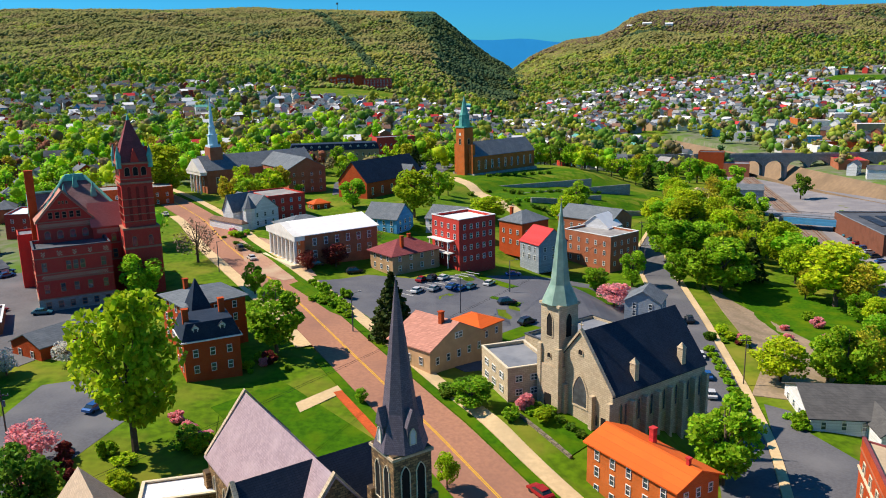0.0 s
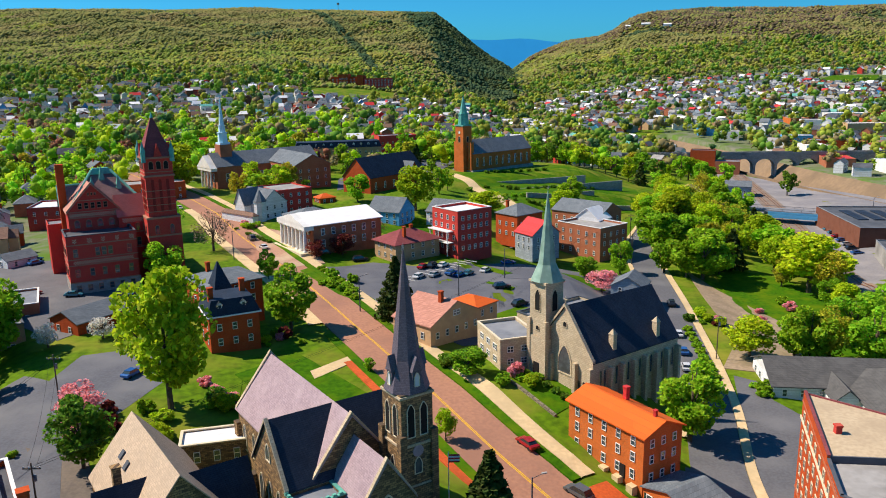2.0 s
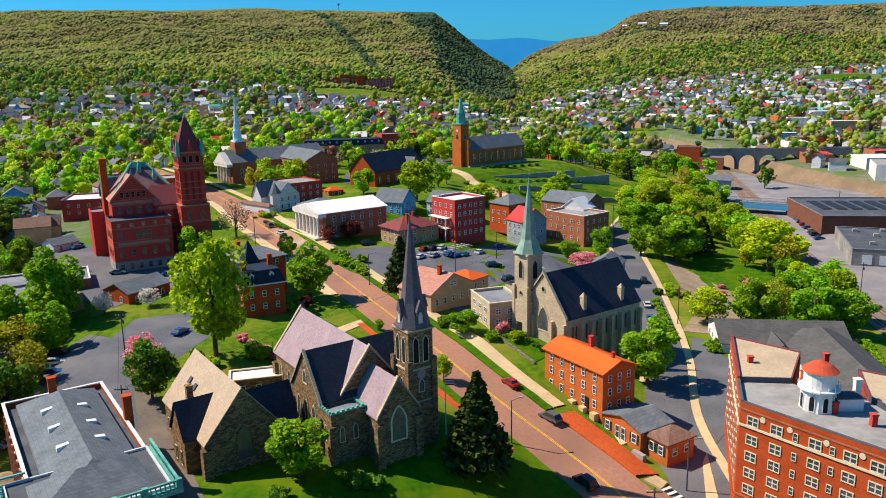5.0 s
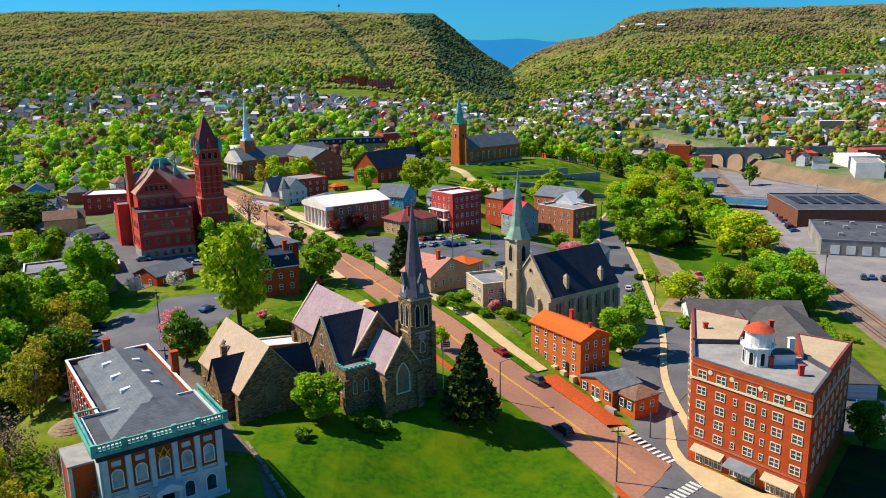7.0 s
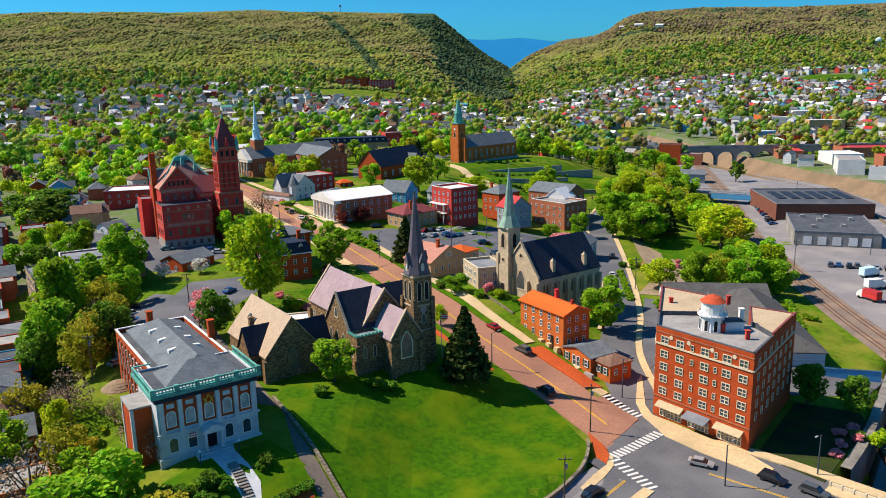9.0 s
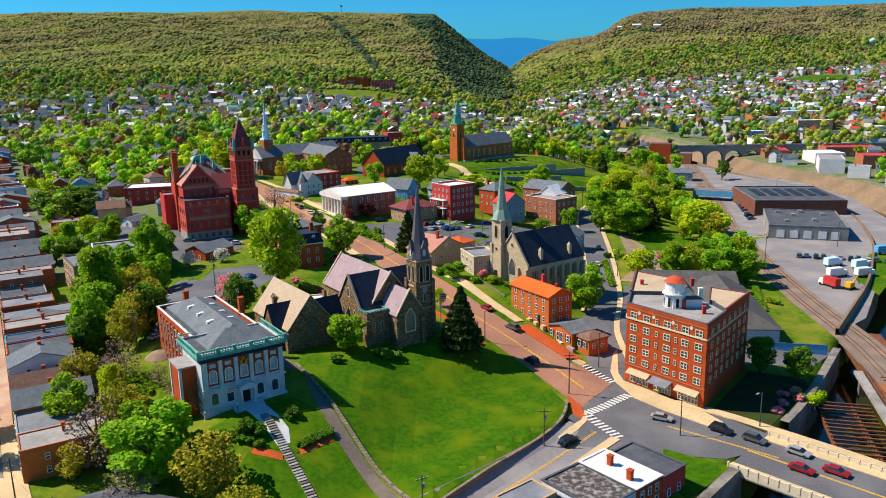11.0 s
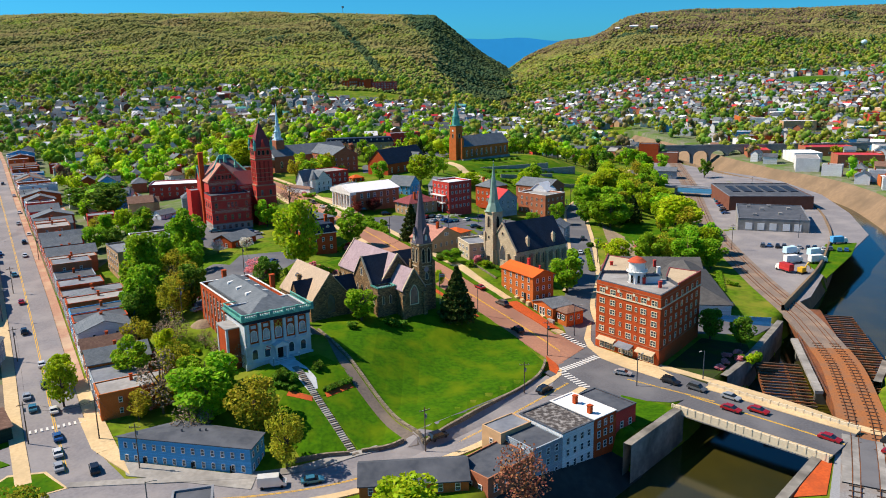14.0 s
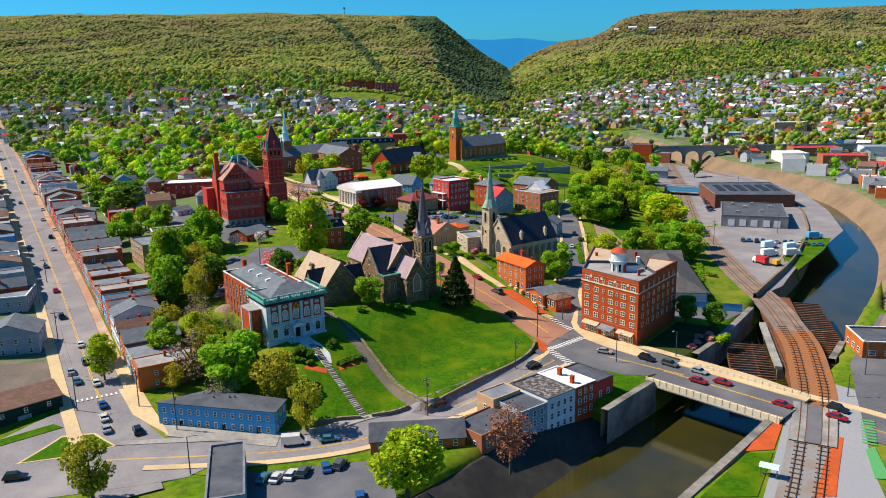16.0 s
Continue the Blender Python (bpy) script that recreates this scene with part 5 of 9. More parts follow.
        windows(tower, side, fx, [tb], 9.2, 1.2, 2.4, "pointed", CREAM, GLASS_ARCH)
        ob = Shape()
        ob.cone(0, 0, .8, .8, 0, .12, 18)
        ob.make("clock_face", SLATE_PURPLE, tower, at=pose(fx, tb, 12.4, 0, -90 if side == "l" else 90))
    s = Shape()
    z = 20.4
    q = [(ta + dx * (r + .45), tb + dy * (r + .45)) for dx, dy in ((-1, -1), (1, -1), (1, 1), (-1, 1))]
    a8 = [math.pi / 8 + math.pi / 4 * k for k in range(8)]
    low = []
    for k in range(8):
        c, d = math.cos(a8[k]), math.sin(a8[k])
        f = (r + .45) / max(abs(c), abs(d))
        low.append((ta + c * f, tb + d * f, z))
    mid8 = [(ta + 1.9 * math.cos(a), tb + 1.9 * math.sin(a), z + 4.0) for a in a8]
    up8 = [(ta + .07 * math.cos(a), tb + .07 * math.sin(a), z + 18.2) for a in a8]
    s.loft(low, mid8)
    s.loft(mid8, up8)
    spire = s.make("spire", SLATE_SPIRE, tower, "slender violet-grey slate spire")
    for d in (0, 90, 180, 270):
        mm = pose(ta, tb, z + .6, 0, 0, d)
        x = Shape()
        x.box(-.6, .6, -2.5, -1.2, 0, 2.2)
        x.loft([(-.75, -2.65, 2.2), (.75, -2.65, 2.2), (0, -2.65, 4.2)], [(-.75, -1, 2.2), (.75, -1, 2.2), (0, -1, 4.2)])
        x.make("spire_lucarne", SLATE_SPIRE, spire, at=mm)
        ob = new("louvre_window", window_mesh(.8, 1.9, "pointed", CREAM, MARBLE))
        ob.parent, ob.matrix_basis = spire, mm @ pose(0, -2.52, .25)
    x = Shape()
    x.tube((ta, tb, z + 18), (ta, tb, z + 18.8), .05)
    x.tube((ta - .25, tb, z + 18.5), (ta + .25, tb, z + 18.5), .045)
    x.make("cross", STEEL, spire)


gothic_church()


def parish_hall():
    p, q = Vector((-42.0, 0)), Vector((-29.6, -17.6))
    u = (q - p).normalized()
    v = Vector((-u.y, u.x))
    o = p - v * 6.2 - u * .0
    m = Matrix.Translation((o.x, o.y, 9.2)) @ Matrix.Rotation(math.atan2(u.y, u.x), 4, "Z")
    root = thing("parish_hall", "brown sandstone parish hall with a tan slate gable roof", "church hall", m)
    L = (q - p).length
    volume(root, 0, L, 0, 12.4, 0, 6.4, "gable", 7.6, "a", STONE_BROWN, SLATE_TAN, .35)
    volume(root, L - 10, L - 3.4, -2.2, 6, 0, 6.4, "gable", 5.0, "b", STONE_BROWN, SLATE, .25)
    volume(root, L - 8.4, L - 2, 6.4, 16.2, 0, 5.6, "gable", 5.4, "b", STONE_BROWN, SLATE, .25)
    windows(root, "r", L, [6.2], 1.8, 3.0, 6.2, "pointed", STONE_BROWN, GLASS_ARCH)
    windows(root, "l", 0, [6.2], 1.8, 2.4, 5.2, "pointed", STONE_PALE, GLASS_ARCH)
    windows(root, "f", 0, [2, 5, 8], 1.4, .9, 2.2, "plain", STONE_PALE)
    windows(root, "f", -2.2, [L - 8, L - 5.4], 1.4, .9, 2.4, "plain", STONE_PALE)
    chimney(root, L - 10.2, 1.2, 5, 12.2, 1.0, STONE_BROWN)
    for a, b in ((5.2, 3.4), (8.2, 3.2)):
        s = Shape()
        s.box(-.5, .5, -.6, .6, 0, .3)
        s.make("roof_hatch", FLAT_TAR, root, at=pose(a, b, 6.4 + 7.6 * b / 6.2 + .1, 50.8))
    for b in (0, 12.4):
        box_part(root, "buttress", STONE_BROWN, L - .7, L + .7, b - .7, b + .7, -3, 5.4)
    box_part(root, "porch_slab", STONE_BASE, L, L + 5.5, -1.5, 4.4, -2.0, .25)
    # flat-roofed link to the church
    link = thing("flat_roofed_link", "pale flat-roofed stone link between hall and church", "building", Matrix.Translation((-39, 8, 9.6)) @ Matrix.Rotation(radians(14), 4, "Z"))
    volume(link, 0, 14, 0, 5.6, 0, 3.9, "flat", .25, wall=STONE_BROWN, cover=WHITE_BRIGHT, trim=CREAM)
    windows(link, "f", 0, spread(1, 13, 4), 1.2, 1.0, 1.8)
    low = thing("low_link", "low pale-roofed stone passage", "building", Matrix.Translation((-26.8, -2.4, 9.4)) @ Matrix.Rotation(radians(-30), 4, "Z"))
    volume(low, 0, 5.2, 0, 4.4, 0, 3.4, "flat", .2, wall=STONE_BROWN, cover=WHITE_BRIGHT)


parish_hall()


def limestone_church():
    m = site((21.0, 47.0), (29.6, 34.7), 8.6)
    root = thing("limestone_church", "pale limestone church, dark slate roof and green metal spire", "church", m)
    volume(root, 0, 15, 0, 24.5, 0, 7.2, "gable", 9.2, "b", STONE_PALE, SLATE, .25, sink=8)
    s = Shape()
    for e in (-.25, 15.25):
        s.loft([(e, -.35, 7.0), (e, .35, 7.0), (7.5, .35, 16.5), (7.5, -.35, 16.5)], [(e, -.35, 7.5), (e, .35, 7.5), (7.5, .35, 17.1), (7.5, -.35, 17.1)])
    s.make("coping", STONE_PALE, root)
    s = Shape()
    s.tube((7.5, 0, 17), (7.5, 0, 18.3), .09)
    s.tube((7.0, 0, 17.8), (8.0, 0, 17.8), .09)
    s.make("gable_cross", STONE_PALE, root)
    windows(root, "f", 0, [7.5], 2.6, 4.0, 6.2, "pointed", STONE_PALE, GLASS_ARCH)
    windows(root, "f", 0, [7.5], 12.2, 1.2, 1.2, "round", STONE_PALE, DARK)
    windows(root, "f", 0, [3.4, 11.6], .6, .8, 2.2, "pointed", STONE_PALE, GLASS_ARCH)
    box_part(root, "door", DARK, 12.6, 13.9, -.15, .05, 0, 2.6)
    for x in (.2, 4.2, 10.8, 14.8):
        box_part(root, "buttress", STONE_PALE, x - .4, x + .4, -.9, 0, -3, 6.0)
    for y in spread(1, 24, 7):
        windows(root, "r", 15, [y - .55, y + .55], 1.4, .8, 4.0, "pointed", STONE_PALE, GLASS_ARCH)
        box_part(root, "buttress", STONE_PALE, 15, 16.1, y + 1.3, y + 2.0, -8, 5.6)
    for y in (6.5, 19):
        s = Shape()
        s.box(13.2, 14.4, y - .5, y + .5, 6, 11.2)
        s.loft([(13.1, y - .6, 11.2), (14.5, y - .6, 11.2), (14.5, y + .6, 11.2), (13.1, y + .6, 11.2)], [(13.75, y - .05, 12.2), (13.85, y - .05, 12.2), (13.85, y + .05, 12.2), (13.75, y + .05, 12.2)])
        s.make("vent_turret", STONE_PALE, root)
    # tower
    ta, tb, r = 1.2, .9, 2.3
    s = Shape()
    s.box(ta - r - .3, ta + r + .3, tb - r - .3, tb + r + .3, -3, 9)
    s.box(ta - r, ta + r, tb - r, tb + r, 9, 20.4)
    tower = s.make("tower", STONE_PALE, root)
    for da in (-1, 1):
        for db in (-1, 1):
            box_part(tower, "buttress", STONE_PALE, ta + da * r - .45, ta + da * r + .45, tb + db * r - .45, tb + db * r + .45, -3, 12.5)
    box_part(tower, "cornice", STONE_PALE, ta - r - .25, ta + r + .25, tb - r - .25, tb + r + .25, 19.9, 20.35)
    for side, fx, c in (("f", tb - r, ta), ("b", tb + r, ta), ("l", ta - r, tb), ("r", ta + r, tb)):
        windows(tower, side, fx, [c], 14.2, 1.7, 4.6, "pointed", STONE_PALE, DARK, "louvre")
        windows(tower, side, fx, [c], 10.2, 1.1, 1.1, "round", STONE_PALE, DARK)
    box_part(tower, "door", DARK, ta - .8, ta + .8, tb - r - .42, tb - r - .2, .2, 3.6)
    s = Shape()
    z = 20.4
    a8 = [math.pi / 8 + math.pi / 4 * k for k in range(8)]
    low = []
    for a in a8:
        c, d = math.cos(a), math.sin(a)
        f = (r + .8) / max(abs(c), abs(d))
        low.append((ta + c * f, tb + d * f, z - .1))
    mid = [(ta + 1.85 * math.cos(a), tb + 1.85 * math.sin(a), z + 3.2) for a in a8]
    s.loft(low, mid)
    s.loft(mid, [(ta + .06 * math.cos(a), tb + .06 * math.sin(a), z + 17.6) for a in a8])
    spire = s.make("spire", COPPER_PALE, tower, "weathered pale green metal spire")
    s = Shape()
    s.tube((ta, tb, z + 17.4), (ta, tb, z + 18.5), .05)
    s.tube((ta - .3, tb, z + 18.1), (ta + .3, tb, z + 18.1), .05)
    s.make("cross", STEEL, spire)
    # flat annex
    an = thing("stone_annex", "flat-roofed pale stone annex with paired windows", "building", site((9.2, 58.6), (13.2, 46.2), 10.2))
    volume(an, 0, 13, 0, 9, 0, 5.6, "flat", .6, wall=STONE_PALE, cover=FLAT_GREY, trim=CREAM)
    windows(an, "f", 0, spread(1, 12, 3), 3.4, 1.8, 1.3, "pair", WHITE)
    windows(an, "f", 0, spread(1, 12, 3), .8, 1.8, 1.3, "pair", WHITE)
    windows(an, "r", 13, [2.2, 5.2], 3.4, 1.4, 1.3, "pair", WHITE)
    windows(an, "r", 13, [2.2, 5.2], .8, 1.4, 1.3, "pair", WHITE)
    rear = thing("stone_rear_wing", "flat-roofed stone wing with dark parapet", "building", site((19, 56), (27, 45), 9))
    volume(rear, -9, 0, 6, 26, 0, 6.2, "flat", .7, wall=STONE_PALE, cover=FLAT_GREY, trim=FLAT_TAR)


limestone_church()


def orange_house():
    m = site((23.5, 24.3), (32.7, 9.4), 4.6)
    root = thing("brick_townhouse", "three-storey orange brick house with an orange metal roof", "house", m)
    W = 17.5
    volume(root, 0, W, 0, 8.6, 0, 8.6, "gable", 1.8, "a", BRICK_ORANGE, METAL_ORANGE, .5, sink=4)
    for z in (.7, 3.7, 6.4):
        windows(root, "f", 0, spread(.6, W - .6, 5), z, 1.0, 1.7)
        windows(root, "r", W, [1.8, 4.3, 6.8], z, .9, 1.5)
    box_part(root, "door", DARK, W * .72, W * .72 + 1.1, -.14, .05, 0, 2.3)
    for i in range(3):
        box_part(root, "stoop", CONCRETE, W * .5 + i * 3.2, W * .5 + i * 3.2 + 1.4, -1.2, 0, -2, .4 - i * .2)
    chimney(root, W * .42, 6.2, 9, 12.0, .8, METAL_RED)
    chimney(root, W * .9, 4.2, 9, 11.4, .5, METAL_RED)
    m = site((32.6, 8.4), (40.6, -4.8), 1.9)
    low = thing("small_brick_shop", "one-storey orange brick shop with a grey roof and white trim", "house", m)
    W = 15.4
    volume(low, 0, 10, 0, 8, 0, 3.6, "gable", 1.4, "b", BRICK_ORANGE, SHINGLE_GREY, .4, sink=3)
    volume(low, 10, W, 1.2, 8, -.3, 3.2, "hip", 1.3, "a", BRICK_ORANGE, SHINGLE_BROWN, .4, sink=3)
    windows(low, "f", 0, [1.4, 8.4], .9, 1.3, 1.9, "shutter")
    windows(low, "f", 0, [4.1, 5.6], .2, 1.1, 2.6, "plain", WHITE)
    windows(low, "f", 1.2, [11.6, 13.8], .5, 1.2, 1.8, "shutter")
    windows(low, "r", W, [3, 6], .5, 1.2, 1.6)
    box_part(low, "stoop", CONCRETE, 3.2, 6.6, -1.6, 0, -2.4, .2)
    box_part(low, "ramp_wall", CONCRETE_GREY, 9.6, 12.4, -1.8, -.9, -2.6, .5)


orange_house()

# ---- the buildings up the hill ----
def checker(s, a0, a1, b, z, rows=2, size=.3):
    """A band of small pale stone squares set chequerwise into a front wall."""
    for k in range(int((a1 - a0) / size)):
        for r in range(rows):
            if (k + r) % 2:
                s.box(a0 + k * size, a0 + (k + 1) * size, b - .05, b + .02, z + r * size, z + (r + 1) * size)


def courthouse():
    m = pose(-97.0, 97.3, 13, 0, 0, 30)
    root = thing("courthouse", "dark red brick courthouse with a pyramid-roofed tower and tall chimney", "courthouse", m)
    W = 17.4
    squares = Shape()
    volume(root, 0, W, 0, 12, 0, 15.0, "flat", .7, wall=BRICK_DARK, cover=FLAT_TAR, trim=FLAT_TAR)
    volume(root, 3, 22.5, 12.5, 33, 0, 20.8, "hip", 9.4, "a", BRICK_DARK, ROOF_MAUVE, .5, hip=.78)
    # pink cover puts the sunlit paleness of this gable into its colour
    volume(root, 2, 15, 10.8, 22, 0, 20.6, "gable", 7.2, "b", BRICK_DARK, SHINGLE_PINK, .5)
    volume(root, 1.4, 11, 23.5, 31, 0, 20.2, "gable", 5.6, "a", BRICK_DARK, SHINGLE_GREY, .5)
    volume(root, 14.6, 24, 9.6, 17, 0, 18.6, "gable", 5.2, "a", BRICK_DARK, ROOF_RED_PALE, .4)
    volume(root, -2.5, 3, 28, 37, 0, 14.4, "flat", .6, wall=BRICK_DARK, cover=FLAT_GREY)
    s = Shape()
    s.loft([(9.6, 21.4, 29.3), (15.9, 21.4, 29.3), (15.9, 24.1, 29.3), (9.6, 24.1, 29.3)], [(10.6, 22.2, 31.0), (14.9, 22.2, 31.0), (14.9, 23.3, 31.0), (10.6, 23.3, 31.0)])
    s.make("roof_cap", COPPER, root)
    for a, b, z in ((9.6, 17.0, 25.0), (12.6, 19.8, 27.4), (16.6, 17.0, 25.0)):
        s = Shape()
        s.box(a - .6, a + .6, b, b + 2.4, z - 1.5, z + .5)
        s.loft([(a - .8, b - .2, z + .5), (a + .8, b - .2, z + .5), (a + .8, b + 2.2, z + .5), (a - .8, b + 2.2, z + .5)], [(a - .05, b + .7, z + 4.2), (a + .05, b + .7, z + 4.2), (a + .05, b + .9, z + 4.2), (a - .05, b + .9, z + 4.2)])
        s.make("roof_turret", COPPER, root)
    for p, q in (((2.6, 12.2, 20.9), (10.2, 22.2, 30.4)), ((22.8, 12.2, 20.9), (15.2, 22.2, 30.4)), ((1.2, 23.3, 20.6), (1.2, 27.2, 26.0)), ((1.0, 27.2, 26.1), (9, 27.2, 26.1))):
        s = Shape()
        s.tube(p, q, .38, 6)
        s.make("roof_ridge", COPPER, root)
    # gable copings in stone
    s = Shape()
    for e in (1.6, 15.4):
        s.loft([(e, 10.5, 20.4), (e, 10.95, 20.4), (8.5, 10.95, 28.0), (8.5, 10.5, 28.0)], [(e, 10.5, 20.8), (e, 10.95, 20.8), (8.5, 10.95, 28.5), (8.5, 10.5, 28.5)])
    s.make("gable_coping", STONE_RED, root)
    box_part(root, "stone_base", STONE_BASE, -.12, W + .12, -.12, 12, -3, 3.0)
    for z in (3.0, 7.7, 9.3, 13.2):
        box_part(root, "stone_band", STONE_RED, -.08, W + .08, -.08, 0, z, z + .28)
        box_part(root, "stone_band", STONE_RED, -.08, 0, 0, 12, z, z + .28)
    checker(squares, 1.2, W - 1.2, 0, 8.1, 3)
    for k in range(5):
        c = 1.6 + k * 3.5
        checker(squares, c, c + 1.2, 0, 13.7, 4)
    for z, h, cols in ((.7, 1.7, spread(.6, W - .6, 6)), (4.6, 2.2, [2, 5.6, 8.7, 11.8, 15.4]), (10.0, 2.3, [2, 7.4, 9.0, 10.6, 15.4])):
        windows(root, "f", -.1 if z < 1 else 0, cols, z, 1.2, h, "plain", STONE_RED)
        windows(root, "l", 0, spread(1, 11, 3), z, 1.2, h, "plain", STONE_RED)
        windows(root, "r", W, spread(1, 11, 3), z, 1.2, h, "plain", STONE_RED)
    windows(root, "f", 10.8, spread(2.6, 14.4, 4), 16.0, 1.5, 2.2, "round", STONE_RED)
    windows(root, "f", 10.8, spread(4.4, 12.6, 5), 21.2, 1.1, 1.7, "plain", STONE_RED, DARK)
    windows(root, "f", 10.8, spread(7.2, 9.8, 3), 24.8, .55, .8, "plain", STONE_RED, DARK)
    for z in (18.7, 20.3, 23.4):
        box_part(root, "stone_band", STONE_RED, 2 if z < 21 else 5, 15 if z < 21 else 12, 10.7, 10.8, z, z + .26)
    checker(squares, 2.2, 14.8, 10.8, 19.1, 3)
    for z in (9.0, 13.4, 18.0):
        box_part(root, "stone_band", STONE_RED, 15.2, 24, 9.5, 9.6, z, z + .35)
    checker(squares, 15.6, 23.6, 9.6, 16.4, 4)
    windows(root, "f", 9.6, spread(16, 23, 3), 14.0, 1.2, 2.2, "round", STONE_RED)
    windows(root, "f", 9.6, spread(16, 23, 3), 9.6, 1.2, 2.4, "plain", STONE_RED)
    for z, h in ((5, 3), (11, 3.4), (16, 2.6)):
        windows(root, "l", 3, [14, 16.5, 19], z, 1.2, h, "round", STONE_RED)
    tagged(squares.make("stone_chequer", STONE_PALE, root), kind="stuff")
    chimney(root, 1.9, 21.6, 0, 32.6, 2.0, BRICK)
    ta, tb, r = 25.6, 7.1, 3.8
    s = Shape()
    s.box(ta - r - .7, ta + r + .7, tb - r - .7, tb + r + .7, -3, 18.0)
    s.box(ta - r, ta + r, tb - r, tb + r, 18.0, 35)
    tower = s.make("tower", BRICK_DARK, root)
    for z, e in ((12.6, .78), (17.7, .8), (19.6, .1), (21.4, .1), (23.4, .1), (25.4, .1), (29.4, .3), (30.6, .1), (34.4, .45)):
        box_part(tower, "stone_band", STONE_RED, ta - r - e, ta + r + e, tb - r - e, tb + r + e, z, z + (.5 if e > .2 else .2))
    for side, fx, c in (("f", tb - r, ta), ("l", ta - r, tb), ("r", ta + r, tb)):
        windows(tower, side, fx, [c - 2, c, c + 2], 31.4, 1.4, 2.4, "round", STONE_RED, DARK, "arched_opening")
        # arch recesses get the brick copy with shade painted in
        windows(tower, side, fx, [c - 2, c, c + 2], 19.4, 1.0, 9.4, "round", BRICK_DARK, BRICK_SHADE, "blind_arch")
        windows(tower, side, fx - (.7 if side != "r" else -.7), [c - 2, c + 2], 13.4, 1.2, 2.6, "round", STONE_RED)
    s = Shape()
    s.loft([(ta - r - .2, tb - r - .2, 35.0), (ta + r + .2, tb - r - .2, 35.0), (ta + r + .2, tb + r + .2, 35.0), (ta - r - .2, tb + r + .2, 35.0)], [(ta - .35, tb - .35, 45.4), (ta + .35, tb - .35, 45.4), (ta + .35, tb + .35, 45.4), (ta - .35, tb + .35, 45.4)])
    s.make("pyramid_roof", ROOF_RED_BROWN, tower)
    for x, y, d in ((0, -1, 0), (-1, 0, -90), (1, 0, 90)):
        s = Shape()
        s.loft([(-1.1, -.3, 0), (1.1, -.3, 0), (0, -.3, 3.6)], [(-.9, 2.4, 0), (.9, 2.4, 0), (0, 2.4, 3.2)])
        s.make("tower_gablet", BRICK_DARK, tower, at=pose(ta + x * r, tb + y * r, 35.0, 0, 0, d))
    for x in (-1, 1):
        for y in (-1, 1):
            s = Shape()
            s.cone(ta + x * r, tb + y * r, .65, .65, 33.5, 36.2, 8)
            s.cone(ta + x * r, tb + y * r, .8, .05, 36.2, 39.2, 8)
            s.make("corner_turret", COPPER, tower)
    s = Shape()
    s.cone(ta, tb, .5, .1, 45.4, 47, 6)
    s.make("finial", COPPER, tower)


courthouse()


def library():
    m = site((-52.4, 151.5), (-40.6, 134.4), 14.9)
    root = thing("portico_library", "brick library with white columned portico and white roof", "library", m)
    W = 20.8
    volume(root, 0, W, 2.6, 27, 0, 8.4, "gable", 2.6, "b", BRICK_PALE, WHITE_BRIGHT, .6)
    s = Shape()
    s.box(-.3, W + .3, -.6, 2.6, 7.0, 8.4)
    s.loft([(-.5, -.7, 8.4), (W + .5, -.7, 8.4), (W / 2, -.7, 11.1)], [(-.5, 2.6, 8.4), (W + .5, 2.6, 8.4), (W / 2, 2.6, 11.1)])
    s.make("pediment", WHITE, root)
    for x in spread(0, W, 7):
        s = Shape()
        s.cone(x, .2, .62, .52, .3, 6.7, 14)
        s.box(x - .75, x + .75, -.5, .9, 6.7, 7.0)
        s.box(x - .75, x + .75, -.5, .9, 0, .3)
        s.make("column", WHITE, root)
    box_part(root, "portico_floor", CREAM, -.5, W + .5, -2.2, 2.6, -2, .02)
    for z in (1.2, 4.9):
        windows(root, "r", W, spread(4, 26, 6), z, 1.3, 2.3)
        windows(root, "f", 2.6, spread(2, W - 2, 5), z, 1.3, 2.3)
    wing = thing("library_wing", "pale brick wing with a grey hip roof", "building", m)
    volume(wing, -13, -1, 7, 22, 0, 7, "hip", 2.4, "b", BRICK_BUFF, SHINGLE_GREY, .5)
    windows(wing, "f", 7, spread(-12.5, -1.5, 5), 1.4, 1.2, 3.2)


library()


def simple(name, label, category, p0, p1, depth, z0, h, roof, rise, ridge, wall, cover, rows=(), front=4, flank=3, win=(1.0, 1.6), over=.35, sink=3.0, trim=None, stacks=(), hip=0.0, group="", frame_mat=None):
    """A building of one block with rows of windows on the sides that are seen."""
    m = site(p0, p1, z0)
    root = thing(name, label, category, m, group)
    W = math.hypot(p1[0] - p0[0], p1[1] - p0[1])
    volume(root, 0, W, 0, depth, 0, h, roof, rise, ridge, wall, cover, over, sink, trim, hip)
    for z in rows:
        if front:
            windows(root, "f", 0, spread(.5, W - .5, front), z, *win, frame_mat=frame_mat)
        if flank:
            windows(root, "r", W, spread(.8, depth - .8, flank), z, *win, frame_mat=frame_mat)
            windows(root, "l", 0, spread(.8, depth - .8, flank), z, *win, frame_mat=frame_mat)
    for a, b, top in stacks:
        chimney(root, a, b, h - .5, top, .9)
    return root, W


tan, W = simple("tan_stucco_house", "tan stucco house with faded pink shingle roof", "house", (-1.0, 59.0), (10.6, 71.0), 12, 11, 4.2, "gable", 4.0, "b", STUCCO_TAN, SHINGLE_PINK, (.9,), 5, 3, stacks=((7, 3.5, 10),))
windows(tan, "f", 0, [W / 2], 5.0, 2.2, 1.3, "pair")
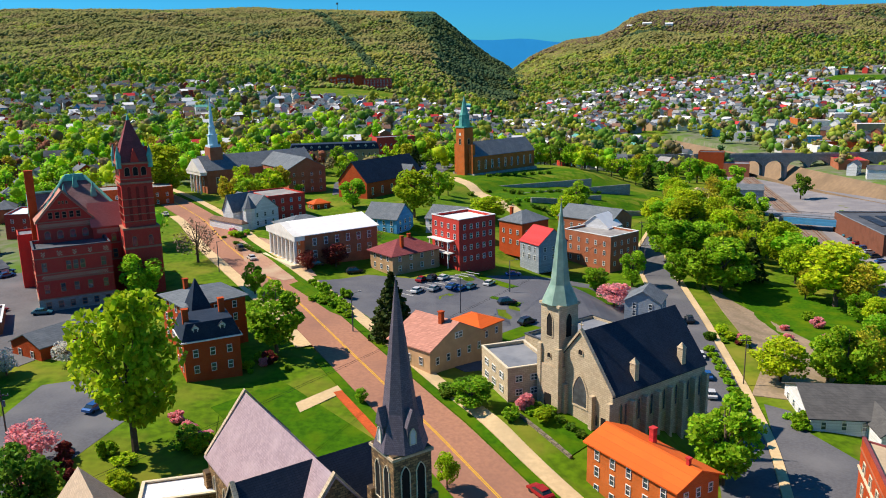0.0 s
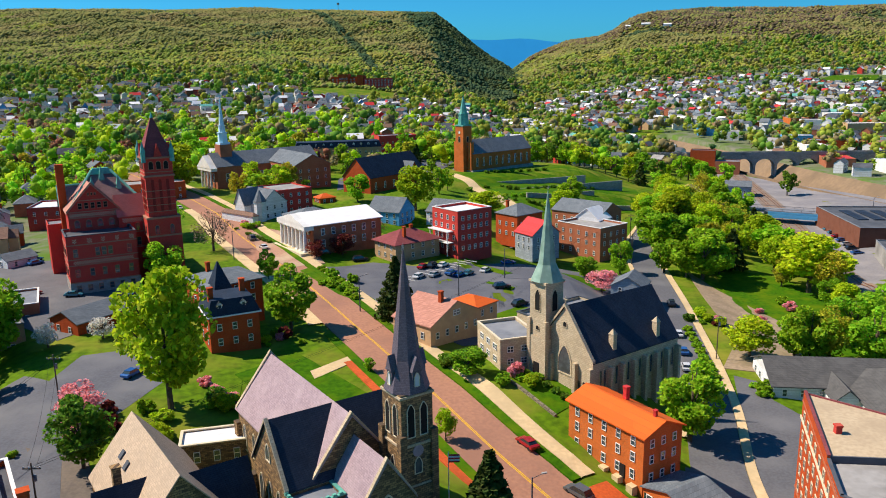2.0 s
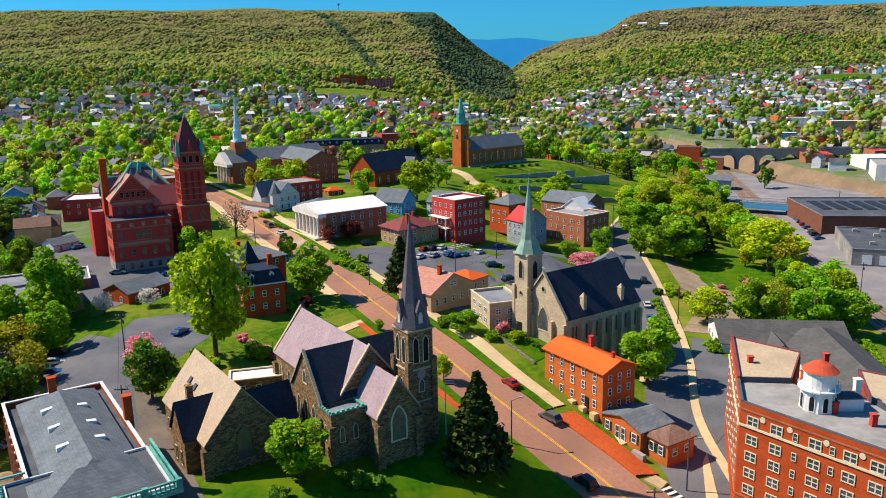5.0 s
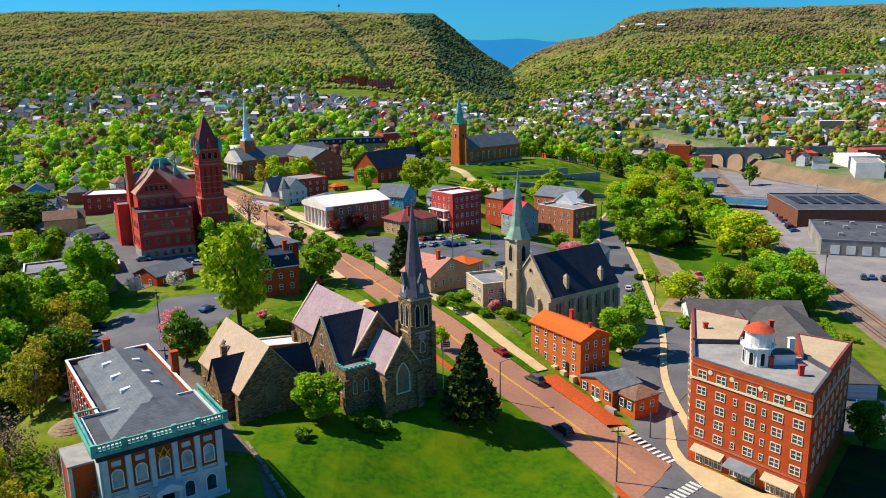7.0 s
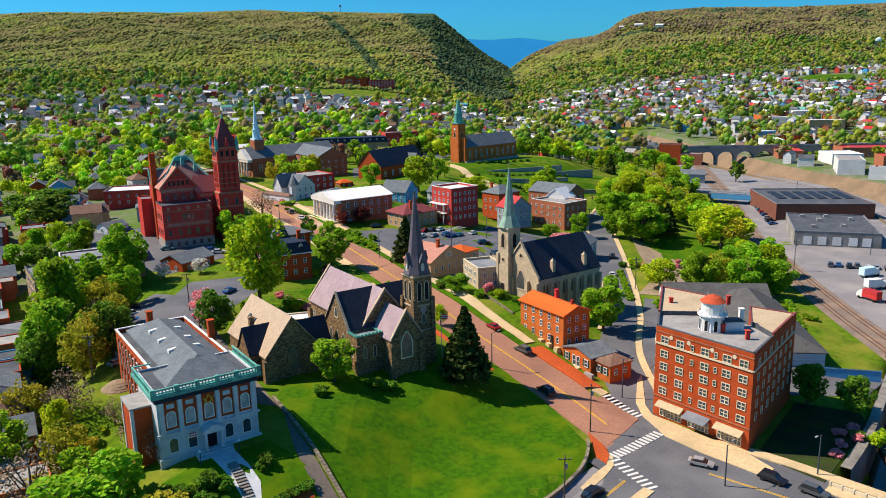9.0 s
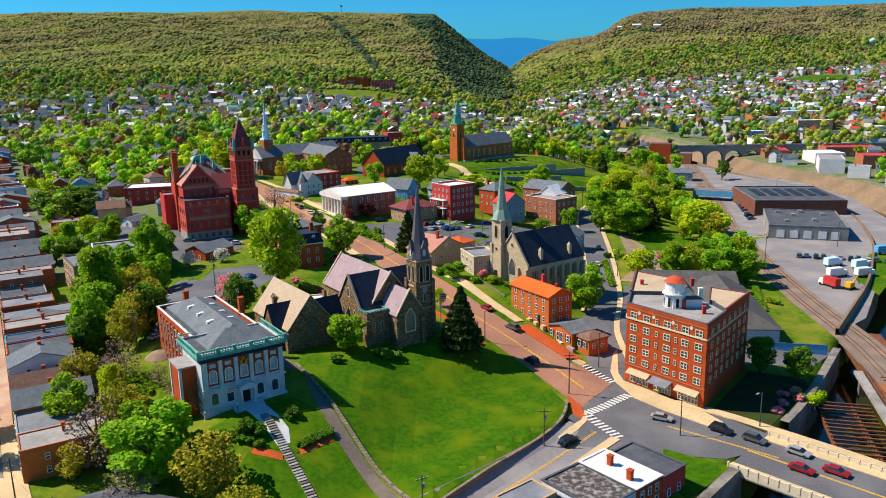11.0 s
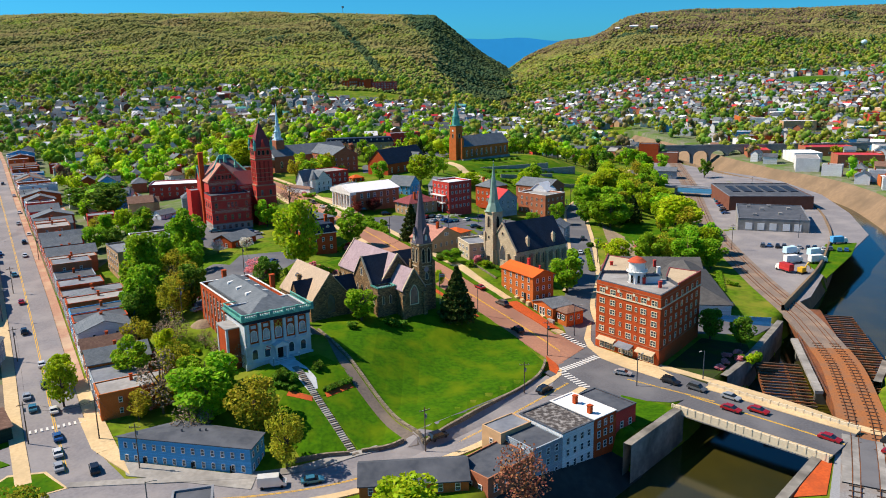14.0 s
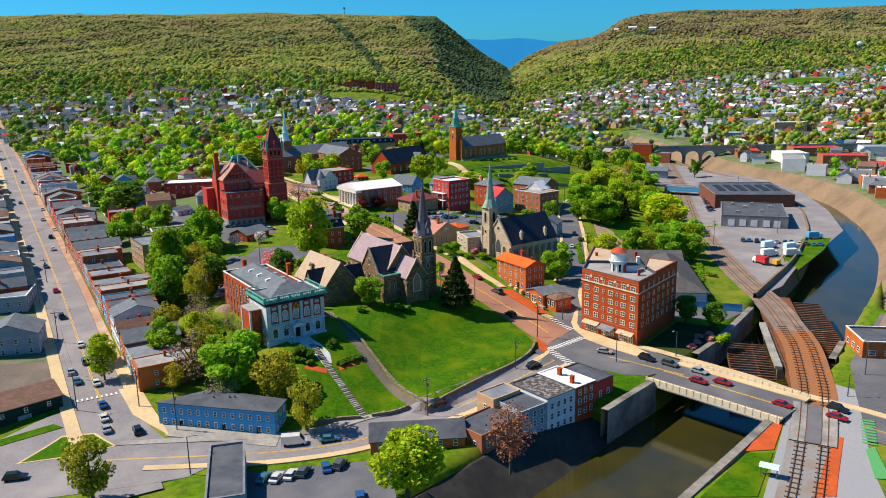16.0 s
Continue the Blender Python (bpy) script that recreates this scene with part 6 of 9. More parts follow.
simple("tan_house_annex", "tan annex with a bright orange roof", "house", (9.6, 74.5), (15.0, 80.5), 9, 11, 3.6, "hip", 1.6, "b", STUCCO_TAN, METAL_ORANGE, (1,), 2, 2)
simple("brown_stone_house", "square tan brick house with maroon hip roof", "house", (-12.5, 130.5), (.8, 140.6), 12, 12, 5.8, "hip", 3.4, "a", BRICK_BUFF, ROOF_RED_BROWN, (1, 3.8), 4, 3, over=.8, stacks=((5, 2.5, 10.5), (10, 6, 10)))
red, W = simple("red_brick_block", "tall red brick building with a pale roof", "building", (-1.2, 147.2), (6.8, 136.6), 14, 13, 13, "flat", .8, "a", BRICK_DARK, WHITE_BRIGHT, (1, 4.4, 7.8, 10.6), 4, 5, trim=WHITE)
for k in range(3):
    box_part(red, "porch_post", WHITE, 1 + k * 4.5, 1.25 + k * 4.5, -2.0, -1.75, -1, 7)
box_part(red, "porch_roof", WHITE, .5, 11, -2.3, 0, 7, 7.3)
box_part(red, "porch_deck", WHITE, .5, 11, -2.3, 0, 3.4, 3.6)
simple("red_roofed_house", "pale blue house with a bright red metal roof", "house", (27, 158.6), (32, 150.4), 11.5, 9.6, 6.2, "gable", 4.4, "a", CLAPBOARD_GREY, METAL_RED, (1, 3.6), 3, 3)
simple("brick_house_grey_hip", "brick house with a grey hip roof", "house", (21.5, 175), (28.5, 166.8), 13, 11, 8.6, "hip", 3.2, "b", BRICK, SHINGLE_GREY, (1, 4.4), 3, 4, stacks=((2, 4, 12.5),))
simple("long_slate_hall", "long brick hall with a blue-grey roof", "building", (45.5, 199.5), (62, 184.5), 15, 7, 9, "gable", 3.6, "a", BRICK_PALE, SHINGLE_GREY, (2, 5.6), 6, 3)
simple("white_roofed_brick_store", "brick store with a white flat roof", "store", (57.4, 163.4), (69.0, 172.8), 20, 3, 11.4, "flat", .7, "a", BRICK_PALE, FLAT_PALE, (2, 5.6, 8.6), 4, 5, trim=WHITE)
simple("grey_gabled_house", "pale grey gabled house behind the car park", "house", (52, 186), (60, 179), 9, 6, 9, "gable", 4, "b", CLAPBOARD_WHITE, WHITE_BRIGHT, (1, 4), 2, 3)
chap, W = simple("brick_chapel", "brick chapel with a steep dark slate roof", "chapel", (-29.4, 236), (-6.5, 268), 16, 17.6, 7.2, "gable", 8.2, "a", BRICK, SLATE, (1.6,), 6, 2, (1.2, 3.2))
volume(chap, W - 14, W - 6, -2, 4, 0, 6.8, "gable", 5, "b", BRICK, SHINGLE_GREY, .3)
simple("brick_wing_gabled", "brick school wing with green-grey gable roof", "building", (-66, 256.5), (-51, 266.5), 40, 17, 11.5, "gable", 4.6, "b", BRICK_PALE, SHINGLE_GREY, (1.2, 4.6, 8), 4, 9)


def steeple_church():
    root, W = simple("steeple_church", "brick church with a tall pale blue-white steeple", "church", (-104.6, 264.6), (-62.0, 300), 16, 17, 10.6, "gable", 6.0, "a", BRICK_PALE, SHINGLE_GREY, (3,), 6, 2, (1.6, 4.2))
    s = Shape()
    s.box(4.5, 10.5, 5, 11, 10, 20.5)
    tower = s.make("tower", BRICK_PALE, root)
    s = Shape()
    z = 20.5
    s.box(4.9, 10.1, 5.4, 10.6, z, z + 1)
    s.cone(7.5, 8, 2.3, 2.1, z + 1, z + 5.4, 8, turn=.39)
    s.cone(7.5, 8, 2.5, 2.5, z + 5.4, z + 5.8, 8, turn=.39)
    s.cone(7.5, 8, 1.6, 1.45, z + 5.8, z + 9.0, 8, turn=.39)
    s.cone(7.5, 8, 1.75, 1.75, z + 9.0, z + 9.3, 8, turn=.39)
    s.cone(7.5, 8, 1.2, .06, z + 9.3, z + 23.6, 8, turn=.39)
    s.make("steeple", STEEPLE_WHITE, tower)
    for x in spread(1, 15, 4):
        s = Shape()
        s.cone(-2.2, x, .5, .42, 0, 8.6, 10)
        s.make("column", WHITE, root)
    s = Shape()
    s.box(-3, 0, 0, 16, 8.6, 10)
    s.loft([(-3.2, -.4, 10), (-3.2, 16.4, 10), (-3.2, 8, 15.8)], [(0, -.4, 10), (0, 16.4, 10), (0, 8, 15.8)])
    s.make("portico", WHITE, root)


steeple_church()


def cathedral():
    root, W = simple("hill_church", "orange brick church with a green copper steeple on a terrace", "church", (9.6, 316.4), (18.8, 306.2), 46, 18, 9.6, "gable", 6.6, "b", BRICK_ORANGE, SHINGLE_GREY, (2.6,), 3, 9, (1.3, 4.6), sink=5)
    c = W / 2
    s = Shape()
    s.box(c - 3, c + 3, -3.2, 3, -3, 24)
    tower = s.make("tower", BRICK_ORANGE, root)
    for x in (-1, 1):
        box_part(root, "front_pier", BRICK_ORANGE, c + x * 5.4 - 1.2, c + x * 5.4 + 1.2, -1, 1, -3, 15.5)
    windows(tower, "f", -3.2, [c], 15.5, 1.6, 3.2, "round", STONE_PALE, DARK)
    windows(tower, "r", c + 3, [0], 15.5, 1.6, 3.2, "round", STONE_PALE, DARK)
    windows(tower, "f", -3.2, [c], 20.0, 1.6, 1.6, "round", STONE_PALE, WHITE)
    windows(root, "f", 0, [c - 5, c + 5], 4, 1.4, 4, "round", STONE_PALE)
    s = Shape()
    s.box(c - 3.3, c + 3.3, -3.5, 3.3, 24, 24.6)
    s.cone(c, -.1, 3.1, 2.6, 24.6, 30, 8, turn=.39)
    s.cone(c, -.1, 2.9, 2.9, 30, 30.4, 8, turn=.39)
    s.cone(c, -.1, 2.3, .06, 30.4, 40, 8, turn=.39)
    s.make("steeple", COPPER, tower)
    box_part(root, "plinth", STONE_BASE, -1, W + 1, -1, 47, -5, .8)
    terrace = thing("church_terrace", "curved grey stone terrace walls on the churchyard slope", "wall", pose(24, 280, 14.6, 0, 0, 22))
    for k, (x0, x1, y) in enumerate(((2, 58, 0), (8, 70, -16), (0, 44, -30))):
        box_part(terrace, "terrace_wall", STONE_BASE, x0, x1, y, y + .7, -6 - k, 1.2 - k * 1.6)


cathedral()


def mansard_house():
    root, W = simple("mansard_house", "red brick house with dark slate mansard roof", "house", (-47.3, 53.6), (-37.9, 58.4), 10, 12.4, 7.6, "mansard", 3.2, "a", BRICK, SLATE, (1, 4.2), 3, 3)
    for a in (2.5, 7.5):
        dormer(root, a, .4, 8.2, "f")
    chimney(root, 1.2, 3, 8, 13, 1.1)
    chimney(root, 8.6, 6, 8, 13.4, 1.1)
    box_part(root, "cornice", WHITE, -.5, W + .5, -.5, 10.5, 7.3, 7.58)
    back, W = simple("brick_villa", "red brick villa with grey hip roof and pointed dormer", "house", (-51.4, 68.2), (-41.2, 76.8), 13, 13, 9.6, "hip", 2.2, "b", BRICK, SHINGLE_GREY, (1, 4.4, 7.2), 3, 4, over=.7, stacks=((4, 9, 13),))
    s = Shape()
    s.box(.5, 4.5, -2.2, 2, -3, 9)
    s.loft([(.3, -2.4, 9), (4.7, -2.4, 9), (4.7, 2, 9), (.3, 2, 9)], [(2.4, -.3, 15.2), (2.6, -.3, 15.2), (2.6, 0, 15.2), (2.4, 0, 15.2)])
    s.make("turret", SLATE, back)


mansard_house()
simple("carriage_house", "low brick carriage house with a dark roof", "garage", (-80.4, 64.6), (-73.6, 76.4), 10, 12, 3.4, "gable", 2.2, "a", BRICK, SHINGLE_GREY, (.8,), 3, 2)
simple("pale_garage", "small pale garage with a grey roof", "garage", (-131, 128), (-126, 136), 7, 12.5, 2.8, "gable", 1.8, "a", CLAPBOARD_WHITE, SHINGLE_GREY, (.8,), 2, 1)
simple("white_roofed_school", "long brick school with a white flat roof", "school", (-165, 205), (-122, 214), 20, 11.5, 7, "flat", .6, "a", BRICK_DARK, WHITE_BRIGHT, (1.2, 4.2), 10, 4, trim=FLAT_GREY)
simple("brick_terrace_white_roof", "brick terrace with dormers and a pale roof", "building", (-138, 228), (-112, 240), 14, 13, 11, "flat", .5, "a", BRICK, FLAT_PALE, (1.2, 4.4, 7.4), 7, 3)
simple("flat_roofed_office", "long buff brick office with grey flat roofs", "office", (-118, 46), (-92, 64), 20, 5, 10.5, "flat", .5, "a", BRICK_BUFF, FLAT_GREY, (2, 5.2, 8), 7, 5, trim=FLAT_TAR)
simple("rooftop_unit_office", "flat grey-roofed building with rooftop units", "office", (-122, 70), (-98, 82), 16, 6, 9, "flat", .5, "a", BRICK_PALE, FLAT_GREY, (2, 5.2), 6, 3, trim=WHITE)
vic, W = simple("victorian_house", "cream and green Victorian house with gables", "house", (-78, 196), (-66, 186), 12, 15.6, 6.4, "gable", 5, "a", CLAPBOARD_WHITE, SHINGLE_GREY, (1, 4), 3, 3)
volume(vic, 3, 9, -3, 8, 0, 6.4, "gable", 5.4, "b", CLAPBOARD_WHITE, SHINGLE_GREY, .4)
s = Shape()
s.cone(W - 1, 0, 2.3, 2.3, -2, 7.6, 8, turn=.39)
tur = s.make("turret", CLAPBOARD_WHITE, vic)
s = Shape()
s.cone(W - 1, 0, 2.7, .1, 7.6, 12, 8, turn=.39)
s.make("turret_roof", SHINGLE_GREY, tur)
volume(vic, -2.4, W + 1.5, -5.4, -3, 0, 2.9, "hip", 1.2, "a", CLAPBOARD_WHITE, SHINGLE_BROWN, .3)
simple("red_rowhouse", "dark red brick rowhouse with flat roof", "house", (-62, 196), (-50, 205), 18, 15.8, 9.5, "flat", .6, "a", BRICK_DARK, FLAT_PALE, (1, 4, 7), 4, 4)
simple("blue_grey_cottage", "pale blue house with steep gables", "house", (-26, 186), (-14, 180), 12, 13.6, 5.6, "gable", 4.6, "a", CLAPBOARD_BLUE, SHINGLE_GREY, (1, 3.4), 4, 3)
simple("small_blue_house", "small grey-blue house beside the road", "house", (50, 112), (58.5, 108), 9, 4, 5, "gable", 2.8, "b", CLAPBOARD_GREY, SHINGLE_GREY, (1, 3), 2, 2)
simple("white_gabled_house", "white house with grey gables", "house", (-4, 186), (8, 178), 11, 13, 5.6, "gable", 4, "a", CLAPBOARD_WHITE, SHINGLE_GREY, (1, 3.4), 4, 3)
simple("kiosk_orange_roof", "small kiosk with an orange roof", "kiosk", (-49, 218), (-43, 222), 6, 16, 3, "hip", 1.6, "a", BRICK, METAL_ORANGE, (.8,), 2, 2)
row, W = simple("mansard_terrace", "long brick terrace with dark mansard roof and dormers", "building", (-84, 356), (-34, 366), 14, 19, 8, "mansard", 3.6, "a", BRICK_BUFF, SLATE, (1.2, 4.4), 14, 3)
for a in spread(1, W - 1, 11):
    dormer(row, a, .3, 8.6, "f")
simple("red_corner_building", "red brick corner building", "building", (-38, 402), (-14, 410), 14, 20, 10, "flat", .6, "a", BRICK_DARK, FLAT_GREY, (1.5, 5), 7, 3)
mill, W = simple("hill_school", "large red brick school with stepped wings on the far hill", "school", (-150, 1000), (-104, 994), 18, 54, 13, "flat", 1, "a", BRICK, FLAT_GREY, (2, 5.5, 9), 9, 3, (1.8, 2.2), sink=10)
volume(mill, 12, 26, -5, 12, 0, 16.5, "flat", .8, wall=BRICK, cover=FLAT_GREY, sink=10)
volume(mill, 38, W, -3, 14, 0, 15, "flat", .8, wall=BRICK, cover=FLAT_GREY, sink=10)
windows(mill, "f", -5, spread(12.5, 25.5, 4), 5.5, 1.8, 2.4)
windows(mill, "f", -5, spread(12.5, 25.5, 4), 10, 1.8, 2.4)
simple("hill_school_wing", "dark red brick school wing on the far hill", "school", (-103, 990), (-66, 986), 18, 53, 11.5, "flat", .8, "a", BRICK_DARK, FLAT_TAR, (2, 5.5, 8.5), 8, 3, (1.8, 2), sink=10)

# ---- the flats by the river ----
wh, W = simple("river_warehouse", "grey warehouse with dark flat roof and loading doors", "warehouse", (149, 138), (179.4, 127.4), 42, 0, 5.8, "flat", .3, "a", CONCRETE_GREY, FLAT_TAR, (), 0, 0, trim=FLAT_GREY)
for a in (5, 10.5, 16, 22, 27):
    box_part(wh, "loading_door", WHITE, a - 1.6, a + 1.6, -.12, .05, .6, 4.0)
for a, b in ((8, 10), (20, 14), (12, 26), (25, 30), (16, 36), (6, 34)):
    box_part(wh, "roof_unit", FLAT_PALE, a - .9, a + .9, b - .9, b + .9, 5.8, 7.0)
wb, W = simple("brick_warehouse", "taller brick warehouse with a dark solar-panelled roof", "warehouse", (164.5, 192), (209, 186), 50, 0, 7.4, "flat", .4, "a", BRICK_BROWN, FLAT_TAR, (), 0, 0, trim=FLAT_GREY)
for k in range(6):
    box_part(wb, "roof_panel", SLATE, 6 + k * 6.4, 10 + k * 6.4, 18, 40, 7.5, 7.9)
gh_, W = simple("grey_roofed_hall", "low white hall with wide grey hip roof", "hall", (70.6, 49.8), (100.5, 45.6), 16.5, 1, 3.2, "gable", 3.4, "a", CLAPBOARD_WHITE, SHINGLE_DARK, (.8,), 8, 4, over=.6)
volume(gh_, W - 15, W + 1.5, -42, 10, -1, 3.2, "hip", 4.0, "b", CLAPBOARD_WHITE, SHINGLE_DARK, .6)
volume(gh_, W - 20, W - 15, -6, 4, -1, 2.8, "gable", 2.2, "b", CLAPBOARD_WHITE, SHINGLE_DARK, .4)
windows(gh_, "l", W - 15, spread(-40, -8, 8), .7, 1.2, 1.5)
simple("board_fence", "long pale blue board fence behind parked cars", "fence", (90, .6), (106, -3.6), .25, 0, 1.9, "flat", .1, "a", CLAPBOARD_BLUE, WHITE, (), 0, 0)
tower_, W = simple("brick_pump_tower", "blocky red brick tower beside the viaduct", "tower", (172, 424), (187, 418), 12, 0, 15, "flat", .6, "a", BRICK, FLAT_TAR, (), 0, 0)
volume(tower_, W, W + 16, 0, 12, 0, 8, "flat", .5, wall=BRICK_PALE, cover=FLAT_GREY)
simple("riverside_shed", "grey shed with pitched roof by the river", "shed", (150, 330), (174, 322), 12, 0, 5, "gable", 2.4, "a", CLAPBOARD_GREY, SHINGLE_GREY, (1,), 4, 2)
simple("yellow_block", "pale yellow flat-roofed block in the far town", "building", (196, 838), (242, 828), 24, 5, 13, "flat", .8, "a", STUCCO_TAN, FLAT_PALE, (2, 6, 9.5), 7, 3)


def viaduct():
    root = thing("stone_viaduct", "long grey stone railway viaduct with round arches", "bridge", pose(150, 452, 0, 0, 0, -4))
    z, span = 9, 15
    for k in range(15):
        x = k * span
        s = Shape()
        n = 10
        pts = [(x, -10), (x + 1.6, -10), (x + 1.6, 0)]
        for q in range(n + 1):
            a = math.pi - math.pi * q / n
            pts.append((x + span / 2 + .8 + (span - 1.6) / 2 * math.cos(a), 1 + 5.2 * math.sin(a)))
        pts += [(x + span, 0), (x + span, z), (x, z)]
        s.loft([(p[0], 0, p[1]) for p in pts], [(p[0], 7, p[1]) for p in pts])
        s.make("arch", STONE_BASE, root)
    box_part(root, "deck", CONCRETE_GREY, -40, 16 * span + 4, -.4, 7.4, z, z + .8)
    for y in (-.4, 7.1):
        box_part(root, "parapet", CONCRETE_GREY, -40, 16 * span + 4, y, y + .3, z + .8, z + 1.9)
    blue = thing("blue_girder_bridge", "low road bridge with bright blue girders", "bridge", pose(141, 257, 0, 0, 0, -31))
    box_part(blue, "deck", FLAT_GREY, -8, 52, 0, 9, 4.0, 4.8)
    box_part(blue, "girder", CLAPBOARD_BLUE, 14, 46, -.3, 0, 1.6, 4.4)
    for y in (.1, 8.8):
        box_part(blue, "railing", STEEL, -8, 52, y, y + .1, 5.6, 5.75)
        for k in range(16):
            box_part(blue, "railing_post", STEEL, -8 + k * 4, -7.85 + k * 4, y, y + .1, 4.8, 5.6)
    for x in (-6, 12, 46):
        box_part(blue, "pier", CONCRETE_GREY, x, x + 1.6, .5, 8.5, -10, 4.0)


viaduct()

# ---- the street below the lawn and the avenue ----
def blue_terrace():
    o = (-68.0, -79.6)
    root = thing("blue_terrace", "long two-storey blue clapboard terrace with a wedge-shaped dark roof", "house", pose(*o, -2.6))
    ring = [(x - o[0], y - o[1]) for x, y in ((-68, -79.6), (-37.6, -86.6), (-36.4, -79.2), (-56.6, -72.4))]
    polygon_building(root, ring, 0, 6.3, CLAPBOARD_BLUE)
    c = np.mean(ring, axis=0)
    out = [tuple(c + (np.array(p) - c) * 1.035) for p in ring]
    peak = [tuple(c + (np.array(p) - c) * .35) for p in ring]
    s = Shape()
    s.loft([(*p, 6.3) for p in out], [(*p, 6.5) for p in out])
    s.loft([(*p, 6.5) for p in out], [(*p, 7.3) for p in peak])
    s.make("roof", FLAT_TAR, root)
    for p, q, n in ((ring[0], ring[1], 13), (ring[1], ring[2], 3), (ring[3], ring[0], 5)):
        for z in (1.0, 3.9):
            wall_windows(root, p, q, spread(.02, .98, n), z, .85, 1.45)
    a, b = np.array(ring[0]), np.array(ring[1])
    for t in (.2, .57, .86):
        box_part(root, "door", DARK, *(lambda q: (q[0] - .5, q[0] + .5, q[1] - .1, q[1] + .14))(a + (b - a) * t), 0, 2.1)
    for t, w in ((.35, .3), (.62, .26), (.5, .55)):
        q = c + (np.array(ring[0]) - c) * (t - .3)
        s = Shape()
        s.cone(q[0] + 6 * w, q[1], .22, .2, 6.9, 7.9, 8)
        s.make("roof_vent", FLAT_TAR, root)
    FOOTPRINTS.extend([(x, -80 - (x + 55) * .1, 5.5) for x in (-62, -55, -48, -41)])


blue_terrace()
grn, W = simple("dark_green_bar", "dark green corner building with a red-brown roof", "store", (-125, -97), (-96.4, -70.2), 13, -2.3, 4.6, "gable", 2.4, "a", CLAPBOARD_GREEN, SHINGLE_BROWN, (2.6,), 7, 3, (.9, 1.3))
for a in (14, 22, 30):
    box_part(grn, "shop_window", GLASS_PALE, a - 1.6, a + 1.6, -.12, 0, .3, 2.1)
box_part(grn, "sign_board", CREAM, 16, 24, -.16, 0, 2.2, 2.6)
simple("orange_brick_workshop", "orange brick building with dark pitched roof", "building", (-13.6, -99.6), (7.6, -98.0), 9.5, -3, 5.2, "gable", 2.2, "a", BRICK_ORANGE, FLAT_TAR, (.8, 3.2), 6, 2, sink=8)
simple("brown_brick_house", "brown brick house with a dark flat roof", "house", (11.2, -99.5), (21.2, -90.1), 9.5, -4, 6.8, "flat", .4, "a", BRICK_PALE, FLAT_TAR, (.8, 3.6), 4, 3, sink=8)
simple("tan_sided_house", "tan house with a blue-grey flat roof", "house", (14.8, -85.1), (21.8, -79.5), 6, -3, 8, "flat", .3, "a", STUCCO_TAN, FLAT_GREY, (4.6,), 2, 1, sink=8)
simple("blue_grey_rowhouse", "blue-grey clapboard rowhouse with a dark roof", "house", (21.0, -90.7), (27.6, -85.5), 11, -4, 8.2, "flat", .3, "a", CLAPBOARD_GREY, FLAT_TAR, (.8, 3.6, 6), 3, 2, sink=8)
simple("pale_rowhouse", "pale blue-white rowhouse with worn tar roof", "house", (27.7, -85.5), (35.4, -79.5), 13, -4, 9, "flat", .12, "a", CLAPBOARD_WHITE, ROOF_WORN, (.8, 3.6, 6.2), 4, 2, sink=8, trim=FLAT_TAR)
wr, W = simple("white_roofed_rowhouse", "brick rowhouse with white roof and red chimneys", "house", (35.5, -79.5), (41.2, -74.9), 13, -3, 8.2, "flat", .1, "a", BRICK, WHITE_BRIGHT, (.8, 3.6, 6), 3, 2, sink=8, trim=WHITE, stacks=((2, 3, 10), (3.5, 8.6, 10)))
simple("dark_brick_rowhouse", "dark brick end rowhouse with tar roof", "house", (41.3, -74.8), (46.8, -70.3), 12, -3, 7.6, "flat", .15, "a", BRICK_DARK, FLAT_TAR, (.8, 3.4), 2, 3, sink=8, trim=FLAT_TAR)
simple("long_flat_roofed_shop", "narrow building with long grey flat roof", "store", (-43.2, -123.4), (-36.0, -121.6), 23, -2.6, 5.2, "flat", .3, "a", CLAPBOARD_GREY, FLAT_TAR, (1,), 2, 5, trim=FLAT_GREY)
simple("rust_brick_diner", "orange brick diner with dark flat roof", "restaurant", (123.5, -48), (150, -52), 14, -1, 4.6, "flat", .5, "a", BRICK_ORANGE, FLAT_TAR, (1,), 6, 3, (2, 1.6), trim=WHITE)

simple("grey_gabled_shop", "grey clapboard corner building with a gable roof", "store", (-136, -39), (-120.5, -34), 13, 0, 7, "gable", 3.4, "b", CLAPBOARD_GREY, SHINGLE_GREY, (1.2, 4.2), 4, 3)
simple("flat_green_store", "grey-green flat-roofed store on the avenue", "store", (-157, -3), (-142.5, 1.4), 17, 1, 7.2, "flat", .5, "a", CLAPBOARD_GREY, FLAT_GREY, (1.2, 4.4), 4, 4, trim=WHITE)
patch("corner_lot", [(-137, -47), (-112, -40), (-103, -58), (-122, -68)], DRIVE, .12, "worn brown asphalt lot beside the avenue")

# rows along the avenue
rng = random.Random(11)
AVENUE_FINE = densify(AVENUE, 1.0)
AVENUE_SIDE = sideways(AVENUE_FINE)
WALLS = [BRICK, BRICK_DARK, BRICK_PALE, CLAPBOARD_WHITE, CLAPBOARD_GREY, STUCCO_TAN, CLAPBOARD_BLUE, BRICK_ORANGE, BRICK]
COVERS = [FLAT_TAR, FLAT_GREY, SHINGLE_GREY, FLAT_PALE, SHINGLE_BROWN, SHINGLE_GREY]
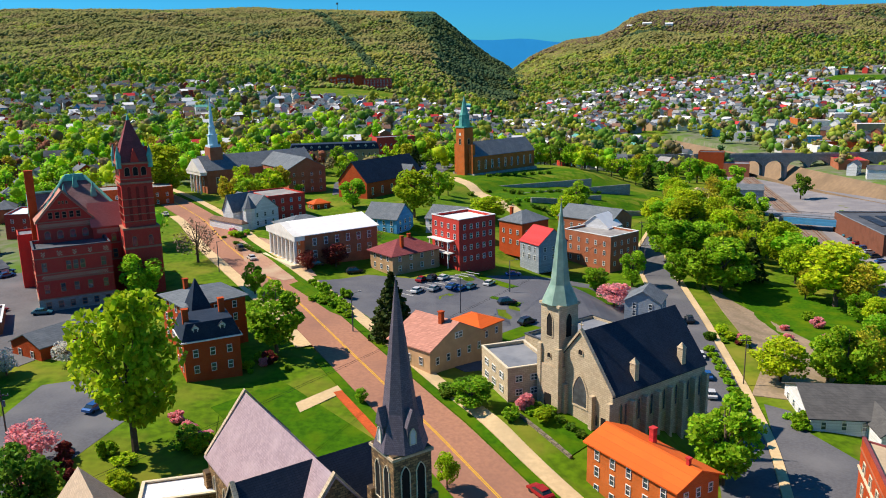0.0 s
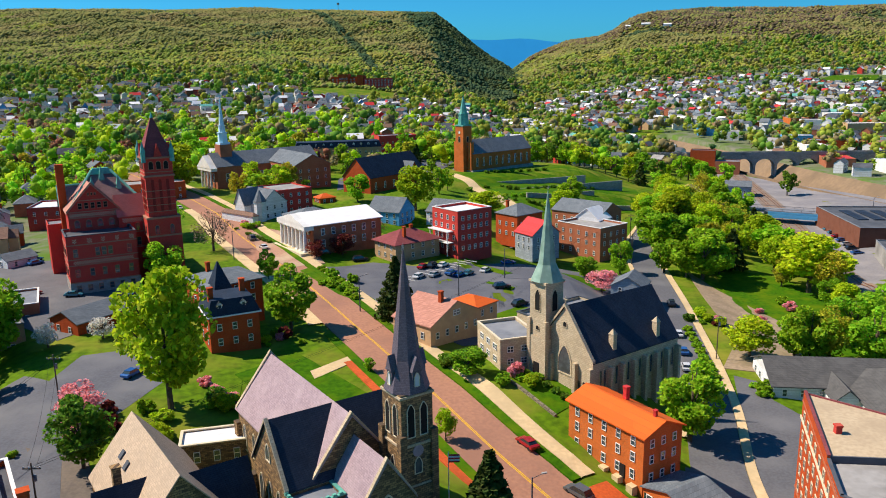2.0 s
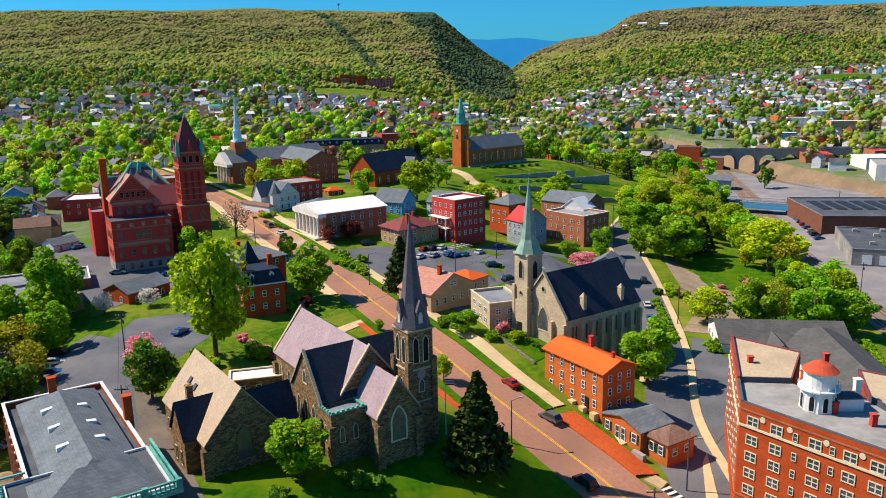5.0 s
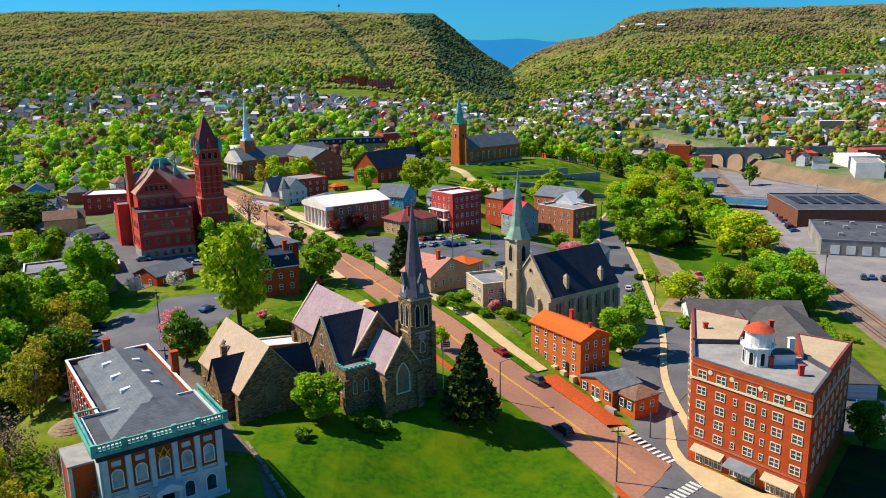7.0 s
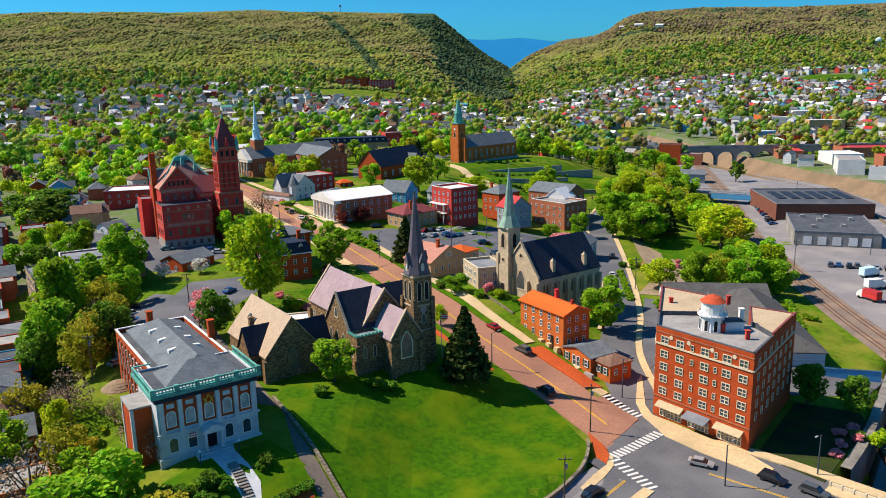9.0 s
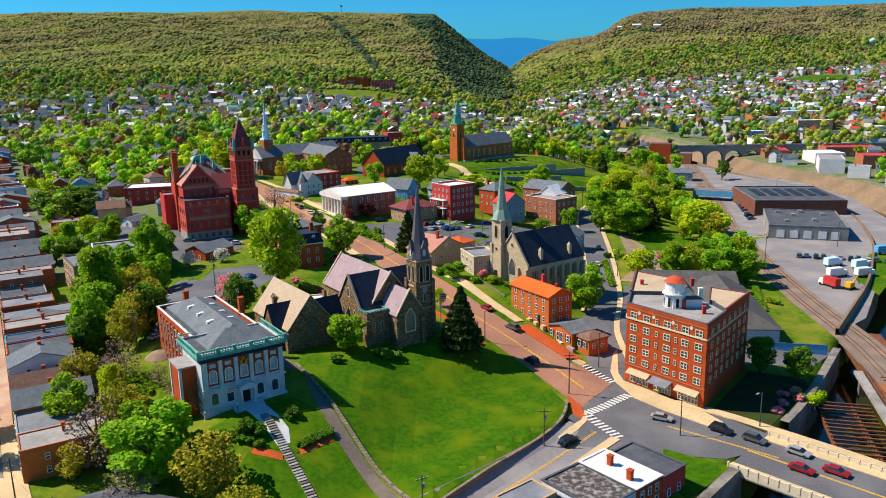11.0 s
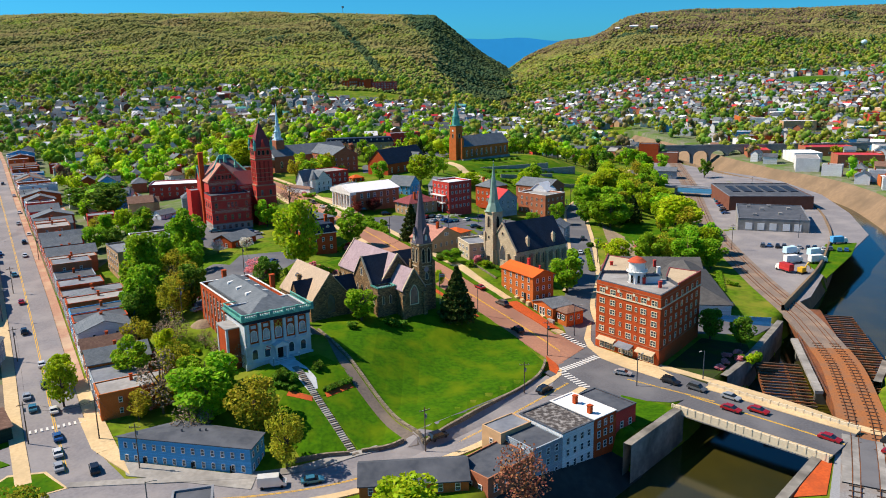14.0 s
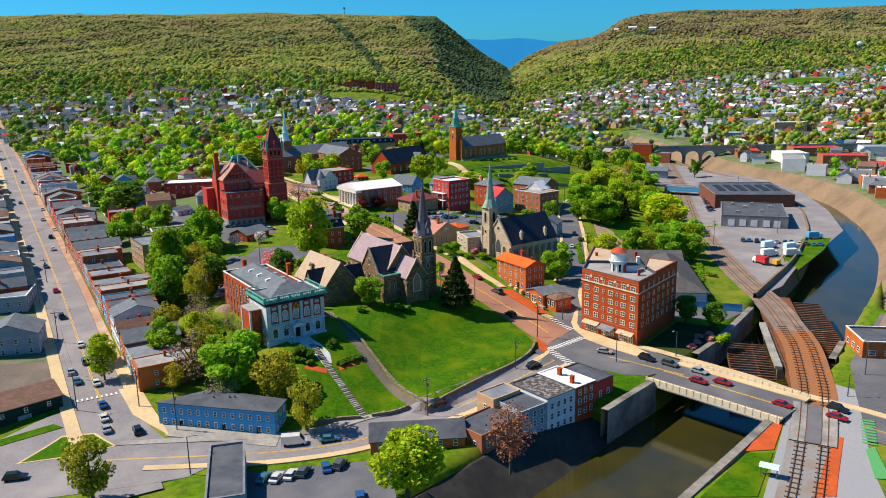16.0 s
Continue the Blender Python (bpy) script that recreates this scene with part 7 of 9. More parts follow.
NAMES = {BRICK.name: "red brick", BRICK_DARK.name: "dark red brick", BRICK_PALE.name: "pale brick", CLAPBOARD_WHITE.name: "white clapboard", CLAPBOARD_GREY.name: "grey clapboard",
         STUCCO_TAN.name: "tan stucco", CLAPBOARD_BLUE.name: "blue clapboard", BRICK_ORANGE.name: "orange brick", FLAT_TAR.name: "dark flat roof", FLAT_GREY.name: "grey flat roof",
         SHINGLE_GREY.name: "grey shingle roof", FLAT_PALE.name: "pale flat roof", SHINGLE_BROWN.name: "brown shingle roof", WHITE_BRIGHT.name: "white roof", METAL_RED.name: "red roof"}


def avenue_row(side, start, stop, gap_from=9.4):
    i = start
    while i < stop:
        wide = rng.uniform(7, 12.5)
        j = min(len(AVENUE_FINE) - 1, i + int(wide))
        a = AVENUE_FINE[i][:2] + AVENUE_SIDE[i] * side * gap_from
        b = AVENUE_FINE[j][:2] + AVENUE_SIDE[j] * side * gap_from
        depth = rng.uniform(13, 20)
        wall, cover = rng.choice(WALLS), rng.choice(COVERS)
        flat = cover in (FLAT_TAR, FLAT_GREY, FLAT_PALE)
        h = rng.choice((5.8, 6.4, 8.6, 9))
        p0, p1 = (b, a) if side > 0 else (a, b)
        z = height(*((a + b) / 2))
        root = thing("rowhouse", "%s rowhouse with %s on the avenue" % (NAMES[wall.name], NAMES[cover.name]), "house", site(p0, p1, z), "rowhouses along the avenue")
        W = float(np.linalg.norm(p1 - p0)) - .12
        # the front wall lies on the street side: depth runs away from it
        ang = math.atan2(p1[1] - p0[1], p1[0] - p0[0])
        away = np.array([-math.sin(ang), math.cos(ang)])
        out = AVENUE_SIDE[i] * side
        b0, b1 = (0, depth) if float(away @ out) > 0 else (-depth, 0)
        volume(root, 0, W, b0, b1, 0, h, "flat" if flat else "gable", .35 if flat else 2.6, "a" if rng.random() < .6 else "b", wall, cover, .3, 3, WHITE if flat and rng.random() < .2 else None)
        front = "f" if b0 == 0 else "b"
        fy = 0
        for z_ in (1.0, 3.8, 6.4)[:2 if h < 7 else 3]:
            windows(root, front, fy, spread(.4, W - .4, 3), z_, .9, 1.5)
            windows(root, "r", W, spread(b0 + 1, b1 - 1, 2), z_, .9, 1.4)
        chimney(root, W * .3, (b0 + b1) / 2, h - .5, h + 1.6 + (0 if flat else 1.6), .7)
        i = j + (0 if rng.random() < .75 else rng.randint(2, 7))


avenue_row(1, 50, 330)
avenue_row(-1, 148, 420, 11.5)
avenue_row(1, 345, 560)


# ---- railway ----
def railway():
    root = thing("railway_track", "rusty double railway track on ballast", "railway", Matrix.Identity(4))
    p = densify(RAIL, 2.0)
    n = sideways(p)
    fine = densify(RAIL, 2.5)
    k0, k1 = [int(np.argmin(np.abs(fine[:, 1] - v))) for v in (-82, -24)]
    ribbon("ballast", RAIL, -5.2, 5.2, .18, BALLAST_GREY, .8, stop=k0 + 1, parent=root)
    ribbon("ballast", RAIL, -5.4, 5.4, .18, BALLAST_RUST, .8, start=k0, stop=k1 + 1, parent=root)
    ribbon("ballast", RAIL, -5.2, 5.2, .18, BALLAST, .8, start=k1, parent=root)
    a = int(np.argmin(np.abs(fine[:, 1] + 90)))
    for r0, r1 in ((-4.9, -3.2), (-1.55, 1.55), (3.2, 4.9), (-2.95, -1.75), (1.75, 2.95)):
        ribbon("crossing_panel", RAIL, r0, r1, .5, CONCRETE_GREY if abs(r0) != 1.55 else ASPHALT, .3, start=a - 4, stop=a + 5, across=1, parent=root)
    for off in (-3.1, -1.65, 1.65, 3.1):
        ribbon("rail", RAIL, off - .06, off + .06, .52, RUST, .16, across=1, parent=root)
    for i in range(2, 70):
        for c in (-2.4, 2.4):
            q = p[i][:2] + n[i] * c
            s = Shape()
            s.box(-1.3, 1.3, -.13, .13, -.1, .1)
            s.make("sleeper", TIMBER, root, at=pose(q[0], q[1], height(*q) + .26, 0, 0, math.degrees(math.atan2(n[i][1], n[i][0]))))
    br = thing("railway_bridge", "rusty steel girder railway bridge over the creek", "bridge", pose(99, -74, -1.2, 0, 0, 74))
    box_part(br, "deck", RUST, 8, 92, -5.4, 5.4, -.9, .1)
    for y in (-5.4, -1.8, 1.8, 5.2):
        box_part(br, "girder", RUST, 8, 92, y, y + .25, -2.6, -.9)
    for x in range(10, 92, 2):
        box_part(br, "cross_beam", TIMBER if x % 4 else RUST, x, x + .45, -15, -5.5, -1.5, -1.1)
    for x in range(14, 44, 2):
        box_part(br, "cross_beam", TIMBER if x % 4 else RUST, x, x + .45, 8.4, 20, -1.9, -1.5)
    for y in (-15, -10.5):
        box_part(br, "girder", RUST, 10, 91, y, y + .3, -2.8, -1.5)
    for y in (12, 19.6):
        box_part(br, "girder", RUST, 14, 43, y, y + .3, -3.2, -1.9)
    for x in (30, 62):
        box_part(br, "pier", CONCRETE_STAINED, x, x + 1.8, -16, 6, -9.6, -2.6)
    box_part(br, "walkway", CONCRETE_GREY, 20, 60, 6.2, 8.2, -.6, .25)
    for x in range(20, 61, 2):
        box_part(br, "railing_post", STEEL, x, x + .08, 6.2, 6.28, .25, 1.4)
    box_part(br, "railing", STEEL, 20, 60, 6.2, 6.28, 1.35, 1.45)


railway()
patch("brick_plaza", [(81.2, -86.2), (83.2, -88.4), (75.8, -100.9), (69.3, -101.5)], BRICK_WALK, .18, "orange-red brick plaza beside the creek")
patch("platform", [(91.3, -95.4), (93.6, -96.2), (83.4, -113.9), (79.8, -120.4), (75.7, -120.3)], BRICK_WALK, .22, "long red brick platform")
patch("platform_lawn", [(69.1, -102.3), (75.1, -102.2), (64.6, -119.7), (53.4, -119.6), (64.9, -106.9)], GRASS, .16, "small lawn by the tracks")
patch("corner_lawn", [(47, -55.5), (58.5, -63.5), (46, -74.5), (44, -66)], GRASS, .16, "sloping lawn at the bridge end")
patch("island_kerb", [(-94.3, -97.6), (-89.9, -84.8), (-82.4, -83.3), (-74.6, -89.9), (-81.9, -94.5)], CONCRETE, .16, "pale concrete kerb")
patch("island_lawn", [(-93.3, -96.9), (-89.5, -85.6), (-82.6, -84.1), (-75.5, -89.8), (-81.9, -93.7)], GRASS, .24, "grass traffic island with a kerb")
patch("roadside_grass", [(-102.6, -89), (-91.4, -80.9), (-94.6, -79.3), (-104.2, -86.2)], GRASS, .24, "narrow roadside grass strip")
patch("green_lane", [(95.5, -102), (98, -101), (94, -114.6), (91, -114)], GREEN_PAINT, .24, "green painted cycle lane")
bars("green_crosswalk", (100.5, -94), (-.45, -.9), 9, 3.0, .8, 1.5, GREEN_PAINT, "green and white painted crossing bars")
shelter = thing("bus_shelter", "small shelter with a bright blue roof", "shelter", pose(70, -112, height(70, -112), 0, 0, -30))
for x in (-1.6, 1.5):
    for y in (-.8, .7):
        box_part(shelter, "post", STEEL, x, x + .1, y, y + .1, 0, 2.3)
s = Shape()
s.loft([(-1.9, -1.1, 2.3), (1.9, -1.1, 2.3), (1.9, 1.1, 2.3), (-1.9, 1.1, 2.3)], [(-1.9, -.7, 2.75), (1.9, -.7, 2.75), (1.9, .7, 2.75), (-1.9, .7, 2.75)])
s.make("roof", STEEPLE_WHITE, shelter)
box_part(shelter, "bench", TIMBER, -1.3, 1.3, .2, .6, .4, .5)

# ---- plants ----
nr = np.random.RandomState(5)


def bulk(name, v, f, mats, index=None, smooth=False):
    """A mesh from arrays: v (n, 3) places and f (m, 3 or 4) corners."""
    me = bpy.data.meshes.new(name)
    k = f.shape[1]
    me.vertices.add(len(v))
    me.vertices.foreach_set("co", np.ascontiguousarray(v, np.float32).ravel())
    me.loops.add(f.size)
    me.loops.foreach_set("vertex_index", np.ascontiguousarray(f, np.int32).ravel())
    me.polygons.add(len(f))
    me.polygons.foreach_set("loop_start", np.arange(0, f.size, k, dtype=np.int32))
    if index is not None:
        me.polygons.foreach_set("material_index", np.ascontiguousarray(index, np.int32))
    if smooth:
        me.polygons.foreach_set("use_smooth", np.ones(len(f), bool))
    for m in mats:
        me.materials.append(m)
    me.update(calc_edges=True)
    me.validate()
    return me


def leaf_cards(c, size):
    """Small four-cornered leaves at the places c, turned every way."""
    n = len(c)
    up = nr.normal(size=(n, 3)) + (0, 0, 1.1)          # leaves lie rather flat
    a = np.cross(up, nr.normal(size=(n, 3)))
    a /= np.linalg.norm(a, axis=1)[:, None]
    b = np.cross(a, up)
    b /= np.linalg.norm(b, axis=1)[:, None]
    s = (size * nr.uniform(.6, 1.3, n))[:, None]
    v = np.stack([c - a * s - b * s * .7, c + a * s * .8 - b * s, c + a * s + b * s * .7, c - a * s * .8 + b * s], 1).reshape(-1, 3)
    return v, np.arange(4 * n).reshape(n, 4)


def crown_points(kind, n, h, r, clumps):
    if kind == "conifer":
        z = h * (.05 + .94 * nr.uniform(0, 1, n) ** 1.25)
        w = r * (1 - (z / h) ** 1.25 * .97) * (.84 + .16 * np.sin(z / h * 46))
        a = nr.uniform(0, 2 * np.pi, n)
        q = w * nr.uniform(.35, 1.0, n) ** .5
        return np.column_stack([q * np.cos(a), q * np.sin(a), z])
    c = nr.normal(size=(clumps, 3))
    c /= np.linalg.norm(c, axis=1)[:, None]
    c *= nr.uniform(.35, .84, clumps)[:, None] ** .6
    wide = np.where(c[:, 2] < 0, 1 - .35 * c[:, 2] ** 2, 1 - .1 * c[:, 2])
    base = .12 if kind != "shrub" else .05
    centre = np.column_stack([c[:, 0] * r * .86 * wide, c[:, 1] * r * .86 * wide, h * (base + (1 - base) * (.5 + .46 * c[:, 2]))])
    which = nr.randint(0, clumps, n)
    d = nr.normal(size=(n, 3))
    d /= np.linalg.norm(d, axis=1)[:, None]
    size = r * nr.uniform(.22, .42, clumps)
    return centre[which] + d * (size[which] * nr.uniform(.55, 1, n) ** .5)[:, None] * (1, 1, .85)


GOLD_R = (1 + 5 ** .5) / 2
ICO = np.array([(-1, GOLD_R, 0), (1, GOLD_R, 0), (-1, -GOLD_R, 0), (1, -GOLD_R, 0), (0, -1, GOLD_R), (0, 1, GOLD_R), (0, -1, -GOLD_R), (0, 1, -GOLD_R), (GOLD_R, 0, -1), (GOLD_R, 0, 1), (-GOLD_R, 0, -1), (-GOLD_R, 0, 1)]) / 1.902
ICO_F = np.array([(0, 11, 5), (0, 5, 1), (0, 1, 7), (0, 7, 10), (0, 10, 11), (1, 5, 9), (5, 11, 4), (11, 10, 2), (10, 7, 6), (7, 1, 8), (3, 9, 4), (3, 4, 2), (3, 2, 6), (3, 6, 8), (3, 8, 9), (4, 9, 5), (2, 4, 11), (6, 2, 10), (8, 6, 7), (9, 8, 1)])


def grove(name, places, per, card, mats, share, words):
    """Many crowns in one mesh: for each a few leafy lumps with loose leaves round them."""
    n = len(places)
    tone = nr.choice(len(mats), n, p=share)
    lumps = 5
    size = places[:, 2]
    V, F, M = [], [], []
    at = nr.normal(size=(n, lumps, 3)) * (.17, .17, .15) + (0, 0, .54)
    rad = nr.uniform(.13, .24, (n, lumps))
    base = np.column_stack([places[:, 0], places[:, 1], natural(places[:, 0], places[:, 1])])
    c = base[:, None] + at * size[:, None, None]
    wob = nr.uniform(.72, 1.2, (n, lumps, 12, 1))
    v = c[:, :, None] + ICO * wob * (rad * size[:, None])[:, :, None, None]
    V.append(v.reshape(-1, 3))
    F.append((ICO_F[None] + (np.arange(n * lumps) * 12)[:, None, None]).reshape(-1, 3))
    M.append(np.repeat(tone, lumps * len(ICO_F)))
    which = nr.randint(0, lumps, (n, per))
    d = nr.normal(size=(n, per, 3))
    d /= np.linalg.norm(d, axis=2)[:, :, None]
    row = np.arange(n)[:, None]
    q = c[row, which] + d * (rad[row, which] * size[:, None] * nr.uniform(.85, 1.5, (n, per)))[:, :, None]
    lv, lf = leaf_cards(q.reshape(-1, 3), card)
    k = len(V[0])
    V.append(lv)
    F.append(np.concatenate([lf[:, :3], lf[:, [0, 2, 3]]]) + k)
    M.append(np.tile(np.repeat(tone, per), 2))
    tagged(new(name, bulk(name, np.concatenate(V), np.concatenate(F), mats, np.concatenate(M))), words, "trees", kind="stuff")


def tree_template(kind, leaf, leaves, card, h=15.0, r=6.0, clumps=30):
    root = thing("tree", "", "tree", pose(0, -3000, -100))
    s = Shape()
    th = h * (.5 if kind != "conifer" else .9)
    s.cone(0, 0, h * .028, h * .016, -1, th, 7)
    if kind != "conifer":
        for k in range(7):
            a, z = nr.uniform(0, 6.28), h * nr.uniform(.25, .5)
            e = (r * .62 * math.cos(a), r * .62 * math.sin(a), h * nr.uniform(.55, .85))
            s.tube((0, 0, z), e, h * .011, 5, 0, h * .003)
        s.tube((0, 0, th), (r * .1, 0, h * .9), h * .015, 5, 0, h * .003)
    s.make("trunk", BARK, root)
    pts = crown_points("conifer" if kind == "conifer" else "shrub" if kind == "shrub" else "tree", leaves, h, r, clumps)
    v, f = leaf_cards(pts, card)
    ob = new("crown", bulk("crown", v, f, [LEAF[leaf]]))
    ob.parent = root
    return root


BIG = {}
for leaf, count, card in (("green", 4600, .29), ("spring", 4600, .27), ("deep", 4200, .3), ("olive", 3000, .24), ("pink", 2200, .26), ("plum", 2200, .28), ("rust", 1500, .2), ("conifer", 3400, .34), ("white", 1600, .26), ("bare", 1300, .18)):
    BIG[leaf] = [tree_template("conifer" if leaf == "conifer" else "tree", leaf, count, card, clumps=nr.randint(26, 40)) for _ in range(2 if leaf in ("green", "spring", "deep", "olive") else 1)]
SMALL = {leaf: [tree_template("tree", leaf, 620, .58, clumps=16) for _ in range(2)] for leaf in ("green", "spring", "deep", "olive")}
SMALL["conifer"] = [tree_template("conifer", "conifer", 600, .6)]
SHRUB = {leaf: tree_template("shrub", leaf, 1000, .21, 3.0, 2.0, 16) for leaf in ("green", "deep", "spring", "plum", "pink")}
WORDS = {"green": "broad tree in fresh green leaf", "spring": "broad tree in yellow-green spring leaf", "deep": "dark green leafy tree", "olive": "tree with thin olive spring buds",
         "pink": "small tree covered in pink blossom", "plum": "dark red-leaved plum tree", "rust": "bare-looking tree with rusty buds", "conifer": "dark green conifer with drooping branches",
         "white": "small tree in white blossom", "bare": "bare grey-brown tree without leaves"}
TREES_AT = []


def plant(leaf, x, y, h, r, near=True):
    src = random.choice((BIG if near else SMALL)[leaf])
    z = height(x, y)
    t = copy_thing(src, pose(x, y, z - .2, 0, 0, random.uniform(0, 360)) @ Matrix.Diagonal((r / 6, r / 6, h / 15, 1)))
    t.name = "conifer" if leaf == "conifer" else "tree"
    tagged(t, WORDS[leaf] + (", standing alone" if near else " among the houses"), "tree", "street and garden trees" if near else "trees of the town")
    TREES_AT.append((x, y, r))


HILLSIDE = [("spring", -47.2, 27.8, 27.5, 8.6), ("green", -33.6, 70, 15.8, 6.7), ("green", -75.5, 106.5, 13.2, 6.2), ("bare", -72, 142, 14, 6.6), ("spring", -122, 258, 24, 13),
            ("pink", -60.8, 23.1, 7.4, 4.5), ("green", -47.2, 109.2, 9, 3.1), ("deep", -53.7, 7.6, 12.6, 4.8), ("white", -74, 62.7, 5.5, 3.3), ("white", -84, 58, 6, 3),
            ("green", -100.5, 24, 26, 8.2), ("green", -94, 55, 22, 7.6), ("deep", -171.6, 164, 17, 12), ("green", -93, 1, 18.1, 6.2)]
LEFT_BANK = [("deep", -92, -4, 15, 4.8), ("spring", -72, -36, 12, 3.4), ("green", -52.5, -65, 18, 9.4), ("olive", -40, -71.9, 15, 6.6), ("olive", -30.5, -85, 14, 4.6), ("spring", -92.6, -53.5, 13, 4.2),
             ("bare", -66, -58, 17, 6.6), ("green", -95.1, 12, 18, 8), ("green", -104, 40, 20, 9), ("green", -99, 45, 19, 7.6), ("green", -146, 90, 12, 6), ("deep", -182.8, 193.7, 15, 13)]
LEFT_MORE = [("deep", -195, 186, 14, 11), ("spring", -4.5, -119, 15.5, 8), ("rust", 16.8, -108.5, 15.5, 5.4), ("olive", -69.8, -113.2, 15, 6.0), ("spring", -98, -42, 10, 4), ("olive", -84, -26, 12, 5),
             ("green", -79.2, -43, 14, 5.5), ("bare", -72.6, -30, 12, 4.9), ("olive", -78, -12, 14, 5), ("green", -100, 62, 17, 7), ("olive", -66, -46, 13, 5), ("green", -60, -54, 12, 4.6)]
STREET = [("conifer", -9.5, 77.9, 15.5, 6.2), ("green", -33.1, 215.9, 12.4, 5.8), ("spring", -8.5, 200, 19, 8.6), ("pink", 49.7, 122.5, 7.7, 5.3), ("green", 61, 148, 12.3, 4.5), ("green", 48, 140, 8, 4.2),
          ("green", 55, 178, 12, 6.5), ("green", 47.4, 31.4, 16.5, 6.8), ("green", 6.6, 44.8, 6.2, 4.2), ("spring", 1.9, 21, 6.5, 2.0), ("green", -13.4, 46.8, 3.4, 1.3), ("plum", -37.4, 133, 6.5, 3.4), ("plum", -30, 138.5, 8, 4.6), ("rust", -22.5, 158, 7.8, 6.0)]
EAST = [("green", 82, 178, 16.3, 8.1), ("green", 87, 142.9, 18, 9.8), ("spring", 98, 212, 17.1, 9.8), ("spring", 116.4, 131.3, 20, 13), ("spring", 122.5, 183, 16.3, 7.9), ("spring", 75, 73.2, 10.5, 6.2),
        ("green", 87, 76, 10.9, 5.4), ("olive", 94, 73, 13.8, 5.2), ("green", 102, 68, 15.7, 7.4), ("green", 111, 66, 14, 6.4), ("green", 110, 92, 11.9, 7), ("deep", 82.2, -17, 10.6, 4.3), ("deep", 89.5, -22, 10, 4.2), ("spring", 128, 155, 15, 8)]
LAWN = [("green", -20.6, -21, 10.5, 5.2), ("conifer", 7.3, -13, 17, 6.9), ("spring", 52.4, 220, 14, 7), ("green", 60, 244, 13, 6.5), ("spring", 20, 208, 9.7, 8), ("deep", 17.4, 375, 18.5, 6),
        ("green", 84, 196, 14, 7), ("spring", 106, 240, 16, 9), ("olive", 118, 250, 14, 8), ("green", 96, 180, 15, 8), ("olive", 112, 206, 15, 8), ("spring", 92, 230, 14, 8)]
BANK_SCRUB = [("bare", -81.6, -27.3, 6, 3), ("bare", -72.5, -34.0, 7, 3.4), ("olive", -65.0, -41.0, 6, 3), ("bare", -55.1, -41.5, 8, 3.6), ("bare", -47.1, -50.7, 7, 3), ("olive", -95.2, -9.6, 7, 3.2), ("bare", -74.3, -26.6, 6, 3), ("spring", -81.0, -35.2, 7, 3), ("olive", -67.0, -55.0, 9, 4.4), ("olive", -70.7, -61.4, 8, 4), ("bare", -62.4, -33.2, 6, 2.6), ("green", -96.9, 10.7, 9, 4), ("spring", -98, 14, 9, 4)]
for group in (HILLSIDE, BANK_SCRUB, LEFT_BANK, LEFT_MORE, STREET, EAST, LAWN):
    for q in group:
        plant(*q)

# belts of trees: the bank behind the lodge and the park beside the railway
br = random.Random(17)
for line, count, wide, kinds in (([(-58, -62), (-72, -36), (-82, -8), (-95, 24), (-108, 52), (-132, 92), (-150, 120)], 40, 9, ("green", "green", "deep", "olive", "spring", "bare")),
                                 ([(84, 62), (104, 66), (116, 84), (122, 130), (118, 176), (104, 214), (110, 262), (128, 300)], 28, 10, ("green", "spring", "spring", "green", "olive")),
                                 ([(80, 130), (86, 160), (90, 196), (98, 230)], 10, 5, ("green", "green", "spring")),
                                 ([(120, 205), (134, 250), (146, 300), (160, 380)], 26, 7, ("olive", "spring", "green", "green"))):
    fine = densify(line, 2)
    for k in range(count):
        q = fine[int((k + br.random()) / count * (len(fine) - 1))]
        x, y = q[0] + br.gauss(0, wide * .6), q[1] + br.gauss(0, wide * .6)
        if any((x - fx) ** 2 + (y - fy) ** 2 < fr * fr for fx, fy, fr in FOOTPRINTS) or any((x - a) ** 2 + (y - b) ** 2 < 16 for a, b, _ in TREES_AT):
            continue
        h = br.uniform(9, 16)
        plant(br.choice(kinds), x, y, h, h * br.uniform(.36, .5))

# shrubs
def shrub(leaf, x, y, h, r, words, group="garden shrubs"):
    t = copy_thing(SHRUB[leaf], pose(x, y, height(x, y) - .1, 0, 0, random.uniform(0, 360)) @ Matrix.Diagonal((r / 2, r / 2, h / 3, 1)))
    t.name = "shrub"
    tagged(t, words, "shrub", group)


shrub("deep", -22.4, -27.6, 2.4, 2.0, "clipped round dark green bush on the lawn")
shrub("deep", -11.6, -21.2, 2.6, 2.4, "clipped round brown-green bush on the lawn")
shrub("deep", -9.2, -20.6, 2.5, 2.2, "clipped round brown-green bush on the lawn")
rs = random.Random(3)
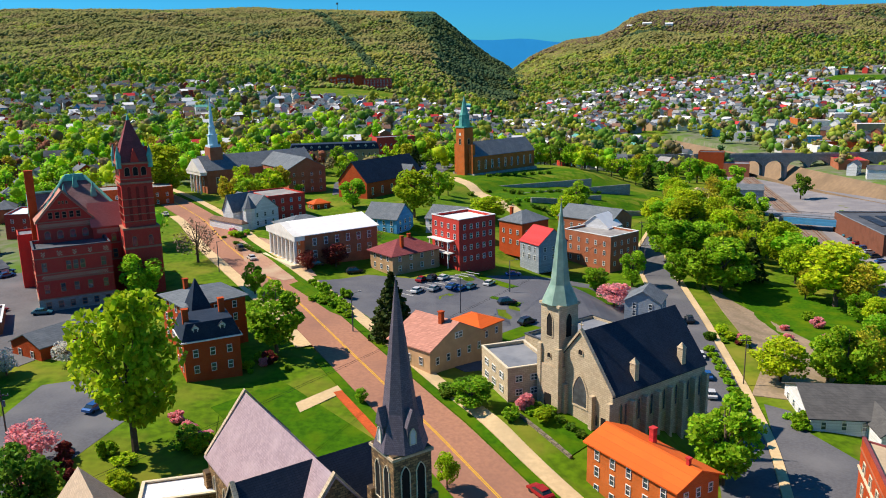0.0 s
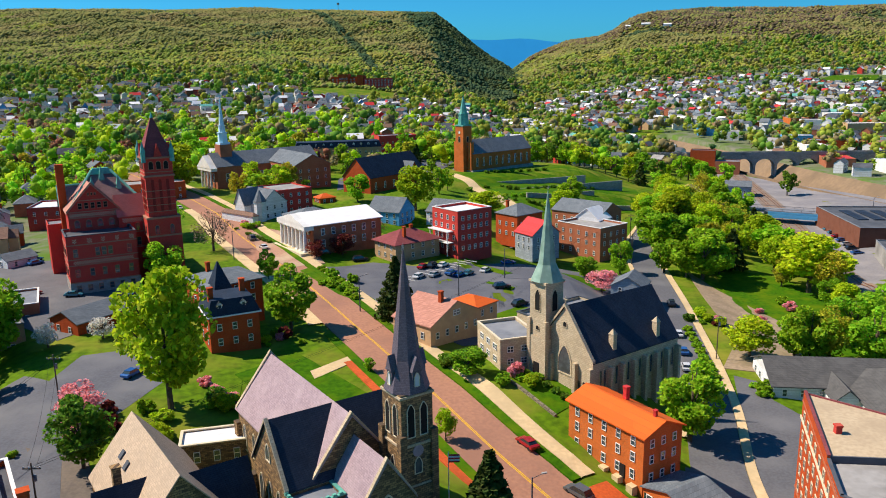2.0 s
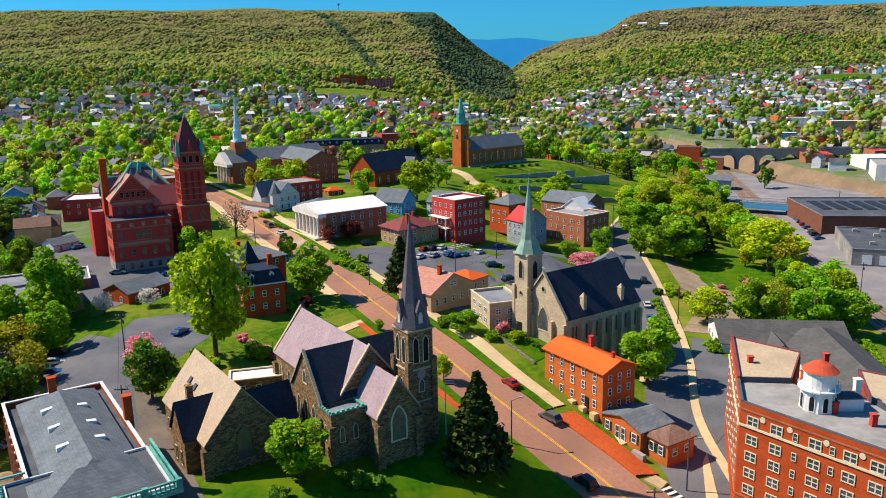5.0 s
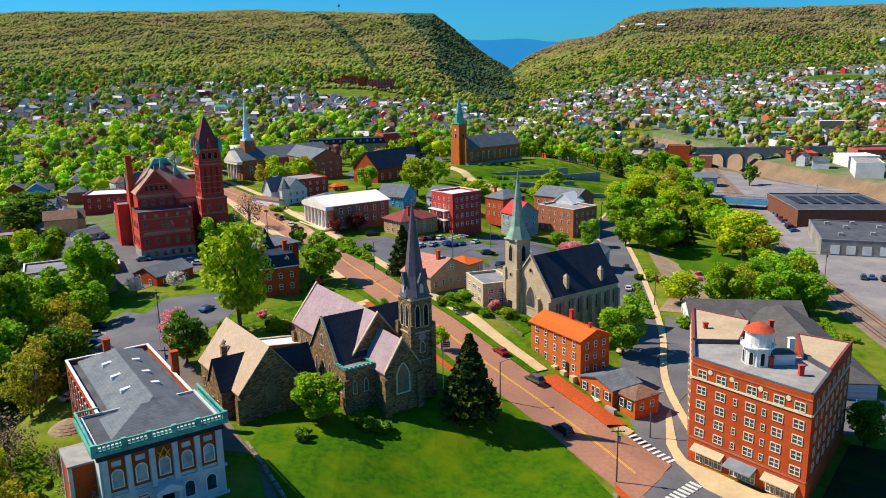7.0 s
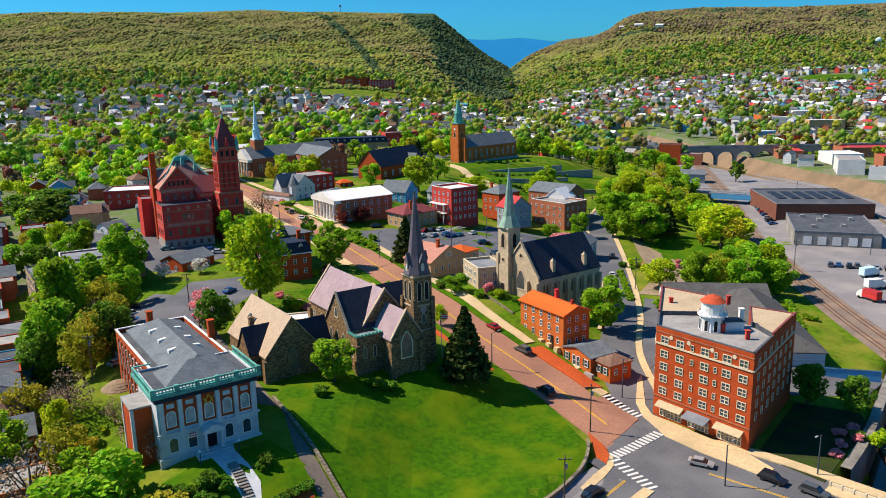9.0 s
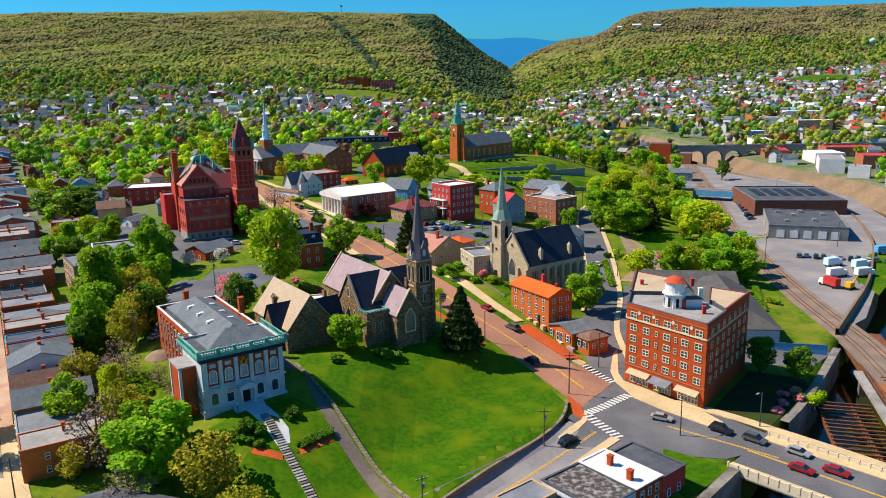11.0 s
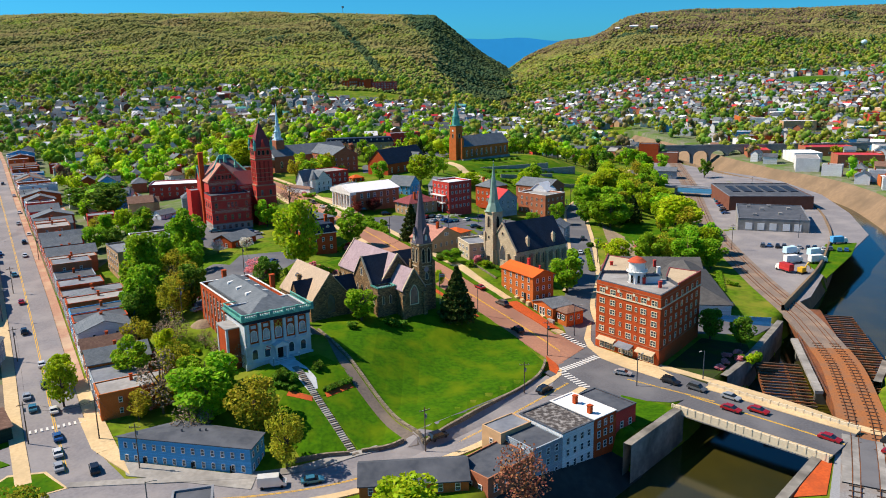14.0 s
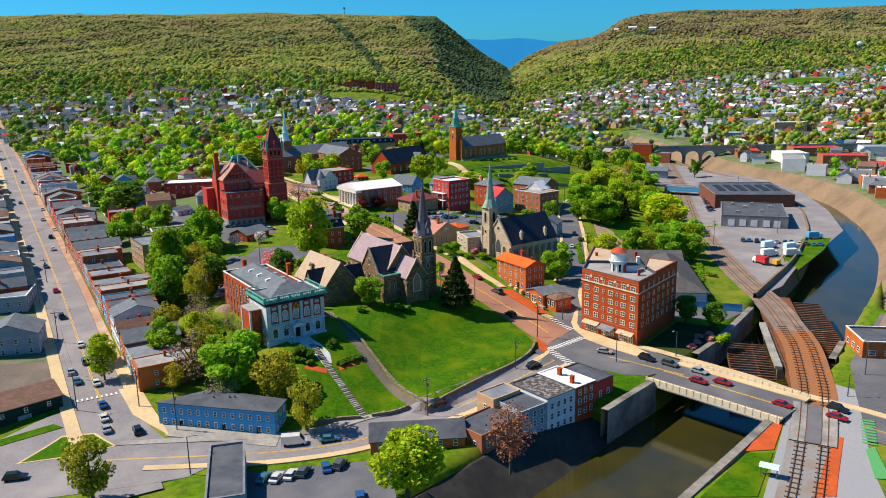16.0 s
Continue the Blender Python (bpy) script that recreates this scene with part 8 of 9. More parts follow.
for x, y, n, spread_, leafs in ((-12, -8, 6, 3, "deep"), (-50, 20, 16, 9, "mixed"), (-40, 30, 8, 6, "mixed"), (-34, 62, 8, 5, "mixed"), (-70, -40, 26, 13, "mixed"), (-78, 0, 20, 12, "mixed"), (-92, 26, 14, 10, "mixed"),
                               (24, 45, 6, 3, "green"), (16, 40, 8, 5, "mixed"), (6, 52, 7, 4, "deep"), (-24, 108, 8, 8, "green"), (-50, 170, 10, 7, "mixed"), (-36, -62, 5, 3, "deep"), (-28, -53, 4, 2, "deep"),
                               (70, 52, 8, 4, "green"), (76, 100, 12, 7, "mixed"), (106, 44, 10, 6, "green"), (88, -34, 8, 6, "mixed"), (40, 226, 12, 9, "deep"), (-70, 176, 10, 8, "mixed"), (98, 104, 8, 12, "mixed"), (30, 262, 8, 14, "deep")):
    for _ in range((n * 2 + 2) // 3):
        leaf = rs.choice(("green", "deep", "spring", "spring", "green", "plum", "pink")) if leafs == "mixed" else leafs
        r = rs.uniform(.8, 2.1)
        shrub(leaf, x + rs.gauss(0, spread_ * .5), y + rs.gauss(0, spread_ * .5), r * rs.uniform(1, 1.7), r, "leafy garden shrub in spring growth")
for p, q in (((-22, 98), (-34, 120)), ((62, 60), (66, 92)), ((104, 34), (112, 60)), ((14, 62), (20, 74))):
    for k in range(9):
        shrub("green", p[0] + (q[0] - p[0]) * k / 8, p[1] + (q[1] - p[1]) * k / 8, 1.5, 1.5, "clipped green hedge plant", "hedge plants")

for p, q in (((-42.5, -60.5), (-33, -62.8)), ((-25, -61.6), (-20.4, -56.8))):
    for k in range(6):
        shrub("deep", p[0] + (q[0] - p[0]) * k / 5, p[1] + (q[1] - p[1]) * k / 5, 1.5, 1.3, "clipped dark green hedge plant", "hedge plants")

for p, q, n, leaf, r in (((19, 44), (24.5, 35.5), 5, "deep", 1.1), ((14.5, 50), (18, 44), 4, "deep", 1.3), ((26, 300), (58, 316), 8, "deep", 1.6), ((44, 268), (78, 284), 9, "deep", 1.5), ((30, 238), (56, 250), 7, "green", 1.6),
                         ((-21, 92), (-30, 106), 5, "green", 1.4), ((-6, 64), (12, 80), 7, "deep", 1.2), ((-62, 20), (-56, 12), 4, "pink", 1.5), ((-58, 27), (-54, 19), 4, "plum", 1.5), ((-44, 38), (-35, 30), 4, "pink", 1.6), ((-66, 164), (-56, 152), 6, "deep", 1.2)):
    for k in range(n):
        shrub(leaf, p[0] + (q[0] - p[0]) * k / (n - 1), p[1] + (q[1] - p[1]) * k / (n - 1), r * 1.3, r, "rounded garden bush in a planted bed", "bed plants")

for x, y in ((82, -31), (84.5, -33.5), (80, -36), (86, -29), (77, -40)):
    shrub("pink", x, y, 1.6, 1.5, "low shrub in purple-pink blossom in a shaded bed")

# ---- the town farther off ----
def clear_of(x, y, r):
    for fx, fy, fr in FOOTPRINTS:
        if (x - fx) ** 2 + (y - fy) ** 2 < (fr + r) ** 2:
            return False
    xx, yy = np.array([x]), np.array([y])
    for line, half in ((WASHINGTON, 9), (GREENE, 8), (AVENUE, 11), (LEE, 9), (BRIDGE, 11), (RAIL, 8), (CREEK, 30)):
        if float(along(line, xx, yy)[0][0]) < half + r:
            return False
    return True


HOUSES = []
def house_template(w, d, h, rise, roof, wall, cover, extra):
    root = thing("house", "%s house with %s" % (NAMES[wall.name], NAMES[cover.name]), "house", pose(0, -3000, -100), "houses of the town")
    keep = len(FOOTPRINTS)
    volume(root, -w / 2, w / 2, -d / 2, d / 2, 0, h, roof, rise, "a" if w > d else "b", wall, cover, .4, 4)
    if extra:
        volume(root, -w * .2, w * .25, -d * .75, 0, 0, h * .95, "gable", rise * .8, "b", wall, cover, .35, 4)
    del FOOTPRINTS[keep:]
    for z in (1.0, 3.8)[:2 if h > 5 else 1]:
        windows(root, "f", -d / 2, spread(-w / 2 + .4, w / 2 - .4, 2), z, 1.2, 1.5)
        windows(root, "r", w / 2, [0], z, 1.1, 1.5)
    chimney(root, w * .2, d * .1, h, h + rise + .8, .8)
    return root


hr = random.Random(8)
TEMPLATES = []
for wall, cover, roof in ((CLAPBOARD_WHITE, SHINGLE_GREY, "gable"), (CLAPBOARD_WHITE, SHINGLE_BROWN, "hip"), (BRICK, SHINGLE_GREY, "gable"), (BRICK_DARK, FLAT_GREY, "flat"), (CLAPBOARD_GREY, SHINGLE_GREY, "hip"),
                          (STUCCO_TAN, SHINGLE_BROWN, "gable"), (CLAPBOARD_WHITE, FLAT_PALE, "flat"), (BRICK_PALE, SHINGLE_GREY, "hip"), (CLAPBOARD_BLUE, SHINGLE_GREY, "gable"), (BRICK, FLAT_PALE, "flat"), (CLAPBOARD_WHITE, METAL_RED, "gable"), (BRICK_ORANGE, WHITE_BRIGHT, "flat")):
    TEMPLATES.append(house_template(hr.uniform(8, 13), hr.uniform(8, 12), hr.choice((5.6, 6.2, 7.5)), .5 if roof == "flat" else hr.uniform(2.6, 4), roof, wall, cover, roof == "gable" and hr.random() < .6))

# larger flat-roofed shops and works on the valley floor
BLOCKS = []
wr_ = random.Random(31)
for wall, cover in ((STUCCO_TAN, WHITE_BRIGHT), (BRICK, FLAT_GREY), (WHITE, WHITE_BRIGHT), (BRICK_PALE, METAL_RED), (BRICK_DARK, FLAT_TAR), (WHITE, FLAT_PALE), (BRICK_ORANGE, FLAT_PALE), (CLAPBOARD_BLUE, WHITE_BRIGHT)) * 5:
    for _ in range(60):
        x, y = wr_.uniform(255, 620), wr_.uniform(330, 760)
        if abs(x) < .6 * (y + 270) and clear_of(x, y, 14) and all((x - a) ** 2 + (y - b) ** 2 > 42 ** 2 for a, b in BLOCKS):
            break
    else:
        continue
    BLOCKS.append((x, y))
    a = radians(wr_.choice((-12, 78)) + wr_.gauss(0, 4))
    w, d = wr_.uniform(22, 40), wr_.uniform(14, 24)
    p0 = (x - w / 2 * math.cos(a) + d / 2 * math.sin(a), y - w / 2 * math.sin(a) - d / 2 * math.cos(a))
    simple("commercial_block", "flat-roofed %s commercial block in the valley town" % wall.name.replace("_", " "), "building", p0, (p0[0] + w * math.cos(a), p0[1] + w * math.sin(a)), d, height(x, y), wr_.choice((5, 7, 9)), "flat", .5, "a", wall, cover, (1.6,), 5, 0, (2.4, 1.8), group="commercial blocks")

spots, tries = [], 0
taken = {}
while len(spots) < 2500 and tries < 40000:
    tries += 1
    zone = hr.random()
    if zone < .19:
        x, y, turn = hr.uniform(-620, -120), hr.uniform(130, 900), 25
    elif zone < .34:
        x, y, turn = hr.uniform(-140, 130), hr.uniform(400, 950), 10
    elif zone < .45:
        x, y, turn = hr.uniform(255, 520), hr.uniform(20, 420), 60
    else:
        x, y, turn = hr.uniform(150, 1000), 420 + 830 * hr.random() ** .8, 40
    if abs(x) > .66 * (y + 270) or (y > 900 and x < 150) or (-172 < x < -44 and 860 < y < 1012) or (590 < x < 720 and 1060 < y < 1210) or any((x - bx_) ** 2 + (y - by_) ** 2 < 30 ** 2 for bx_, by_ in BLOCKS):
        continue
    r = 8.5 if y < 500 else 8
    r = 6.6 if x > 200 else r
    r = 5.2 if y > 560 else r
    gap, near_by = (2 * r - 2) ** 2, [q for i in (-1, 0, 1) for j in (-1, 0, 1) for q in taken.get((int(x // 20) + i, int(y // 20) + j), ())]
    if any((x - a) ** 2 + (y - b) ** 2 < gap for a, b in near_by) or (y < 520 and not clear_of(x, y, 5)) or (y >= 520 and abs(x - 215) < 42 and y < 720):
        continue
    taken.setdefault((int(x // 20), int(y // 20)), []).append((x, y))
    spots.append((x, y, turn + hr.choice((0, 90)) + hr.gauss(0, 5)))
spots.sort(key=lambda q: q[1])
for x, y, a in spots[:95]:
    copy_thing(TEMPLATES[int(hr.random() ** 1.5 * len(TEMPLATES)) if x > 200 else hr.randrange(9)], pose(x, y, height(x, y) - .1, 0, 0, a))
far = spots[95:]
FAR_MATS = [CLAPBOARD_WHITE, BRICK_PALE, CLAPBOARD_GREY, STUCCO_TAN, BRICK_BROWN, WHITE, SHINGLE_GREY, FLAT_PALE, SHINGLE_BROWN, METAL_RED, WHITE_BRIGHT, GLASS, CLAPBOARD_BLUE, FLAT_TAR, COPPER, BRICK_DARK]
V, Fq, Mi = [], [], []
for x, y, a in far:
    w, d, h, rise = hr.uniform(3.0, 5.6), hr.uniform(2.8, 4.2), hr.uniform(5, 8), hr.uniform(1.4, 3.2)
    c, s_ = math.cos(radians(a)), math.sin(radians(a))
    z = height(x, y)
    wall, roof = hr.choice((0, 0, 0, 5, 5, 5, 1, 2, 3, 4, 15, 12 if hr.random() < .5 else 0)), hr.choice((6, 6, 13, 8, 10, 9 if hr.random() < .3 else 6, 14 if hr.random() < .25 else 7, 10 if hr.random() < .5 else 13))
    k = len(V)
    for px, py, pz in ((-w, -d, -4), (w, -d, -4), (w, d, -4), (-w, d, -4), (-w, -d, h), (w, -d, h), (w, d, h), (-w, d, h), (-w, 0, h + rise), (w, 0, h + rise),
                       (-w - .4, -d - .4, h - .2), (w + .4, -d - .4, h - .2), (w + .4, d + .4, h - .2), (-w - .4, d + .4, h - .2), (-w - .4, 0, h + rise + .2), (w + .4, 0, h + rise + .2)):
        V.append((x + px * c - py * s_, y + px * s_ + py * c, z + pz))
    for q, m in (((0, 1, 5, 4), wall), ((1, 2, 6, 5), wall), ((2, 3, 7, 6), wall), ((3, 0, 4, 7), wall), ((5, 6, 9, 9), wall), ((7, 4, 8, 8), wall), ((10, 11, 15, 14), roof), ((12, 13, 14, 15), roof)):
        Fq.append([k + i for i in q])
        Mi.append(m)
    for ox in (-.6, 0, .6):
        for oz in (1.2, 3.8):
            k = len(V)
            for px, pz in ((-.55, 0), (.55, 0), (.55, 1.5), (-.55, 1.5)):
                qx, qy = ox * w + px, -d - .06
                V.append((x + qx * c - qy * s_, y + qx * s_ + qy * c, z + oz + pz))
            Fq.append([k, k + 1, k + 2, k + 3])
            Mi.append(11)
me = bpy.data.meshes.new("far_houses")
me.from_pydata(V, [], [tuple(dict.fromkeys(q)) for q in Fq])
for m in FAR_MATS:
    me.materials.append(m)
me.polygons.foreach_set("material_index", Mi)
me.update()
tagged(new("far_houses", me), "dense far town of white, brick and grey houses", "houses", kind="stuff")

# trees between the houses: the nearer ones singly, the rest as one wood
tr = random.Random(21)
cells = {}
for q in spots:
    cells.setdefault((int(q[0] // 20), int(q[1] // 20)), []).append(q)


def free_of_houses(x, y, r=6.5):
    for i in (-1, 0, 1):
        for j in (-1, 0, 1):
            for q in cells.get((int(x // 20) + i, int(y // 20) + j), ()):
                if (x - q[0]) ** 2 + (y - q[1]) ** 2 < r * r:
                    return False
    return True


singles = 0
tries = 0
while singles < 184 and tries < 9000:
    tries += 1
    x, y = (tr.uniform(-330, 130), tr.uniform(150, 430)) if tr.random() < .75 else (tr.uniform(80, 330), tr.uniform(110, 420))
    if abs(x) > .62 * (y + 270) or not free_of_houses(x, y) or not clear_of(x, y, 3) or (-178 < x < -104 and 130 < y < 240):
        continue
    if -50 < x < 64 and 60 < y < 215 or (5 < x < 112 and 205 < y < 335) or (130 < x < 240 and 100 < y < 300):
        continue
    if any((x - a) ** 2 + (y - b) ** 2 < 30 for a, b, _ in TREES_AT):
        continue
    h = tr.uniform(8, 17)
    plant(tr.choice(("green", "spring", "green", "spring", "deep", "olive", "conifer" if tr.random() < .25 else "green")), x, y, h, h * tr.uniform(.32, .44), False)
    singles += 1

P, S = [], []
tries = 0
while len(P) < 5200 and tries < 80000:
    tries += 1
    if tr.random() < .42:
        x, y = tr.uniform(-900, 160), 380 + 820 * tr.random() ** .9
    else:
        x, y = tr.uniform(150, 1300), tr.uniform(420, 1700)
    if abs(x) > .64 * (y + 270) or not free_of_houses(x, y, 6.5) or (-172 < x < -44 and 860 < y < 1012) or (600 < x < 712 and 1070 < y < 1200):
        continue
    xx, yy = np.array([x]), np.array([y])
    if float(along(CREEK, xx, yy)[0][0]) < 30 or float(along(AVENUE, xx, yy)[0][0]) < 10:
        continue
    P.append((x, y))
    S.append(tr.uniform(7, 13) if tr.random() < .6 else tr.uniform(12, 19))
# thicker planting on the near slopes of the town
NEAR_P = []
tries = 0
while len(NEAR_P) < 640 and tries < 14000:
    tries += 1
    x, y = (tr.uniform(-520, -95), tr.uniform(120, 560)) if tr.random() < .74 else (tr.uniform(-140, 110), tr.uniform(300, 620)) if tr.random() < .6 else (tr.uniform(255, 480), tr.uniform(60, 420))
    if abs(x) > .64 * (y + 270) or not free_of_houses(x, y, 7) or not clear_of(x, y, 3.5) or (-178 < x < -98 and 110 < y < 240) or (5 < x < 112 and 205 < y < 335):
        continue
    NEAR_P.append((x, y, tr.uniform(9, 17)))
NEAR_P = np.array(NEAR_P)
grove("garden_trees", NEAR_P, 150, .42, [LEAF["green"], LEAF["spring"], LEAF["deep"], LEAF_FAR[3], LEAF["rust"]], [.34, .36, .1, .15, .05], "many leafy garden trees between the town's houses")

grove("town_trees", np.column_stack([np.array(P), np.array(S)]), 30, .72, LEAF_FAR, [.36, .38, .1, .16], "many green and yellow-green trees among far houses")

# wooded slopes
n = 135000
bx = nr.uniform(-.64, .64, n)
by = 950 + 1950 * nr.uniform(0, 1, n) ** .85
px, py = bx * (by + 200), by
def laid(x, y):
    """Height of the ground sheet itself."""
    i, j = np.clip(np.searchsorted(gx, x) - 1, 0, nx - 2), np.clip(np.searchsorted(gy, y) - 1, 0, ny - 2)
    u, w = (x - gx[i]) / (gx[i + 1] - gx[i]), (y - gy[j]) / (gy[j + 1] - gy[j])
    return (GZ[j, i] * (1 - u) + GZ[j, i + 1] * u) * (1 - w) + (GZ[j + 1, i] * (1 - u) + GZ[j + 1, i + 1] * u) * w


pz = laid(px, py)
keep = ~((px > 595) & (px < 716) & (py > 1065) & (py < 1205)) & (mountains(px, py) > 14) | ((by < 1300) & (px < 60) & (nr.uniform(0, 1, n) < .7))
px, py, pz = px[keep], py[keep], pz[keep]
iv = np.array([(1, 0, 0), (0, 1, 0), (-1, 0, 0), (0, -1, 0), (0, 0, 1.0), (.1, .1, -.6)])
fi = np.array([(0, 1, 4), (1, 2, 4), (2, 3, 4), (3, 0, 4), (1, 0, 5), (2, 1, 5), (3, 2, 5), (0, 3, 5)])
m = len(px)
size = nr.uniform(2.3, 4.9, m) * (1 + (py - 950) / 4500)
wob = 1 + nr.uniform(-.34, .34, (m, len(iv)))
spin = nr.uniform(0, 6.28, m)
turned = np.stack([iv[None, :, 0] * np.cos(spin)[:, None] - iv[None, :, 1] * np.sin(spin)[:, None], iv[None, :, 0] * np.sin(spin)[:, None] + iv[None, :, 1] * np.cos(spin)[:, None], np.broadcast_to(iv[None, :, 2], (m, len(iv)))], -1)
v = turned * wob[:, :, None] * size[:, None, None] * np.array((1.15, 1.15, .8)) + np.stack([px, py, pz + size * .3], 1)[:, None, :]
f = (fi[None] + (np.arange(m) * len(iv))[:, None, None]).reshape(-1, 3)
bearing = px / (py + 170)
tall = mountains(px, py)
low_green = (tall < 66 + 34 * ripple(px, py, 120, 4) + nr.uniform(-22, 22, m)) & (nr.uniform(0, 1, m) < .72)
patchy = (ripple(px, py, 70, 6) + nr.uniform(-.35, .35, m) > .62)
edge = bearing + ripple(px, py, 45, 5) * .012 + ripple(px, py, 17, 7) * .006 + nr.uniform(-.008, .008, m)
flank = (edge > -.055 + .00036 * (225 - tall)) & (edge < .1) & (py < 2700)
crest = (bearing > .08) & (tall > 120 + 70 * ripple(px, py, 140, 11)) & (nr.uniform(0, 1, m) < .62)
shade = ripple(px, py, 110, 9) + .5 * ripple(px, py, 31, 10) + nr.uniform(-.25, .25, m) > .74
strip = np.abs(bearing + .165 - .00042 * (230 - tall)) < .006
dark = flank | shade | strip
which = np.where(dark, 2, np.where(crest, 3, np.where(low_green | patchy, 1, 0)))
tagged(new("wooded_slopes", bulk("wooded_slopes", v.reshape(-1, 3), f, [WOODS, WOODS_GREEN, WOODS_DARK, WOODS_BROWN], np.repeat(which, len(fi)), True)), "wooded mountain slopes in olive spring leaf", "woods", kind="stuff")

# villas on the western slope
def villa(x, y, angle, wall, cover, words):
    root = thing("hillside_villa", words, "house", pose(x, y, height(x, y) - .2, 0, 0, angle), "villas on the slope")
    volume(root, -8, 8, -6, 6, 0, 7.4, "hip", 3.6, "a", wall, cover, .7, 4)
    volume(root, -6.5, -.5, -8.6, 2, 0, 7.4, "gable", 3.8, "b", wall, cover, .5, 4)
    volume(root, -.4, 8.6, -8.4, -6, 0, 2.9, "hip", .9, "a", WHITE, cover, .4, 4)
    for z in (1.0, 4.4):
        windows(root, "f", -8.6, [-5, -2.2], z, 1.2, 1.8)
        windows(root, "r", 8, [-3, 2.5], z, 1.2, 1.8)
    windows(root, "f", -6, [1.5, 4, 6.5], 4.4, 1.2, 1.8)
    chimney(root, 3, 1, 7, 12.6, 1.0)


for x, y, a, wall, cover, words in ((-346, 676, 20, CLAPBOARD_BLUE, SHINGLE_GREY, "large pale blue villa among trees"), (-310, 655, 25, CLAPBOARD_WHITE, SLATE, "large white villa with a dark roof"), (-392, 631, 30, BRICK_DARK, SHINGLE_BROWN, "dark red brick villa with porches"),
                                    (-459, 734, 20, CLAPBOARD_BLUE, FLAT_PALE, "blue villa with a pale roof"), (-349, 558, 30, BRICK_DARK, SLATE, "dark red brick villa with a slate roof"), (-266, 438, 30, BRICK, SHINGLE_GREY, "red brick villa with grey gables"),
                                    (-315, 469, 35, CLAPBOARD_GREY, SHINGLE_GREY, "grey clapboard villa with gables"), (-232, 392, 30, CLAPBOARD_WHITE, SHINGLE_BROWN, "white villa with a brown roof"), (-286, 560, 20, CLAPBOARD_WHITE, SHINGLE_GREY, "white villa with grey gables")):
    villa(x, y, a, wall, cover, words)
for x, y, w in ((532, 2159, 26), (566, 2118, 34), (609, 2052, 20)):
    simple("ridge_lodge", "long white building high on the wooded ridge", "building", (x, y), (x + w, y - 6), 10, height(x, y) + 1, 8, "gable", 3, "a", WHITE, WHITE_BRIGHT, (2,), 5, 0, (1.6, 2), sink=12)
tank = thing("water_tower", "pale blue round water tower on slim legs", "tower", pose(972, 1573, height(972, 1573)))
s = Shape()
for r0, r1, z0, z1 in ((3, 6, 16, 19), (6, 6.4, 19, 22), (6.4, 4, 22, 25), (4, .4, 25, 27)):
    s.cone(0, 0, r0, r1, z0, z1, 14)
s.make("tank", STEEPLE_WHITE, tank)
for k in range(5):
    s = Shape()
    c, d = math.cos(1.257 * k), math.sin(1.257 * k)
    s.tube((6.2 * c, 6.2 * d, -3), (4.6 * c, 4.6 * d, 18), .45)
    s.make("leg", STEEL, tank)
patch("far_field", [(618, 1075), (690, 1120), (712, 1170), (650, 1200), (600, 1150)], GRASS, 1.2, "bright green open field on the far slope", depth=3, step=20)

# far ridge beyond the gap: a sheet with haze blue and glow painted in
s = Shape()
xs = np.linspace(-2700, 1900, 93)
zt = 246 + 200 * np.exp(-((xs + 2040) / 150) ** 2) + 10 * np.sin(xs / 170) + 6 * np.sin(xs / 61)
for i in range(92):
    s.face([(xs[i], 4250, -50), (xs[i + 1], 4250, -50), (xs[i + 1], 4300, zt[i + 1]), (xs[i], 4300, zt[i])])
tagged(s.make("backdrop", FAR_HAZE_BLUE), "far blue ridge", kind="structure")
mast = thing("radio_mast", "slim grey mast on the ridge", "mast", pose(-330, 2560, natural(np.array([-330.]), np.array([2560.]))[0]))
s = Shape()
s.cone(0, 0, 1.4, .5, -5, 30, 5)
s.cone(0, 0, 4, 4, 30, 36, 8)
s.make("tower", STEEL, mast)

